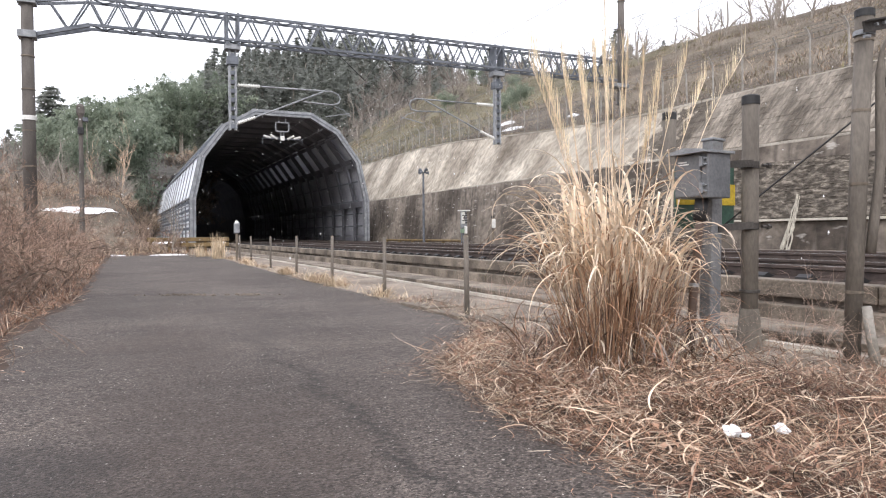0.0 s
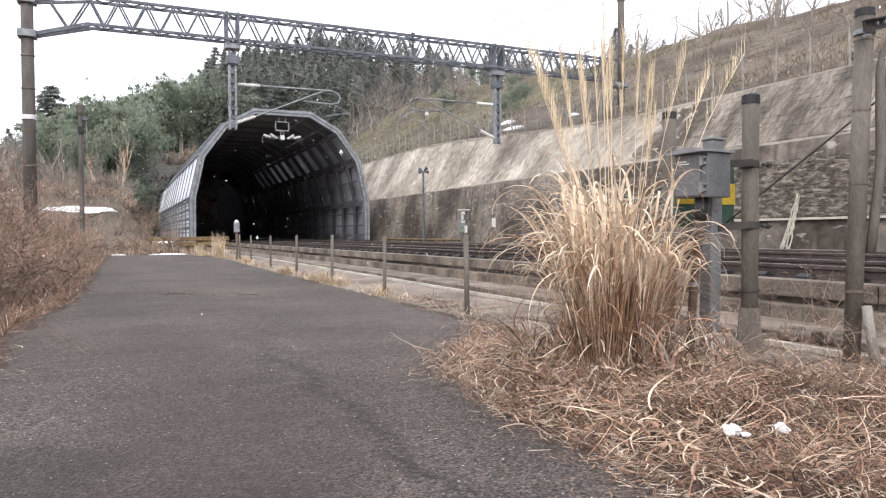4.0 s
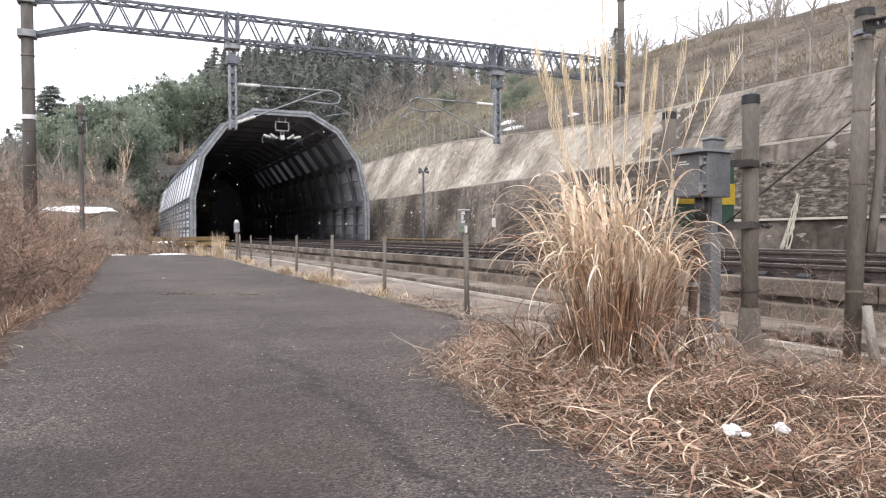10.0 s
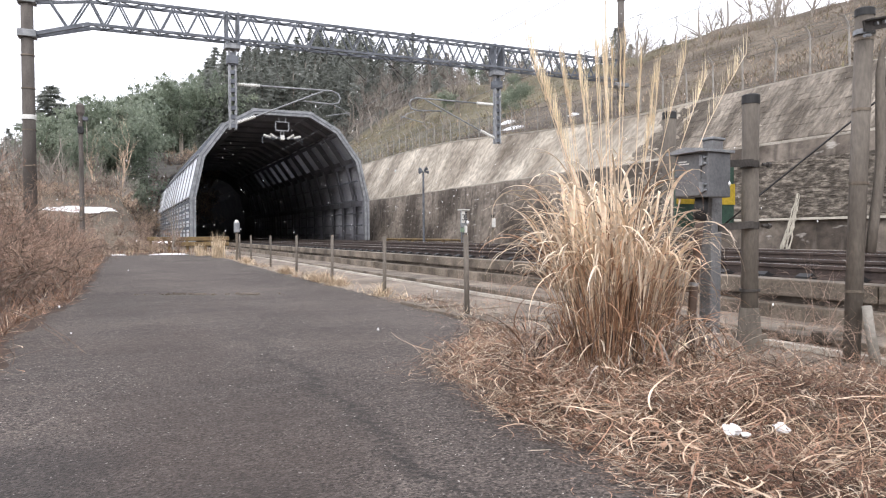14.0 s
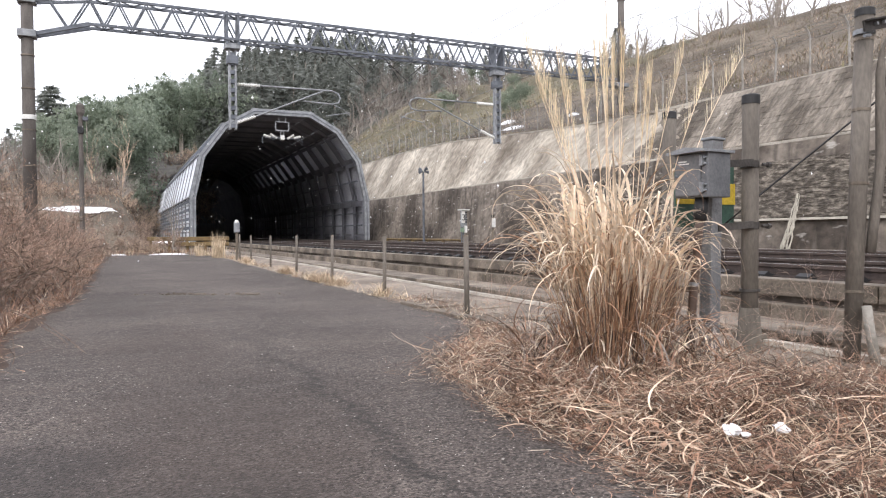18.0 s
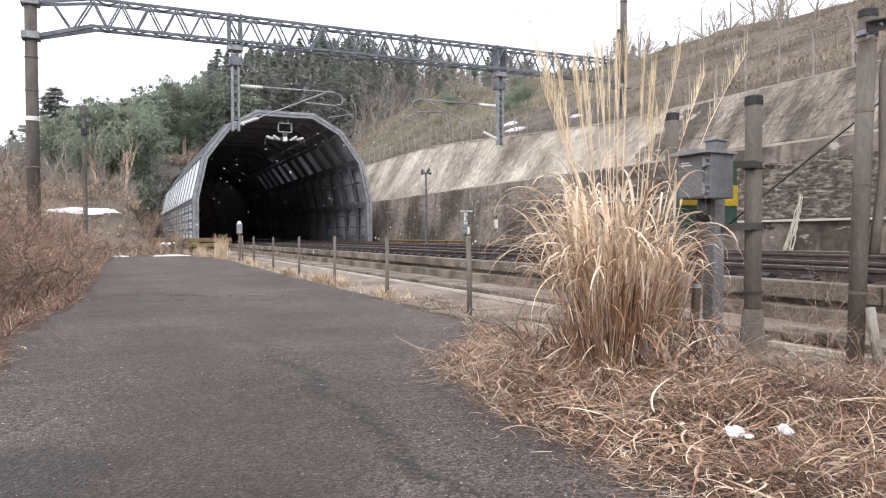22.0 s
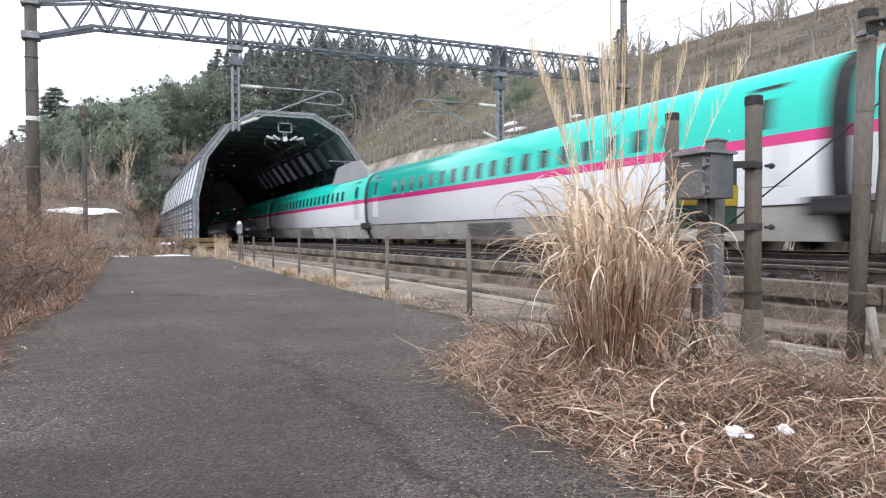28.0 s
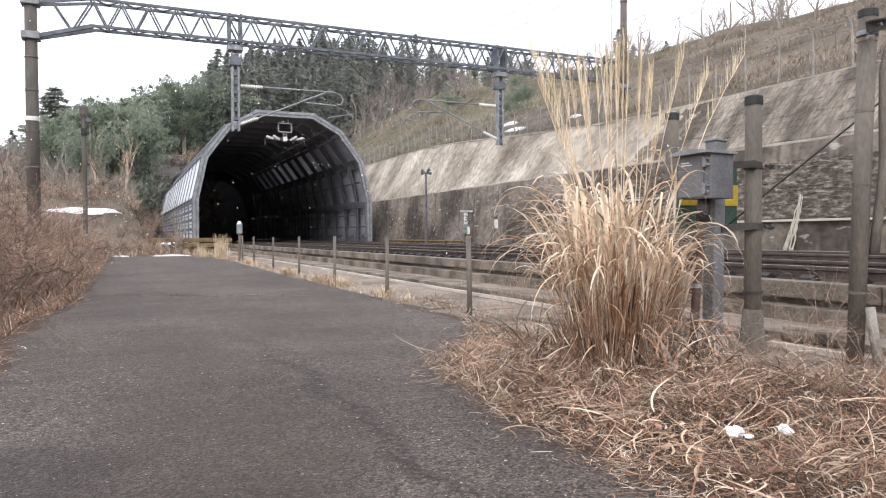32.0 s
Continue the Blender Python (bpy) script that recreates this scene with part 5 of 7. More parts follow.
part("cable", Mesh().tube([(5.25, 3.12, 2.42), (5.05, 3.14, 2.31), (4.93, 3.16, 2.24), (4.87, 3.17, 2.12), (4.845, 3.18, 1.95)], 0.011, 8), BLACK, mast, "black cable drooping to the conduit", smooth=True)
part("clamp", Mesh().tube([(4.728, 3.26, 2.31), (4.73, 3.26, 2.34)], 0.070, 18), STEEL, mast)
part("clamp_bolt", Mesh().tube([(4.60, 3.17, 2.27), (4.66, 3.17, 2.28)], 0.012, 6), STEEL, mast)
cab1 = Mesh().tube([(4.92, 3.2, 2.34), (4.83, 3.2, 2.2), (4.80, 3.19, 2.05), (4.805, 3.19, 1.75), (4.81, 3.19, 1.45), (4.78, 3.19, 1.22), (4.74, 3.19, 1.0), (4.71, 3.19, 0.8)], [0.012, 0.015, 0.03, 0.033, 0.033, 0.033, 0.033, 0.033], 10)
part("conduit", cab1, POLE, mast, smooth=True)
part("flexible_pipe", Mesh().tube([(4.585, 3.13, 0.44), (4.615, 3.12, 0.24), (4.64, 3.11, 0.10), (4.665, 3.10, -0.04)], [0.031, 0.032, 0.036, 0.038], 12), material("grey_flexible_pipe", (0.19, 0.175, 0.15), (0.31, 0.29, 0.26), 6, 0.7, 0.3), mast, "pale flexible pipe", smooth=True)
wire("guy_wire", [(3.95, 4.35, 0.62), (4.36, 3.9, 1.17), (5.05, 3.25, 1.98), (5.3, 3.0, 2.25)], 0.0065, "taut dark guy wire running past the posts")


# ---- plants ----
RED_TWIG = material("russet_twigs", (0.25, 0.155, 0.115), (0.46, 0.325, 0.25), 2.0, 0.85, 0.0, vary=0.35, island=True)
BANKGREEN = material("olive_dry_grass", (0.17, 0.15, 0.075), (0.30, 0.265, 0.15), 1.0, 0.85, 0.0, vary=0.3, island=True)
rng = random.Random(7)


def arc(p, az, tilt, bend, length, n=6, power=1.6, swirl=0.0):
    """Points of a stem that starts at p, leans tilt from upright towards az, and bends over by bend (radians)."""
    pts = [tuple(p)]
    x, y, z = p
    for i in range(n):
        s = (i + 0.5) / n
        th = tilt + bend * s ** power
        d = length / n
        az += swirl / n
        x += math.sin(th) * math.cos(az) * d
        y += math.sin(th) * math.sin(az) * d
        z += math.cos(th) * d
        pts.append((x, y, z))
    return pts


def leaf(m, p, az, tilt, bend, length, width, mi=0, n=6, floor=None, power=1.6, swirl=0.0):
    pts = arc(p, az, tilt, bend, length, n, power, swirl)
    if floor is not None:
        pts = [(x, y, max(z, floor)) for x, y, z in pts]
    a2 = az + math.pi / 2 + rng.uniform(-0.5, 0.5)
    side = (math.cos(a2), math.sin(a2), rng.uniform(-0.3, 0.3))
    w = [width * (0.75 + 0.25 * min(1, 4 * i / n)) * (1 - (i / n) ** 3 * 0.85) for i in range(n + 1)]
    m.blade(pts, w, side, mi)
    return pts


def feather(m, tip_pts, length, strands, spread, mi=0):
    """A drooping seed head along the last stretch of a stem."""
    (x0, y0, z0), (x1, y1, z1) = tip_pts
    for i in range(strands):
        f = rng.random() ** 0.8
        p = (x0 + (x1 - x0) * f, y0 + (y1 - y0) * f, z0 + (z1 - z0) * f)
        az = rng.uniform(0, 6.28)
        leaf(m, p, az, rng.uniform(0.01, 0.14), rng.uniform(0.0, 0.3), length * rng.uniform(0.5, 1.0), rng.uniform(0.0008, 0.0016) * spread, mi, 4)


PLUME = material("pale_seed_head", (0.66, 0.53, 0.35), (0.86, 0.75, 0.56), 3.0, 0.8, 0.0, vary=0.25, island=True)
GREYED = material("greyed_dead_leaves", (0.22, 0.185, 0.165), (0.46, 0.40, 0.36), 2.5, 0.9, 0.0, vary=0.35, island=True)
RUSSET = material("russet_dry_stems", (0.25, 0.135, 0.078), (0.56, 0.355, 0.225), 2.5, 0.8, 0.0, vary=0.35, island=True)
CX, CY = 3.06, 3.86
clump = thing("pampas_clump", None, None, "tall clump of dry straw-coloured pampas grass", "grass clump", at=pose(CX, CY, 0))
stems, curls = Mesh(), Mesh()


def ribbon(m, p, az, tilt, bend, length, width, mi, power, swirl=0.0):
    """A long leaf that rises and folds over; it stays clear of the cabinet beside the clump."""
    pts = arc(p, az, tilt, bend, length, 12, power, swirl)
    if any(x > 0.46 and z > 0.95 for x, y, z in pts):
        return
    pts = [(x, y, max(z, 0.02)) for x, y, z in pts]
    a2 = az + math.pi / 2 + rng.uniform(-0.6, 0.6)
    m.blade(pts, [width * (0.16 + 0.84 * min(1, i / 6)) * (1 - 0.93 * (i / 12) ** 2.5) for i in range(13)], (math.cos(a2), math.sin(a2), rng.uniform(-0.4, 0.4)), mi)


for i in range(860):        # upright stems that fan out from the root stock
    r, a = 0.25 * rng.random() ** 0.6, rng.uniform(0, 6.28)
    p = (r * math.cos(a) * 1.25, r * math.sin(a) * 0.9, -0.02)
    leaf(stems, p, a + rng.uniform(-0.5, 0.5), rng.uniform(0.0, 0.10) + 1.15 * r, rng.uniform(-0.12, 0.35), rng.uniform(0.45, 0.98), rng.uniform(0.0017, 0.0038), rng.choice((0, 0, 0, 0, 0, 2, 2, 1)), 6)
for i in range(430):        # pale leaves that rise from the stems and fold over
    r, a = 0.40 * math.sqrt(rng.random()), rng.uniform(0, 6.28)
    p = (r * math.cos(a) * 1.25, r * math.sin(a) * 0.9, 0.42 + 0.5 * rng.random() ** 1.3)
    ribbon(curls, p, a + rng.uniform(-0.9, 0.9), rng.uniform(0.0, 0.5), rng.uniform(1.9, 3.2), rng.uniform(0.42, 0.86), rng.uniform(0.007, 0.0155), 1 if rng.random() < 0.90 else 0, rng.uniform(1.8, 3.6), rng.uniform(-0.7, 0.7))
for i in range(300):        # limp brown leaves hanging among the stems
    r, a = 0.36 * math.sqrt(rng.random()), rng.uniform(0, 6.28)
    p = (r * math.cos(a) * 1.25, r * math.sin(a) * 0.9, rng.uniform(0.15, 0.75))
    ribbon(curls, p, a + rng.uniform(-0.9, 0.9), rng.uniform(0.1, 0.9), rng.uniform(1.6, 2.9), rng.uniform(0.3, 0.6), rng.uniform(0.003, 0.007), 0 if rng.random() < 0.75 else 1, rng.uniform(1.2, 2.4), rng.uniform(-1.2, 1.2))
for i in range(78):         # long leaves that arch out over the apron and the lane
    az = math.pi * 1.05 + rng.gauss(0, 0.55) if rng.random() < 0.8 else -0.3 + rng.gauss(0, 0.3)
    ribbon(curls, (-0.16 * math.copysign(1, -math.cos(az)) + rng.uniform(-.12, .1), rng.uniform(-.25, .2), rng.uniform(0.42, 0.84)), az, rng.uniform(0.30, 0.75), rng.uniform(1.5, 2.5), rng.uniform(0.6, 1.0), rng.uniform(0.006, 0.012), 1, 1.6, rng.uniform(-0.4, 0.4))
tagged(part("stem_mass", stems, [RUSSET, STRAW, DARK_STEM], clump, "dense reddish-brown stems"), kind="stuff")
tagged(part("arching_leaves", curls, [RUSSET, STRAW], clump, "arching pale dry leaves"), kind="stuff")
low = Mesh()
for i in range(620):
    r, a = 0.24 + 0.5 * rng.random() ** 1.3, rng.uniform(0, 6.28)
    leaf(low, (r * math.cos(a), r * math.sin(a), rng.uniform(0.0, 0.25)), rng.uniform(0, 6.28), rng.uniform(0.3, 1.3), rng.uniform(0.4, 1.8), rng.uniform(0.2, 0.55), rng.uniform(0.0025, 0.006), rng.choice((0, 0, 1, 2, 3)), 8, 0.01, 1.6, rng.uniform(-2, 2))
for i in range(520):        # greyed limp leaves heaped on the cabinet's side
    x, y = rng.gauss(0.42, 0.16), rng.gauss(-0.12, 0.16)
    leaf(low, (x, y, rng.uniform(0.05, 0.30)), rng.uniform(0, 6.28), rng.uniform(0.5, 1.4), rng.uniform(0.6, 2.0), rng.uniform(0.15, 0.45), rng.uniform(0.002, 0.0048), rng.choice((3, 3, 0, 1)), 8, 0.01, 1.4, rng.uniform(-2.5, 2.5))
tagged(part("fallen_leaves", low, [DEADLEAF, STRAW, DARK_STEM, GREYED], clump, "limp leaves fallen round the foot"), kind="stuff")
stalks = []
for u, v in ((952, 88), (972, 150), (1003, 95), (1018, 105), (1038, 150), (1058, 82), (1070, 78), (1083, 90), (1098, -10), (1108, 84), (1122, 80), (1132, 95), (1160, 130), (1208, 84), (1246, 110), (1326, 58), (990, 210), (1185, 190), (962, 110), (1010, 130), (1050, 110), (1092, 120), (1116, 60), (1142, 120), (1045, 90)):
    tx, tz = 2.89 + (u - 1060) / 211 - CX, 2.17 + (85 - v) / 270
    bx, by = rng.uniform(-0.04, 0.04) + tx * 0.25, rng.uniform(-0.10, 0.10)
    m = Mesh()
    pts = []
    for i in range(9):
        f = i / 8
        pts.append((tx * 0.75 * (f ** (1.35 if abs(tx) < 0.5 else 2.1)), rng.uniform(-.004, .004), tz * f))
    m.tube(pts, [0.0052 - 0.0032 * i / 8 for i in range(9)], 5)
    st = part("stalk", m, STRAW, clump, at=pose(bx, by, 0))
    h = Mesh()
    feather(h, (pts[6], pts[8]), 0.22, 54, 1.15)
    tagged(part("seed_head", h, PLUME, st, "feathery pale seed head"), kind="stuff")
    for q in range(2):
        lf = Mesh()
        k = rng.choice((3, 4, 5))
        leaf(lf, pts[k], rng.uniform(0, 6.28), 0.4, rng.uniform(1.2, 2.2), rng.uniform(0.25, 0.5), 0.0045, 0, 8, None, 1.5)
        part("blade", lf, STRAW, st)
    stalks.append((st, bx, by))

# dead stems and straw on the ground beside the lane
mat = Mesh()


def patch_edge(y):
    return along(right_edge, y) + 0.02


def bare(x, y):
    """The nearly bare strip of soil and slabs round the feet of the posts."""
    return x > 3.6 and y > 3.5 - 1.3 * (x - 3.7) and rng.random() < 0.9


for i in range(23000):
    y = rng.uniform(0.7, 5.3)
    x = patch_edge(y) + (rng.random() ** 0.95) * (5.0 - patch_edge(y) - 0.25 * max(0, y - 4)) - 0.10 + 0.16 * fbm(0, y, 2.0, 31)
    if bare(x, y):
        continue
    h = 0.015 + 0.21 * smooth((x - patch_edge(y)) / 0.5) * (0.3 + 0.7 * rng.random()) * (0.4 + 1.1 * abs(fbm(x, y, 1.6, 21)))
    leaf(mat, (x, y, rng.uniform(0.0, h)), rng.uniform(0, 6.28), rng.uniform(0.9, 1.7), rng.uniform(-0.5, 0.9), rng.uniform(0.05, 0.30), rng.uniform(0.001, 0.0032), rng.choice((0, 0, 0, 2, 2, 2, 2, 1) if x > 2.9 else (0, 0, 0, 1, 2, 2, 0, 1)), 5, 0.004, 1.6, rng.uniform(-2.8, 2.8))
for i in range(9000):       # short curled scraps on top
    y = rng.uniform(0.9, 4.6)
    x = patch_edge(y) + 0.03 + rng.random() * (4.4 - patch_edge(y))
    if bare(x, y):
        continue
    leaf(mat, (x, y, rng.uniform(0.02, 0.05 + 0.13 * smooth((x - patch_edge(y)) / 0.5))), rng.uniform(0, 6.28), rng.uniform(0.9, 1.8), rng.uniform(-0.6, 1.2), rng.uniform(0.03, 0.13), rng.uniform(0.0012, 0.0036), rng.choice((0, 0, 0, 1)), 4, 0.012, 1.4, rng.uniform(-5, 5))
for i in range(4600):       # bits scattered out over the asphalt
    y = rng.uniform(1.0, 6.6)
    x = patch_edge(y) + 0.06 - abs(rng.gauss(0, 0.15)) * (1.2 if 4 < y < 5.6 else 0.8)
    leaf(mat, (x, y, rng.uniform(0.014, 0.03)), rng.uniform(0, 6.28), rng.uniform(1.3, 1.7), rng.uniform(-0.3, 0.3), rng.uniform(0.02, 0.14), rng.uniform(0.001, 0.0028), rng.choice((0, 0, 2, 1)), 4, 0.016, 1.6, rng.uniform(-2.4, 2.4))
for i in range(2600):       # debris along the lane's edge towards the fence
    y = rng.uniform(4.6, 9.5)
    x = patch_edge(y) + rng.gauss(0.12, 0.22)
    leaf(mat, (x, y, rng.uniform(0.005, 0.04)), rng.uniform(0, 6.28), rng.uniform(0.8, 1.7), rng.uniform(-0.3, 0.8), rng.uniform(0.04, 0.2), rng.uniform(0.0016, 0.0036), rng.choice((0, 0, 2, 1)), 4, 0.016, 1.6, rng.uniform(-2.4, 2.4))
for i in range(3200):       # thinner litter beyond
    x, y = rng.uniform(1.35, 6.0), rng.uniform(-4.5, 1.2)
    if x > along(right_edge, y) + 0.05:
        leaf(mat, (x, y, rng.uniform(-0.05, 0.0)), rng.uniform(0, 6.28), rng.uniform(0.8, 1.7), rng.uniform(-0.3, 0.8), rng.uniform(0.08, 0.3), rng.uniform(0.0016, 0.0036), rng.choice((0, 0, 2, 1)), 4, -0.05, 1.6, rng.uniform(-2.4, 2.4))
for cx, cy, rr, tall, count in ((2.62, 2.62, 0.34, 0.26, 620), (3.25, 2.75, 0.40, 0.22, 520), (2.15, 3.35, 0.30, 0.20, 420), (3.6, 2.2, 0.45, 0.22, 520), (2.25, 1.75, 0.30, 0.16, 300)):
    for i in range(count):      # matted heaps
        a, q = rng.uniform(0, 6.28), rr * math.sqrt(rng.random())
        x, y = cx + q * math.cos(a), cy + q * math.sin(a) * 0.7
        if x > patch_edge(y) + 0.08:
            leaf(mat, (x, y, tall * (1 - (q / rr) ** 2) * rng.uniform(0.5, 1.0)), a + rng.gauss(0, 0.9), rng.uniform(0.9, 1.5), rng.uniform(0.1, 1.3), rng.uniform(0.10, 0.34), rng.uniform(0.0014, 0.0042), rng.choice((0, 0, 1, 2, 2, 0)), 7, 0.01, 1.3, rng.uniform(-3, 3))
thing("dead_stem_litter", mat, [DEADLEAF, STRAW, DARK_STEM], "tangled reddish-brown dead stems covering the verge", "dead grass", kind="stuff")
straw = Mesh()
for i in range(210):
    y = rng.uniform(0.9, 4.2)
    x = patch_edge(y) + 0.05 + rng.random() ** 1.2 * (4.6 - patch_edge(y))
    if bare(x, y):
        continue
    leaf(straw, (x, y, rng.uniform(0.05, 0.15)), rng.uniform(0, 6.28), rng.uniform(1.1, 1.6), rng.uniform(-0.2, 0.7), rng.uniform(0.15, 0.55), rng.uniform(0.0025, 0.0062), 0, 12, 0.03, 1.2, rng.uniform(0.3, 2.6) * rng.choice((-1, 1)))
for i in range(190):
    y = rng.uniform(1.0, 3.6)
    x = patch_edge(y) + 0.02 + rng.random() ** 1.2 * (4.0 - patch_edge(y))
    leaf(straw, (x, y, rng.uniform(0.08, 0.17)), rng.uniform(0, 6.28), rng.uniform(1.2, 1.7), rng.uniform(-0.3, 0.6), rng.uniform(0.07, 0.24), rng.uniform(0.003, 0.007), 0, 8, 0.03, 1.2, rng.uniform(0.6, 3.5) * rng.choice((-1, 1)))
for i in range(62):         # long bleached stems swept one way over the near verge
    x, y = rng.uniform(1.75, 3.3), rng.uniform(1.0, 2.3)
    if x < patch_edge(y) + 0.42:
        continue
    az = rng.gauss(-0.7, 0.7)
    leaf(straw, (x, y, rng.uniform(0.09, 0.17)), az, rng.uniform(1.4, 1.62), rng.uniform(-0.05, 0.25), rng.uniform(0.25, 0.8), rng.uniform(0.003, 0.006), 0, 14, 0.05, 1.2, rng.uniform(0.3, 1.9) * rng.choice((-1, 1)))
for i in range(46):         # flat pale leaves along the asphalt's edge
    y = rng.uniform(1.5, 3.4)
    x = patch_edge(y) + rng.uniform(0.0, 0.35)
    leaf(straw, (x, y, rng.uniform(0.03, 0.08)), rng.gauss(-0.6, 0.6), rng.uniform(1.45, 1.6), rng.uniform(-0.1, 0.15), rng.uniform(0.12, 0.36), rng.uniform(0.005, 0.0095), 0, 8, 0.03, 1.2, rng.uniform(-1.0, 1.0))
thing("loose_straw", straw, DULL_STRAW, "long pale straws lying over the dead stems", "straw", kind="stuff")
dead = Mesh()
for i in range(900):
    y = rng.uniform(0.8, 5.0)
    x = patch_edge(y) + rng.random() * (4.6 - patch_edge(y))
    if bare(x, y):
        continue
    z, s, a = rng.uniform(0.03, 0.12), rng.uniform(0.012, 0.035), rng.uniform(0, 6.28)
    c, q = math.cos(a) * s, math.sin(a) * s
    t1, t2 = rng.uniform(-.02, .02), rng.uniform(-.02, .02)
    dead.quad([(x - c, y - q, z), (x + q * .5, y - c * .5, z + t1), (x + c, y + q, z + t2), (x - q * .5, y + c * .5, z + t1)])
thing("dead_leaves", dead, DEADLEAF, "small curled brown leaves among the straw", "dead leaves", kind="stuff")

# straw tufts along the fence and the far end of the lane
BUFF = material("buff_straw", (0.42, 0.325, 0.22), (0.70, 0.575, 0.42), 3.0, 0.8, 0.0, vary=0.3, island=True)
tufts = Mesh()
for i in range(330):
    y = 7.2 + 29 * rng.random() ** 0.8
    x = along(right_edge, y) + rng.uniform(-0.15, 0.16)
    n = 34 if rng.random() < 0.4 and fbm(0, y, 0.5, 41) > -0.05 else 3
    if n > 3 and rng.random() < 0.35:
        for q in range(60):
            leaf(tufts, (x + rng.gauss(0, .05), y + rng.gauss(0, .08), -0.02), rng.uniform(0, 6.28), rng.uniform(0.1, 0.6), rng.uniform(1.4, 2.4), rng.uniform(0.22, 0.42), rng.uniform(0.0025, 0.005), 0 if rng.random() < 0.15 else 1, 6, -0.01)
    for q in range(n):
        leaf(tufts, (x + rng.gauss(0, .06), y + rng.gauss(0, .10), -0.02), rng.uniform(0, 6.28), rng.uniform(0.2, 1.1), rng.uniform(0.5, 1.9), rng.uniform(0.08, 0.30), rng.uniform(0.002, 0.005), 0 if rng.random() < 0.2 else 1, 4, -0.01)
for i in range(1500):
    y, x = rng.uniform(36.0, 46), rng.uniform(-3.5, 5.6)
    leaf(tufts, (x, y, -0.04), rng.uniform(0, 6.28), rng.uniform(0.1, 0.9), rng.uniform(0.3, 1.3), rng.uniform(0.15, 0.5), rng.uniform(0.006, 0.012), 0 if rng.random() < 0.55 else 1, 4, -0.02)
for i in range(3500):
    x, y = rng.uniform(-10, 2.4), rng.uniform(43, 62)
    leaf(tufts, (x, y, ground_height(x, y) - 0.03), rng.uniform(0, 6.28), rng.uniform(0.1, 0.9), rng.uniform(0.3, 1.3), rng.uniform(0.1, 0.45), rng.uniform(0.006, 0.014), 0 if rng.random() < 0.7 else 1, 3)
for cx, cy, hh in ((3.62, 30.0, 1.2), (3.75, 30.6, 1.0), (3.2, 33, 0.7)):
    for q in range(90):
        leaf(tufts, (cx + rng.gauss(0, .13), cy + rng.gauss(0, .2), -0.02), rng.uniform(0, 6.28), rng.uniform(0.0, 0.25), rng.uniform(0.0, 0.5), hh * rng.uniform(0.6, 1.0), 0.008, 1, 4)
crumbs = Mesh()
for i in range(120):        # loose crumbs along a joint across the lane
    x = rng.choice((rng.uniform(0.55, 1.35), rng.uniform(0.7, 1.3), rng.uniform(1.62, 2.0), rng.uniform(0.2, 2.3)))
    k, y = rng.uniform(0.006, 0.018), 12.3 - 0.55 * x + rng.gauss(0, .10)
    crumbs.tube([(x - k, y, 0.02), (x, y + k * .3, 0.024 + k * .5), (x + k, y - k * .2, 0.02)], [k * .4, k, k * .4], 5)
thing("joint_crumbs", crumbs, CONCRETE, "pale crumbs along a joint across the lane", "rubble", kind="stuff")
thing("roadside_straw", tufts, [DEADLEAF, BUFF], "dry straw tufts along the edge of the lane", "dry grass", kind="stuff")

verge = Mesh()
for i in range(9000):
    y = 4.0 + 32 * rng.random() ** 1.7
    x = along(left_edge, y) + (0.10 if y > 11 else 0.07) - rng.random() ** 1.2 * (1.6 + 0.05 * y)
    s_ = 1 + y / 18
    leaf(verge, (x, y, ground_height(x, y)), rng.uniform(0, 6.28), rng.uniform(0.3, 1.4), rng.uniform(0.0, 1.3), rng.uniform(0.08, 0.30), rng.uniform(0.0015, 0.003) * s_, 0 if rng.random() < 0.9 else 1, 4, -0.03)
for i in range(2600):
    y = rng.uniform(-4.5, 4.5)
    x = along(left_edge, y) + 0.05 - rng.random() ** 1.3 * 3.2
    leaf(verge, (x, y, ground_height(x, y)), rng.uniform(0, 6.28), rng.uniform(0.3, 1.4), rng.uniform(0.0, 1.3), rng.uniform(0.08, 0.3), rng.uniform(0.0015, 0.003), 0 if rng.random() < 0.85 else 1, 4, -0.05)
for i in range(1500):
    y = rng.uniform(4.5, 13)
    x = along(left_edge, y) + rng.gauss(-0.08, 0.12)
    leaf(verge, (x, y, rng.uniform(0.0, 0.03)), rng.uniform(0, 6.28), rng.uniform(1.0, 1.7), rng.uniform(-0.3, 0.6), rng.uniform(0.04, 0.2), rng.uniform(0.002, 0.0045), rng.choice((0, 0, 0, 1)), 4, 0.012, 1.6, rng.uniform(-2.4, 2.4))
thing("verge_grass", verge, [DEADLEAF, STRAW], "matted dry grass under the shrubs by the lane", "dry grass", kind="stuff")

# thin leafless weeds on the apron
weeds = Mesh()
fine = Mesh()


def sprig(m, p, az, tilt, length, r, depth):
    pts = arc(p, az, tilt, rng.uniform(-0.7, 1.1), length, 5, 1.0, rng.uniform(-1.8, 1.8))
    m.tube(pts, [r * (1 - 0.13 * i) for i in range(6)], 3, 0, False)
    if depth:
        for q in range(3):
            b = pts[rng.randint(1, 5)]
            sprig(m, b, rng.uniform(0, 6.28), tilt + rng.uniform(0.25, 0.9), length * rng.uniform(0.35, 0.6), r * 0.6, depth - 1)


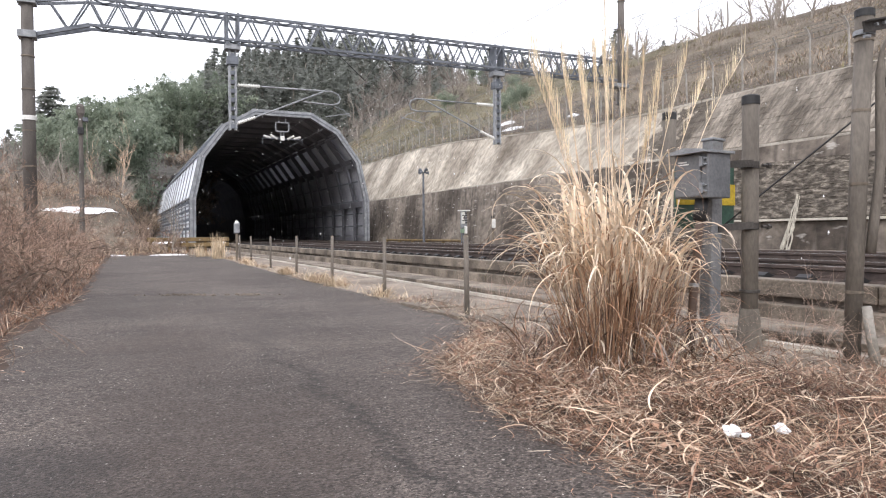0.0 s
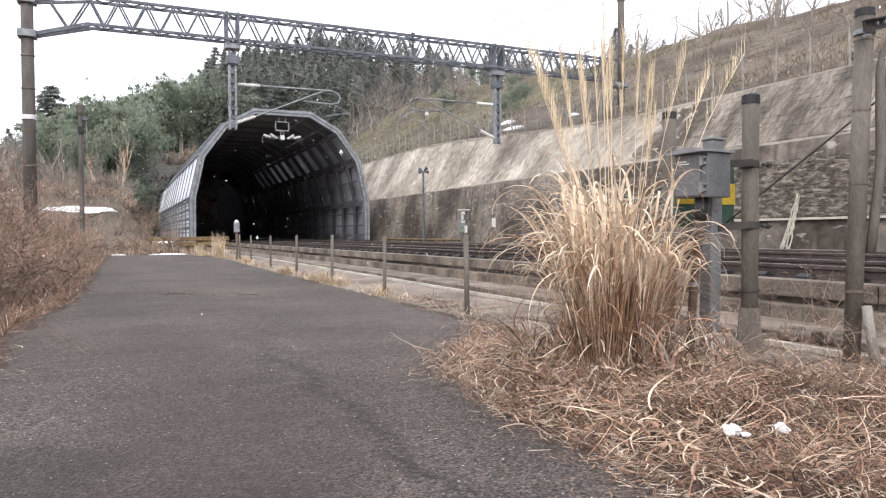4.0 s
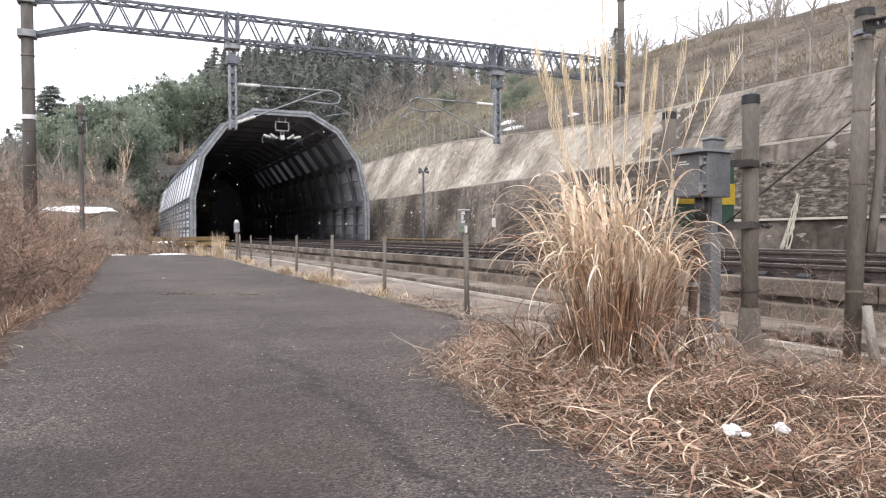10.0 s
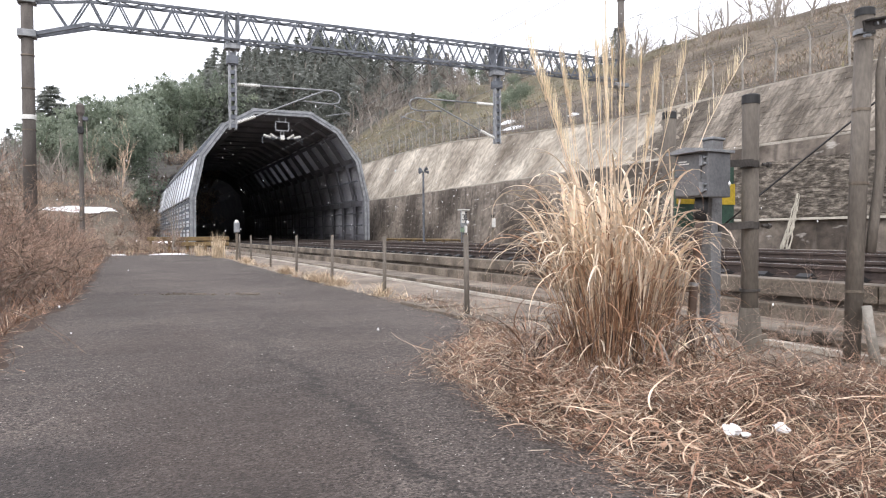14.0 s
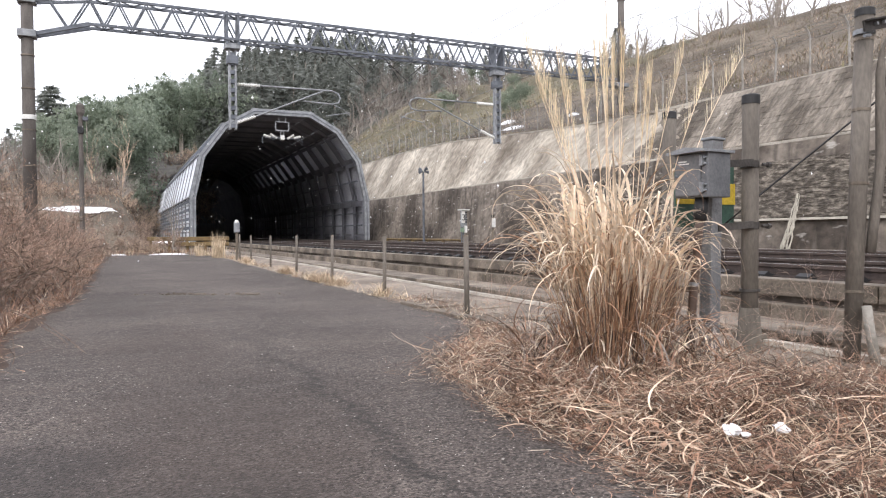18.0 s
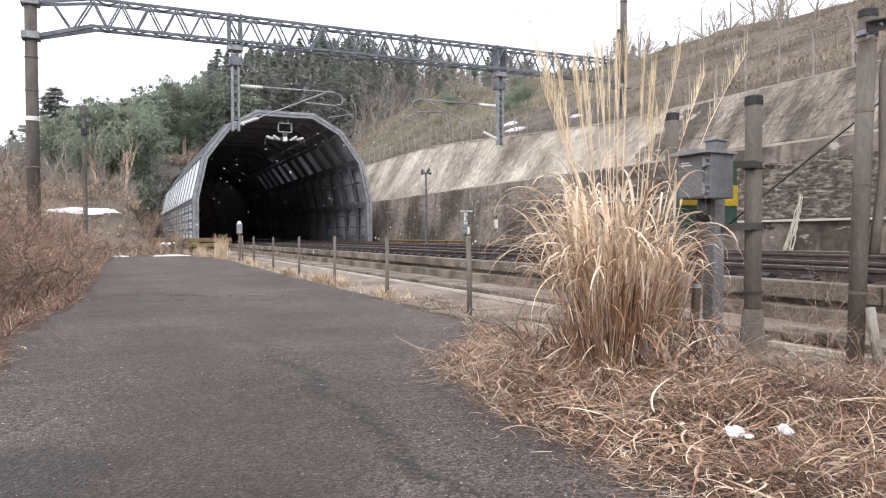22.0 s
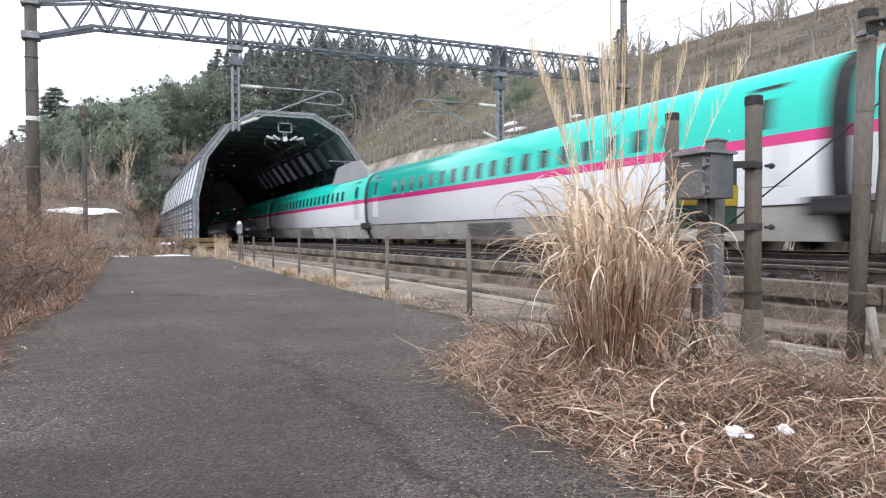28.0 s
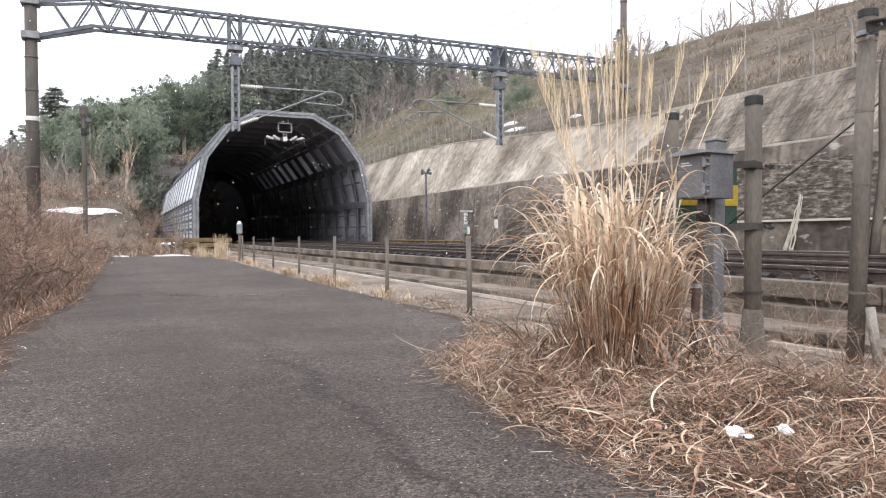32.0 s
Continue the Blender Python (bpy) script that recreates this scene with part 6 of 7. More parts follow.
for i in range(230):
    y = rng.uniform(2.2, 8.5)
    x = max(3.3, patch_edge(y)) + rng.uniform(0.0, 2.3)
    sprig(weeds, (x, y, 0.0), rng.uniform(0, 6.28), rng.uniform(0, 0.35), rng.uniform(0.18, 0.62), 0.0019, 2)
for i in range(48):         # stouter dry stalks round the foot of the posts
    x, y = rng.uniform(3.75, 5.9), rng.uniform(2.6, 5.4)
    sprig(weeds, (x, y, 0.0), rng.uniform(0, 6.28), rng.uniform(0, 0.55), rng.uniform(0.2, 0.5), 0.0026, 3)
for i in range(150):        # brittle brown weeds that stand in the litter
    y = rng.uniform(1.6, 4.0)
    x = patch_edge(y) + 0.35 + rng.random() ** 0.7 * (4.6 - patch_edge(y))
    if (x - 3.06) ** 2 + (y - 3.86) ** 2 < 0.2:
        continue
    sprig(fine, (x, y, 0.02), rng.uniform(0, 6.28), rng.uniform(0.1, 0.9), rng.uniform(0.10, 0.26), 0.0017, 2)
thing("brittle_weeds", fine, DEADLEAF, "brittle brown weeds standing in the dead stems", "weeds", kind="stuff")
thing("leafless_weeds", weeds, TWIG, "thin leafless weeds growing on the apron", "weeds", kind="stuff")
branches = Mesh()
for x, y in ((2.15, 4.7), (2.35, 4.95), (1.95, 3.6), (2.2, 5.1), (2.4, 5.3), (1.75, 3.0)):
    sprig(branches, (x + rng.uniform(-.1, .1), y + rng.uniform(-.1, .1), 0.03), math.pi + rng.uniform(-0.6, 0.6), rng.uniform(1.3, 1.5), rng.uniform(0.2, 0.4), 0.0032, 1)
thing("dry_twigs", branches, PALE_TWIG, "pale dry twigs reaching out over the asphalt", "twigs", kind="stuff")
over = Mesh()
for q in range(2):
    x0, y0, x1, y1 = -1.06 + 0.05 * q, 8.7 - 0.3 * q, -0.24 - 0.16 * q, 5.9 + 0.5 * q
    pts = [(x0 + (x1 - x0) * k / 9 + rng.uniform(-.012, .012), y0 + (y1 - y0) * k / 9, 0.05 + 0.13 * math.sin(math.pi * (0.35 + 0.6 * k / 9)) + rng.uniform(-.008, .008)) for k in range(10)]
    over.tube(pts, [0.006 - 0.0004 * k for k in range(10)], 4, 0, False)
    for k in range(3, 10):
        for w in range(12):
            a, b, f = pts[k - 1], pts[k], rng.random()
            leaf(over, tuple(u + (v - u) * f for u, v in zip(a, b)), rng.uniform(0, 6.28), rng.uniform(0.5, 2.4), 0.6, rng.uniform(0.012, 0.04), 0.0035, 0, 3, 0.018)
thing("drooping_weed", over, DARK_TWIG, "dry weed drooping over the edge of the asphalt", "weed")
for x, y, az in ((-1.5, 19, 0.5), (-1.8, 21, 0.3), (-2.6, 11, 2.4)):
    limb = Mesh()
    sprig(limb, (x, y, 0.1), az, 0.7, 1.9, 0.03, 4)
    thing("dark_branch", limb, DARK_TWIG, "dark bare branch rising out of the shrubs", "branch", "bare branches")
PAPER = material("white_paper", (0.75, 0.75, 0.78), (0.88, 0.88, 0.9), 6, 0.8, 0.3)
for x, y, s in ((2.26, 2.11, 1.0), (2.25, 2.03, 0.5), (2.47, 2.05, 0.8)):
    m = Mesh()
    bm = bmesh.new()
    bmesh.ops.create_icosphere(bm, subdivisions=3, radius=0.034 * s)
    for q in bm.verts:
        q.co *= 1 + 0.75 * noise.noise(q.co * 42 + Vector((x * 9, 0, 0))) + 0.35 * noise.noise(q.co * 120)
        q.co.z *= 0.55
    m.take(bm)
    thing("paper_scrap", m, PAPER, "crumpled white paper scrap lying on the straw", "litter", "litter scraps", at=pose(x, y, 0.14))


# ---- shrubs, trees ----
def shrub_mesh(seed, height, spread, count, forks, thick):
    """A leafless bush: crooked stems that fork again and again into fine twigs. Gives the stems and the twigs."""
    r0 = random.Random(seed)
    stem, twig = Mesh(), Mesh()

    def grow(p, d, length, w, depth):
        pts = [p]
        for i in range(3):
            d = (d + Vector((r0.gauss(0, .30), r0.gauss(0, .30), r0.gauss(0.05, .24)))).normalized()
            p = p + d * (length / 3)
            pts.append(p)
        if depth >= 3:
            stem.tube(pts, [w, w * .9, w * .75, w * .6], 3, 0, False)
        else:
            side = d.cross(Vector((r0.gauss(0, 1), r0.gauss(0, 1), r0.gauss(0, 1)))).normalized()
            use = pts if depth == 2 else (pts[::3] if depth == 0 else [pts[0], pts[1], pts[3]])
            (stem if depth == 2 else twig).blade([tuple(q) for q in use], [w, w * .85, w * .7, w * .4][:len(use)], side)
        if depth:
            for q in range(forks):
                side = Vector((r0.gauss(0, 1), r0.gauss(0, 1), r0.gauss(0.2, .7))).normalized()
                grow(pts[r0.randint(1, 3)], (d * 0.7 + side * 0.9).normalized(), length * r0.uniform(0.4, 0.75), w * 0.58, depth - 1)

    for i in range(count):
        r, a = spread * 0.3 * math.sqrt(r0.random()), r0.uniform(0, 6.28)
        tilt = r0.uniform(0.05, 1.0)
        d = Vector((math.sin(tilt) * math.cos(a), math.sin(tilt) * math.sin(a), math.cos(tilt)))
        grow(Vector((r * math.cos(a), r * math.sin(a), -0.05)), d, height * r0.uniform(0.36, 0.62), 0.012 * thick, 4 if thick < 1.5 else 3)
    return stem, twig


SHRUBS, FAR_SHRUBS, FAR_MESH = [], [], []
for i in range(5):
    st, tw = shrub_mesh(31 + i, (1.15, 1.35, 1.5, 0.95, 1.25)[i], (1.3, 1.6, 1.5, 1.2, 1.9)[i], 11, 4, 0.85)
    SHRUBS.append((st.data("branch_framework", DARK_TWIG), tw.data("crown", (TWIG, RED_TWIG, DARK_TWIG, PALE_TWIG, RED_TWIG)[i])))
for i in range(3):
    st, tw = shrub_mesh(41 + i, 1.1 + 0.2 * i, 1.5, 8, 4, 2.2)
    FAR_MESH.append((st, tw))
    FAR_SHRUBS.append((st.data("branch_framework", DARK_TWIG), tw.data("crown", (TWIG, PALE_TWIG, TWIG)[i])))


def shrub(x, y, k, scale, turn, name="bare_shrub", label="leafless reddish-brown shrub beside the lane", group="shrubs by the lane"):
    s = thing(name, None, None, label, "shrub", group, at=pose(x, y, ground_height(x, y), 0, 0, turn))
    kinds = SHRUBS if "lane" in group else FAR_SHRUBS
    for n, d in zip(("branch_framework", "crown"), kinds[k % len(kinds)]):
        tagged(part(n, d, None, s), kind="stuff").scale = (scale, scale, scale)
    return s


BANK_MESH = [shrub_mesh(51 + i, 1.0 + 0.2 * i, 1.6, 6, 3, 0.75) for i in range(3)]


def scrub(name, label, places):
    """Far bushes too many to tell apart: places are (x, y, z, size, turn)."""
    m = Mesh()
    for i, (x, y, z, size, turn) in enumerate(places):
        c, q = math.cos(turn) * size, math.sin(turn) * size
        for mi, src in enumerate((BANK_MESH if "bank" in name else FAR_MESH)[i % 3]):
            n = len(m.v)
            m.v.extend((x + a * c - b * q, y + a * q + b * c, z + h * size) for a, b, h in src.v)
            m.f.extend(tuple(n + k for k in f) for f in src.f)
            m.m.extend([mi + (i % 2 if mi else 0)] * len(src.f))
    return thing(name, m, [GREY_TWIG if "bank" in name else DARK_TWIG, GREY_TWIG, GREY_TWIG if "bank" in name else PALE_TWIG], label, "scrub", kind="stuff")


prng = random.Random(5)
shrub(-1.5, 6.5, 3, 0.5, 40)
shrub(-1.6, 7.4, 0, 0.7, 130)
for i in range(50):
    y = 7.0 + 28 * (i / 50) ** 1.15
    x = along(left_edge, y) - (0.45 if y > 9.5 else 0.65) - prng.random() ** 1.2 * (1.3 + 0.12 * y)
    back = smooth((along(left_edge, y) - 0.5 - x) / 1.2)
    shrub(x, y, prng.randint(0, 4), prng.uniform(0.55, 1.0) + prng.uniform(0.25, 0.85) * back, prng.uniform(0, 360))
for x, y, k, sc in ((-2.0, 9.4, 1, 1.2), (-2.5, 10.4, 4, 1.65), (-3.3, 11.0, 2, 1.7), (-2.1, 12.2, 4, 1.5), (-2.9, 13.5, 1, 1.8), (-1.6, 14.5, 1, 1.25), (-3.6, 15.5, 4, 2.0), (-4.6, 18, 2, 2.1), (-2.2, 17.5, 4, 1.6), (-3.0, 21, 1, 1.9)):
    shrub(x, y, k, sc, 77 * k + 31 * y)
for i in range(34):
    x, y = prng.uniform(-11, 3.2), prng.uniform(35.5, 42)
    if x > -0.9 and y < 39:
        continue
    shrub(x, y, i, prng.uniform(0.8, 1.35), prng.uniform(0, 360), label="leafless brown shrub on the terrace", group="shrubs on the terrace")
for i in range(80):
    x, y = prng.uniform(-12, 2.6), prng.uniform(41, 60)
    if -5.0 < x < 0.6 and 50 < y < 56:
        continue
    shrub(x, y, i, prng.uniform(0.6, 1.1), prng.uniform(0, 360), label="leafless brown shrub on the terrace", group="shrubs on the terrace")


def bare_tree(seed, height, twigs=3, thick=1.0, keep=0.6):
    r0 = random.Random(seed)
    m = Mesh()

    def grow(p, d, length, r, depth):
        pts, rad = [p], [r]
        n = 4
        for i in range(n):
            d = (d + Vector((r0.gauss(0, .14), r0.gauss(0, .14), 0.05))).normalized()
            p = p + d * (length / n)
            pts.append(p)
            rad.append(r * (1 - 0.45 * (i + 1) / n))
        if depth:
            m.tube(pts, rad, 5 if depth > 2 else 3, 0, False)
        else:
            m.blade([tuple(q) for q in pts[::2]], [r * 1.1, r * .9, r * .5], (0.7, 0.5, 0.3))
        if depth:
            for q in range(4 if depth > 2 else twigs):
                k = r0.randint(1, n)
                side = Vector((r0.gauss(0, 1), r0.gauss(0, 1), r0.gauss(0.35, .5))).normalized()
                grow(pts[k], (d * 0.75 + side * 0.7).normalized(), length * r0.uniform(0.45, 0.72), rad[k] * keep, depth - 1)

    grow(Vector((0, 0, -0.3)), Vector((0, 0, 1)), height * 0.5, height * 0.016 * thick, 4)
    return m


def spray(m, c, r, count, size, out, r0, squash=0.8):
    """Narrow drooping leaves round a point; out is the way they hang besides down."""
    for i in range(count):
        p = Vector(c) + Vector((r0.gauss(0, .5), r0.gauss(0, .5), r0.gauss(0, .5) * squash)) * r
        d = (Vector(out) + Vector((r0.gauss(0, .55), r0.gauss(0, .55), r0.gauss(-.35, .5)))).normalized()
        b = d.cross(Vector((r0.gauss(0, 1), r0.gauss(0, 1), r0.gauss(0, 1)))).normalized()
        k = size * r0.uniform(0.7, 1.4)
        m.quad([p - b * k * .26, p + b * k * .26, p + d * k])


def cedar(seed, height, levels=22, tuft=5, girth=0.205, arms=8):
    """A conifer's crown: rings of drooping boughs that shorten towards the tip."""
    r0 = random.Random(seed)
    m = Mesh()
    for k in range(levels):
        f = k / (levels - 1)
        z = height * (0.12 + 0.88 * f)
        reach = height * girth * (1 - f) ** 0.75 * r0.uniform(0.8, 1.1) + 0.10
        for q in range(int(arms - (arms - 4) * f)):
            az = r0.uniform(0, 6.28)
            L = reach * r0.uniform(0.65, 1.15)
            for w in range(5):
                g_ = (w + 0.6) / 4.6
                c = (math.cos(az) * L * g_, math.sin(az) * L * g_, z - 0.30 * L * g_ ** 1.5 + r0.uniform(-.12, .12))
                spray(m, c, 0.20 * L + 0.10, tuft, height * 0.030, (math.cos(az) * .8, math.sin(az) * .8, -0.25), r0, 0.55)
    return m


def broadleaf(seed, height):
    """Feathery evergreen: many arching plumes, each tapering to a nodding tip, over a darker understorey."""
    r0 = random.Random(seed)
    m = Mesh()
    for k in range(15):
        az, rr = r0.uniform(0, 6.28), height * 0.20 * math.sqrt(r0.random())
        x, y, z = math.cos(az) * rr, math.sin(az) * rr, height * r0.uniform(0.36, 0.56)
        lean, L = r0.uniform(0.0, 0.5), height * r0.uniform(0.36, 0.46)
        for w in range(8):
            f = w / 7
            th = lean + 1.1 * f ** 2.4
            x, y, z = x + math.sin(th) * math.cos(az) * L / 8, y + math.sin(th) * math.sin(az) * L / 8, z + math.cos(th) * L / 8
            r = height * 0.105 * (0.55 + 0.9 * f) * (1.15 - f ** 3)
            spray(m, (x, y, z), r, 36, height * 0.027, (math.cos(az) * .45, math.sin(az) * .45, -0.35), r0)
    for k in range(12):
        az, rr = r0.uniform(0, 6.28), height * 0.26 * math.sqrt(r0.random())
        spray(m, (math.cos(az) * rr, math.sin(az) * rr, height * r0.uniform(0.1, 0.45)), height * 0.10, 64, height * 0.028, (0, 0, -0.3), r0)
    return m


def trunk(height, r):
    return Mesh().tube([(0, 0, -0.6), (0.05, 0, height * 0.3), (0, 0.05, height * 0.62), (0, 0, height * 0.9)], [r, r * .8, r * .5, r * .12], 7)


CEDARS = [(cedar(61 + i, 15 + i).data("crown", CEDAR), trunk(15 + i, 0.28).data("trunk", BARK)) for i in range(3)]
BROADS = [(broadleaf(71 + i, 12 + i).data("crown", BAMBOO), trunk(11 + i, 0.24).data("trunk", BARK)) for i in range(3)]
BARES = [bare_tree(81 + i, 9 + i).data("crown", BARK) for i in range(3)]
MISTY = [bare_tree(181 + i, 9 + i, 3, 1.25, 0.76) for i in range(2)]
PALE_BARES = [bare_tree(281 + i, 10, 4).data("crown", PALE_TWIG) for i in range(2)]


winter_wood = Mesh()


def tree(kind, x, y, scale, turn, dz=0.0):
    k = prng.randint(0, 2)
    if 1.0 < x < 19.5 and y < 107:
        return None
    z = ground_height(x, y) + dz
    if kind == "misty":
        src, n = MISTY[k % 2], len(winter_wood.v)
        c, q = math.cos(radians(turn)) * scale, math.sin(radians(turn)) * scale
        winter_wood.v.extend((x + a * c - b * q, y + a * q + b * c, z + h * scale) for a, b, h in src.v)
        winter_wood.f.extend(tuple(n + w for w in f) for f in src.f)
        winter_wood.m.extend([0] * len(src.f))
        return None
    if kind == "cedar":
        t = thing("cedar_tree", None, None, "tall dark green conifer on the wooded hill", "tree", "hillside trees", at=pose(x, y, z, 0, 0, turn))
        parts = (("trunk", CEDARS[k][1]), ("crown", CEDARS[k][0]))
    elif kind == "broad":
        t = thing("evergreen_tree", None, None, "pale green evergreen tree with feathery crown", "tree", "hillside trees", at=pose(x, y, z, 0, 0, turn))
        parts = (("trunk", BROADS[k][1]), ("crown", BROADS[k][0]))
    else:
        t = thing("bare_tree", None, None, "leafless grey-brown tree on the hillside", "tree", "leafless trees", at=pose(x, y, z, 0, 0, turn))
        parts = (("crown", BARES[k]),)
    for n, d in parts:
        o = part(n, d, None, t)
        wide = scale * (1.3 if kind == "cedar" else 1)
        o.scale = (wide, wide, scale * prng.uniform(0.92, 1.1))
    return t


CREST = [(-0.2, 0.136), (-0.106, 0.140), (-0.057, 0.157), (-0.019, 0.163), (0.021, 0.180), (0.056, 0.195), (0.105, 0.215), (0.16, 0.235)]
for i in range(150):        # pale evergreens on the hill left of the hood, lower towards the open side
    y = prng.uniform(84, 132)
    b = -0.062 + 0.19 * prng.random() ** 0.9
    top = EYE + y * along(CREST, b) * prng.uniform(0.84, 1.05)
    k = (top - ground_height(y * b, y)) / 12.3
    tree("broad", y * b, y, min(1.4, max(0.35, k)), prng.uniform(0, 360))
for i in range(70):         # grey leafless wood at the open side
    y = prng.uniform(88, 130)
    b = prng.uniform(-0.19, -0.03)
    top = EYE + y * along(CREST, b) * prng.uniform(0.78, 1.0)
    tree("misty", y * b, y, min(1.1, max(0.45, (top - ground_height(y * b, y)) / 9.5)), prng.uniform(0, 360))
RIDGE = [(0.095, 0.235), (0.115, 0.245), (0.174, 0.262), (0.215, 0.284), (0.258, 0.297), (0.335, 0.306), (0.435, 0.318), (0.503, 0.307), (0.575, 0.303), (0.70, 0.31)]
for count, near, far, b0, b1, kind, tall in ((150, 106, 160, 0.095, 0.31, "cedar", 16.2), (26, 124, 160, 0.30, 0.47, "cedar", 16.2), (16, 130, 165, 0.46, 0.70, "cedar", 16.2),
                                             (95, 108, 150, 0.25, 0.50, "misty", 9.6), (60, 112, 150, 0.45, 0.66, "misty", 9.6)):
    for i in range(count):      # the wooded hill above the tunnel, its tops along the ridge line
        y, b = prng.uniform(near, far), prng.uniform(b0, b1)
        h = EYE + y * along(RIDGE, b) * prng.uniform(0.84, 1.0) - ground_height(y * b, y)
        tree(kind, y * b, y, max(0.32, min(0.8 if kind == "cedar" else 1.1, h / tall)) * prng.uniform(0.85, 1.05), prng.uniform(0, 360))
lone = thing("cedar_tree", None, None, "broad dark conifer standing above the evergreens", "tree", "hillside trees", at=pose(-8.1, 108, ground_height(-8.1, 108), 0, 0, 30))
part("trunk", CEDARS[0][1], None, lone).scale = (0.8, 0.8, 0.8)
tree("cedar", -13.2, 109, 0.47, 10)
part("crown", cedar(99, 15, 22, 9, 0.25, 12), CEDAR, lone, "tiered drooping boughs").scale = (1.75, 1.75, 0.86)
rough = []
for i in range(34):         # scrub on the steep earth beside and above the portal
    f = prng.random()
    rough.append((prng.uniform(2.6, 11), 95.4 + 1.2 * f, 1.5 + 9.5 * f, prng.uniform(1.4, 2.4), prng.uniform(0, 6.28)))
for i in range(26):
    y = prng.uniform(82, 96)
    x = y * prng.uniform(-0.05, 0.035)
    rough.append((x, y, ground_height(x, y), prng.uniform(1.6, 2.8), prng.uniform(0, 6.28)))
for x, y, k, label in ((2.58, 40.2, 0.45, "slim leafless sapling in front of the hood"), (0.5, 74, 1.0, "tall pale leafless tree before the evergreens"), (-2.2, 70, 0.62, "tall pale leafless tree before the evergreens")):
    t = thing("bare_tree", None, None, label, "tree", "leafless trees", at=pose(x, y, ground_height(x, y), 0, 0, 40 * y))
    part("crown", PALE_BARES[int(y) % 2] if y > 50 else BARES[1], None, t).scale = (k * (1 if y > 50 else 0.55), k * (1 if y > 50 else 0.55), k)
for i in range(30):
    y = prng.uniform(68, 88)
    tree("misty", y * prng.uniform(-0.15, 0.04), y, prng.uniform(0.35, 0.62), prng.uniform(0, 360))
for i in range(36):         # leafless trees in front of the evergreens and on the cutting's bank
    y = prng.uniform(58, 100)
    tree("bare", y * prng.uniform(-0.16, 0.03), y, prng.uniform(0.35, 0.75), prng.uniform(0, 360))
for i in range(60):
    y = prng.uniform(98, 118)
    tree("bare", y * prng.uniform(0.05, 0.6), y, prng.uniform(0.4, 0.85), prng.uniform(0, 360))
for i in range(20):         # leafless wood mixed among the conifers
    y = prng.uniform(108, 168)
    tree("bare", y * prng.uniform(0.30, 0.66), y, prng.uniform(0.5, 1.0), prng.uniform(0, 360))
for i in range(64):
    x, y = prng.uniform(38, 52), prng.uniform(14, 92)
    tree("bare", x, y, prng.uniform(0.25, 0.62), prng.uniform(0, 360))
for i in range(44):         # brushwood on the bank beside and above the hood
    y = prng.uniform(52, 98)
    x = prng.uniform(23.5, 46)
    tree("bare", x, y, prng.uniform(0.22, 0.5), prng.uniform(0, 360))
for i in range(64):         # grey leafless wood above the olive grass
    y = prng.uniform(60, 104)
    x = prng.uniform(26.5 + 0.03 * (100 - y), 54)
    tree("misty", x, y, prng.uniform(0.32, 0.66), prng.uniform(0, 360))
for i in range(16):
    y = prng.uniform(72, 104)
    tree("cedar", prng.uniform(33, 56), y, prng.uniform(0.16, 0.30), prng.uniform(0, 360))
for x, y, k in ((25.4, 45.0, 0.16), (26.4, 44.0, 0.19), (27.2, 46.2, 0.17), (30.0, 52.0, 0.16), (34.0, 58.0, 0.18), (29.0, 62.0, 0.2), (36.0, 70.0, 0.22)):
    tree("broad", x, y, k, 50 * x)
for i in range(8):
    tree("cedar", prng.uniform(48, 56), prng.uniform(60, 100), prng.uniform(0.2, 0.34), prng.uniform(0, 360))
for i in range(60):
    y = prng.uniform(62, 100)
    x = y * prng.uniform(-0.2, 0.03)
    rough.append((x, y, ground_height(x, y), prng.uniform(1.3, 2.4), prng.uniform(0, 6.28)))
thing("winter_wood", winter_wood, WOOD_TWIG, "hazy grey leafless wood on the hillsides", "woodland", kind="stuff")
scrub("hillside_scrub", "leafless brown scrub covering the hillside", rough)
rough = []
for i in range(60):
    x, y = 21.9 + 24 * prng.random() ** 1.2, 12 + 80 * prng.random() ** 1.3
    rough.append((x, y, ground_height(x, y) - 0.05, prng.uniform(0.35, 0.95) * (1.3 if y > 50 else 1), prng.uniform(0, 6.28)))
for i in range(60):         # brush along the top of the bank
    x, y = prng.uniform(41, 49), prng.uniform(10, 72)
    rough.append((x, y, ground_height(x, y) - 0.05, prng.uniform(0.7, 1.5), prng.uniform(0, 6.28)))
scrub("bank_scrub", "leafless brown scrub scattered over the bank", rough)

bankgrass = Mesh()
for i in range(10500):      # tussocks of a few blades each
    x0, y0 = 20.55 + 27 * prng.random() ** 1.4, 8 + 84 * prng.random() ** 1.25
    z0, tall = ground_height(x0, y0) - 0.04, prng.uniform(0.15, 0.62) * (0.6 if x0 < 21.2 else 1) * (0.5 + 0.8 * abs(fbm(x0, y0, 0.3, 51)) * 2)
    kind = 0 if prng.random() < (0.75 if y0 < 44 else 0.25) else 1
    if prng.random() < 0.22:
        kind = 2
    for q in range(5):
        az = prng.uniform(0, 6.28)
        pts = arc((x0 + prng.gauss(0, .16), y0 + prng.gauss(0, .18), z0), az, prng.uniform(0.1, 1.1), prng.uniform(0.1, 1.4), tall * prng.uniform(0.6, 1.1), 2, 1.0)
        w = prng.uniform(0.005, 0.013) * (1 if y0 < 40 else 1.5)
        bankgrass.blade(pts, [w, w, w * .3], (math.cos(az + 1.57), math.sin(az + 1.57), 0), kind)
thing("bank_grass", bankgrass, [GREY_TWIG, BANKGREEN, PALE_TWIG], "brown scrub and dry grass on the bank", "dry grass", kind="stuff")


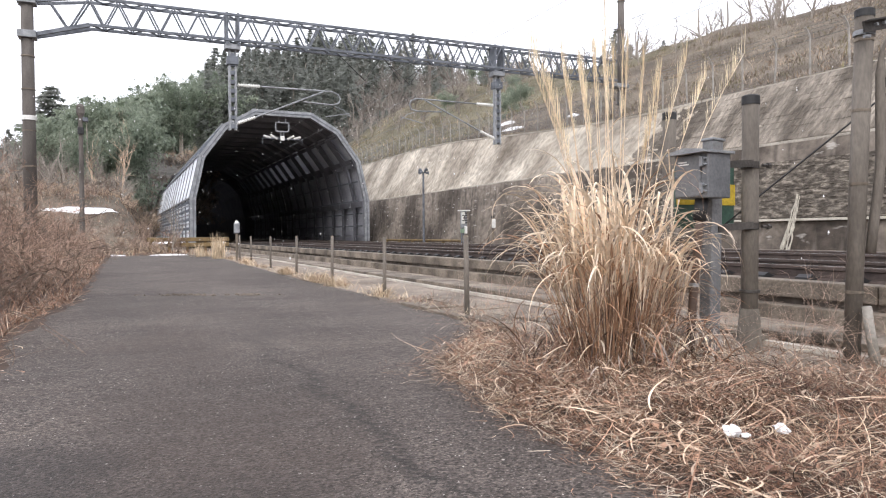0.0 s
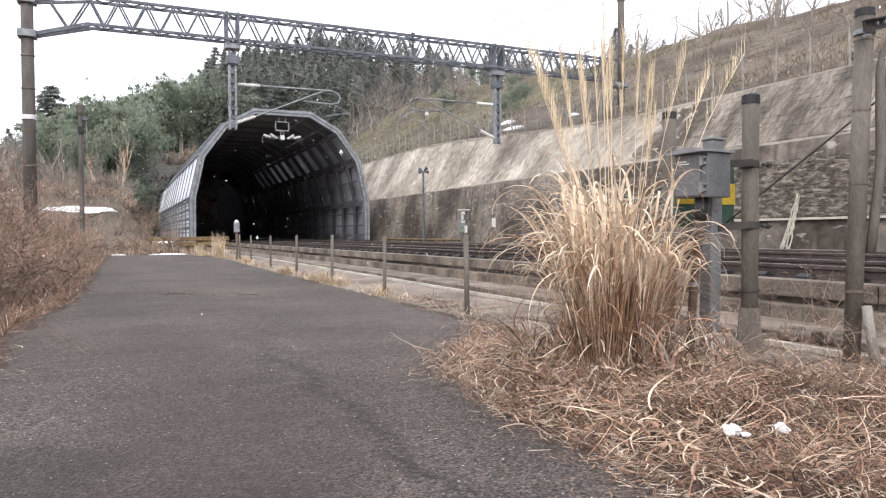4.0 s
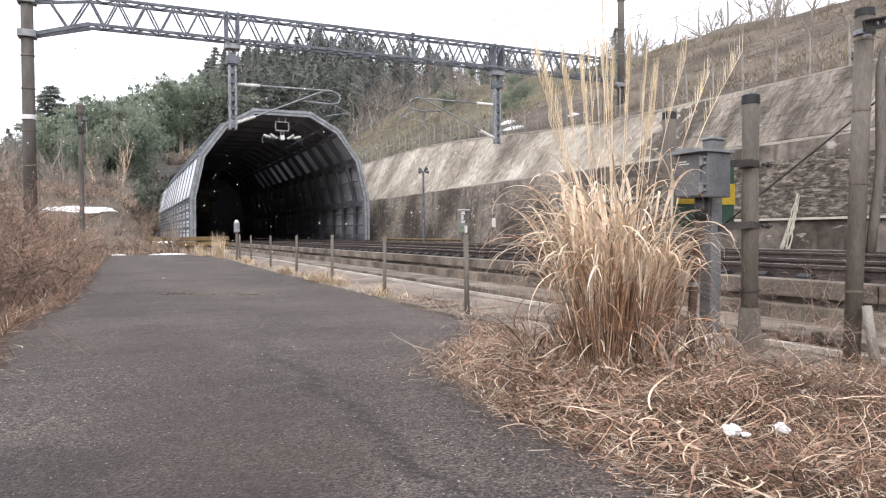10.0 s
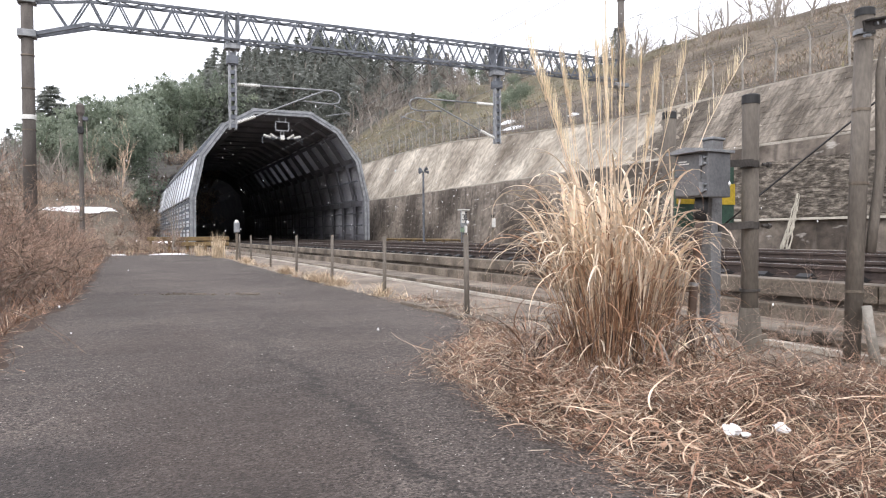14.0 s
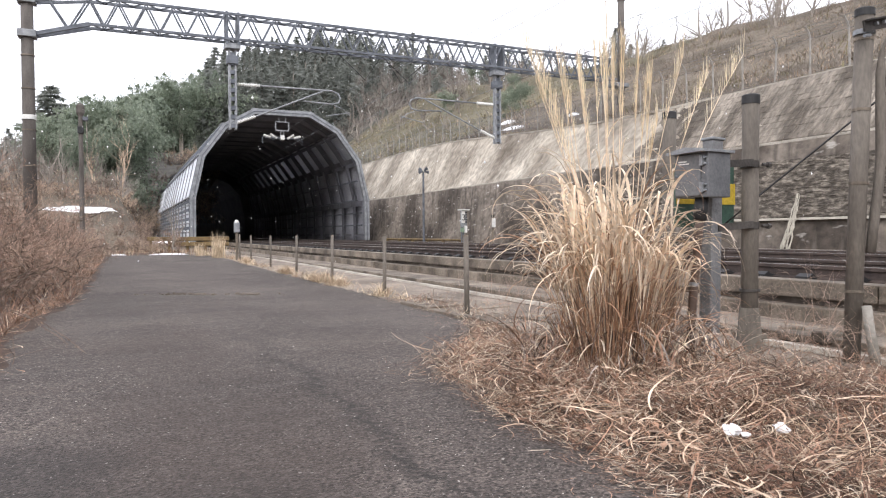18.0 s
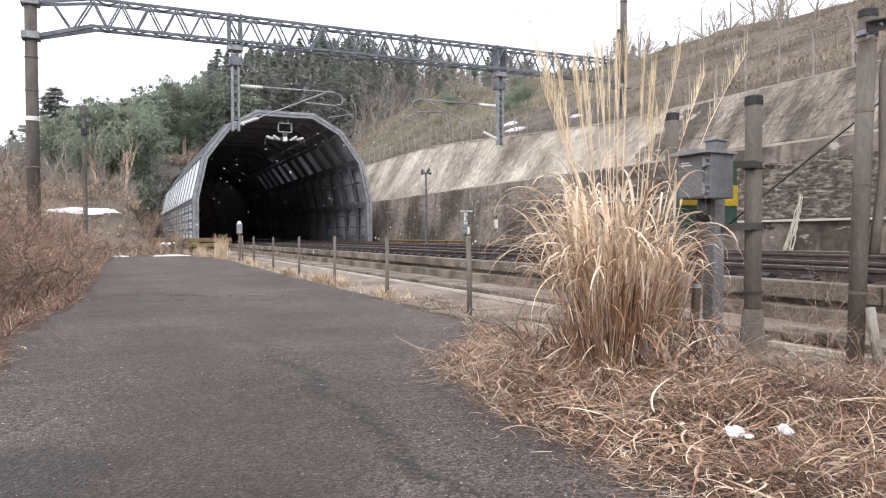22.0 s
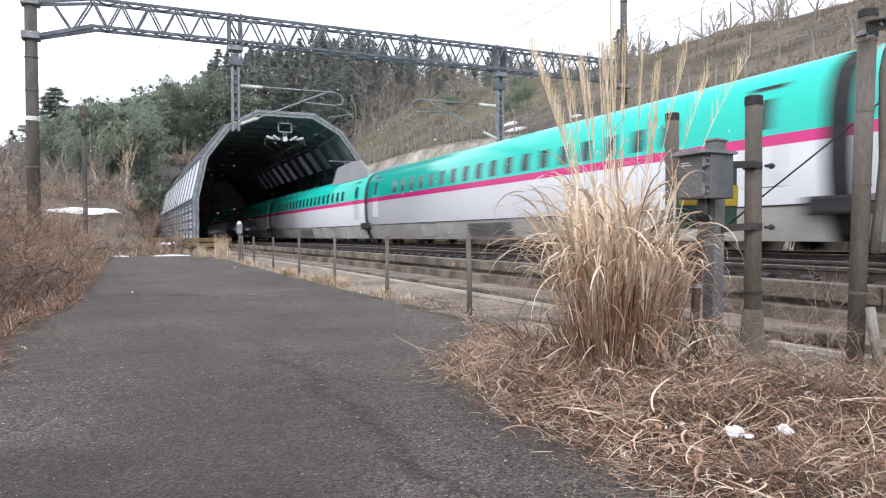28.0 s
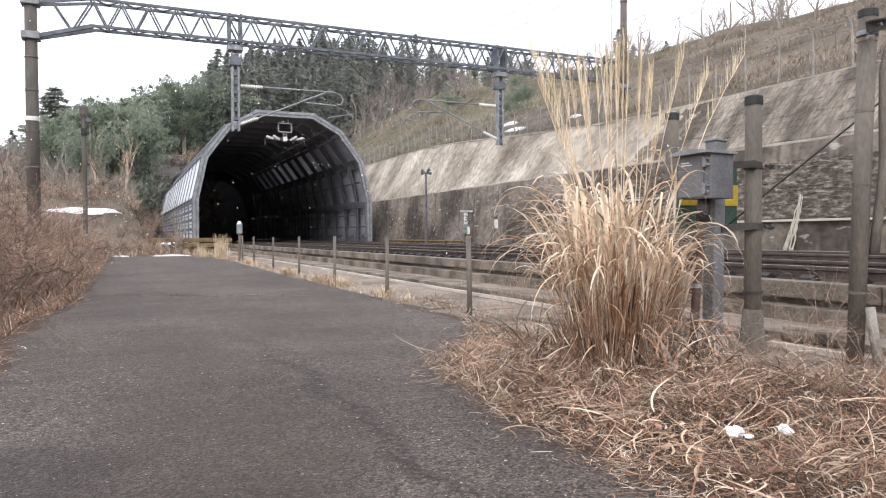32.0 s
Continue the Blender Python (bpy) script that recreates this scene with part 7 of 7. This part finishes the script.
# ---- snow ----
def snow_patch(cx, cy, rx, ry, seed):
    m = Mesh()
    n, k = 28, 5
    tall = 0.14 * min(1.0, ry / 0.5)
    m.v.append((cx, cy, ground_height(cx, cy) + tall))
    for j in range(1, k + 1):
        for i in range(n):
            a = 6.2832 * i / n
            e = j / k * (1 + 0.38 * fbm(math.cos(a), math.sin(a), 1.6, seed))
            x, y = cx + rx * e * math.cos(a), cy + ry * e * math.sin(a)
            m.v.append((x, y, ground_height(x, y) + tall * (1 - (j / k) ** 2) - (0.03 if j == k else 0) + 0.02))
    for i in range(n):
        m.f.append((0, 1 + i, 1 + (i + 1) % n))
        m.m.append(0)
    for j in range(k - 1):
        for i in range(n):
            a, b = 1 + j * n + i, 1 + j * n + (i + 1) % n
            m.f.append((a, a + n, b + n, b))
            m.m.append(0)
    return thing("snow_patch", m, SNOW, "thin patch of old melting snow", "snow", "snow patches", smooth=True)


for q in ((-2.2, 54.4, 2.0, 0.62, 1), (-3.9, 54.2, 0.9, 0.35, 2), (2.1, 37.0, 0.9, 0.2, 3), (-0.2, 37.3, 0.5, 0.15, 4), (22.0, 37.5, 0.25, 1.3, 5), (23.6, 41, 0.3, 0.8, 6), (23.2, 33, 0.2, 0.5, 7), (-11.5, 62, 1.6, 1.0, 8)):
    snow_patch(*q)


def snowfall(seed, count):
    r0 = random.Random(seed)
    m = Mesh()
    for i in range(count):
        x, y, z = r0.uniform(-5, 18), r0.uniform(1.8, 44), r0.uniform(0, 62)
        s = r0.uniform(0.005, 0.011) * (1 + y / 24)
        n = len(m.v)
        m.v.extend([(x + s, y, z), (x - s, y, z), (x, y + s, z), (x, y - s, z), (x, y, z + s * 1.3), (x, y, z - s * 1.3)])
        for a, b, c in ((0, 2, 4), (2, 1, 4), (1, 3, 4), (3, 0, 4), (2, 0, 5), (1, 2, 5), (3, 1, 5), (0, 3, 5)):
            m.f.append((n + a, n + b, n + c))
            m.m.append(0)
    return thing("snowflakes", m, SNOW, "scattered white snowflakes drifting down", "snow", kind="stuff")


flakes = [snowfall(91 + i, 1500) for i in range(2)]


# ---- masonry pieces of the walls ----
def face_x(z):
    return float(np.interp(z, [b for a, b in profile], [a for a, b in profile]))


pr = random.Random(17)
bed_joint = Mesh()
for z0, z1 in ((1.36, 1.9), (1.9, 3.06)):
    bed_joint.quad([(face_x(z0) - 0.098, 10.2, z0), (face_x(z0) - 0.098, 26, z0), (face_x(z1) - 0.098, 26, z1), (face_x(z1) - 0.098, 10.2, z1)])
part("mortar_bed", bed_joint, RUBBLE, wall_ob, "pale mortar between the stones")
STONES = []
for k in range(6):
    L, hh = (0.15, 0.20, 0.25, 0.31, 0.38, 0.22)[k], (0.125, 0.11, 0.135, 0.12, 0.10, 0.14)[k]
    bm = bmesh.new()
    bmesh.ops.create_cube(bm, size=1)
    for q in bm.verts:
        q.co = Vector((q.co.x * 0.08, q.co.y * L * (0.94 if q.co.x < 0 else 1), q.co.z * hh * (0.8 if q.co.x < 0 else 1)))
    bmesh.ops.bevel(bm, geom=bm.edges[:], offset=0.02, segments=1, affect='EDGES')
    for q in bm.verts:
        q.co += Vector((pr.uniform(-.015, .015), pr.uniform(-.02, .02), pr.uniform(-.015, .015)))
    STONES.append((L, Mesh().take(bm).data("stone", RUBBLE)))
far_stones = Mesh()
for row in range(13):
    y = 10.3 + pr.uniform(0, 0.3)
    z = 1.42 + 0.129 * row
    while y < 25.6:
        L, d = pr.choice(STONES)
        at = pose(face_x(z) - 0.063 + pr.uniform(-.008, .016), y + L / 2, z + 0.03 * fbm(y, z, 0.9, 61) + pr.uniform(-.012, .012), pr.uniform(-6, 6), 0, pr.uniform(-3, 3))
        if y < 15.8:
            part("stone", d, None, wall_ob, at=at)
        else:
            n = len(far_stones.v)
            far_stones.v.extend(tuple(at @ q.co) for q in d.vertices)
            far_stones.f.extend(tuple(n + k for k in q.vertices) for q in d.polygons)
            far_stones.m.extend([0] * len(d.polygons))
        y += L * pr.uniform(0.94, 1.05) + 0.008
tagged(part("far_stones", far_stones, RUBBLE, wall_ob), kind="stuff")
lime = Mesh()
for y0, y1, z0, dx in ((9.0, 16.5, 1.27, 0.145), (18, 24, 2.2, 0.14)):
    lime.box(face_x(z0) - dx, face_x(z0) - 0.02, y0, y1, z0, z0 + 0.07, 0, 0.01)
part("lime_ledge", lime, PALE, wall_ob, "pale limescale ledge")
streak = Mesh()
for strand in range(4):
    pts, rad = [], []
    for k in range(15):
        f = k / 14
        pts.append((17.70 - 0.10 * f + pr.uniform(-.012, .012), 14.12 + 0.10 * strand * (0.25 + 0.75 * f) + 0.28 * f ** 1.4 + pr.uniform(-.025, .025), 2.04 - 1.72 * f))
        rad.append((0.012 + 0.03 * f) * pr.uniform(0.5, 1.3))
    streak.tube(pts, rad, 5)
part("lime_streak", streak, PALE, wall_ob, "whitish limescale streak running down the wall")

# squared stone pitching on the upper slope, in staggered courses
run = Vector((1.95, 0, 2.29)).normalized()
out = Vector((-run.z, 0, run.x))
COURSE, LONG = 0.294, 0.46
PIT = []
for k in range(6):
    m = Mesh()
    for depth, less in ((0.0, 0.002), (0.008, 0.003), (0.014, 0.03)):
        for u, f in ((-LONG / 2, 0), (LONG / 2, 0), (LONG / 2, COURSE), (-LONG / 2, COURSE)):
            fu = f + (less if f == 0 else -less) + pr.uniform(-.006, .006)
            p = run * fu + out * (depth + (pr.uniform(-.006, .006) if depth else 0))
            m.v.append((p.x, u - math.copysign(less, u) + pr.uniform(-.018, .018), p.z + pr.uniform(-.006, .006)))
    for a in (0, 4):
        for i in range(4):
            j = (i + 1) % 4
            m.f.append((a + i, a + j, a + 4 + j, a + 4 + i))
            m.m.append(0)
    m.f.append((8, 9, 10, 11))
    m.m.append(0)
    PIT.append(m.data("pitching_stone", STONE))
slope_ob = bpy.data.objects["wall_slope"]
far_pitching = Mesh()
for row in range(10):
    y = 8.6 + LONG / 2 * (row % 2)
    while y < 32:
        top = bank_top(y)
        f = (0.02 + COURSE * row) / math.hypot(1.95, top - 3.66)
        if f < 0.97 and y < 25.5:
            sunk = 0.17 * smooth((y - 17.5) / 8)        # the courses run out under the sprayed concrete
            at = pose(18.45 + 1.95 * f - 0.056 + sunk * 0.76, y + pr.uniform(-.008, .008), 3.66 + (top - 3.66) * f + 0.048 - sunk * 0.65 + pr.uniform(-.005, .006), pr.uniform(-.6, .6), pr.uniform(-.5, .5), pr.uniform(-.4, .4))
            d = PIT[pr.randint(0, 5)]
            if y < 20:
                part("pitching_stone", d, None, slope_ob, at=at)
            else:
                n = len(far_pitching.v)
                far_pitching.v.extend(tuple(at @ q.co) for q in d.vertices)
                far_pitching.f.extend(tuple(n + k for k in q.vertices) for q in d.polygons)
                far_pitching.m.extend([0] * len(d.polygons))
        y += LONG
tagged(part("far_pitching", far_pitching, STONE, slope_ob), kind="stuff")


# ---- everything that moves ----
def motions():
    walk(train_in, [(t, pose(TRACK_A, 1.1 + 71.0 * (t - 8.0), ZR)) for t in range(0, 33, 4)])
    walk(train_out, [(t, pose(TRACK_B, 20.8 - 226.5 - 77.7 * (t - 28.8), ZR)) for t in range(0, 33, 4)])
    for k, f in enumerate(flakes):
        walk(f, [(t, pose((0.35 - 0.5 * k) * (t - 16) * 0.3, 0, -(1.45 + 0.25 * k) * t)) for t in range(0, 33, 4)])
    for k, (st, bx, by) in enumerate(stalks):
        walk(st, [(t, pose(bx, by, 0, 0.5 * math.sin(0.9 * t + 1.7 * k), 0.9 * math.sin(1.3 * t + 0.6 * k), 0)) for t in range(0, 33)])


motions()
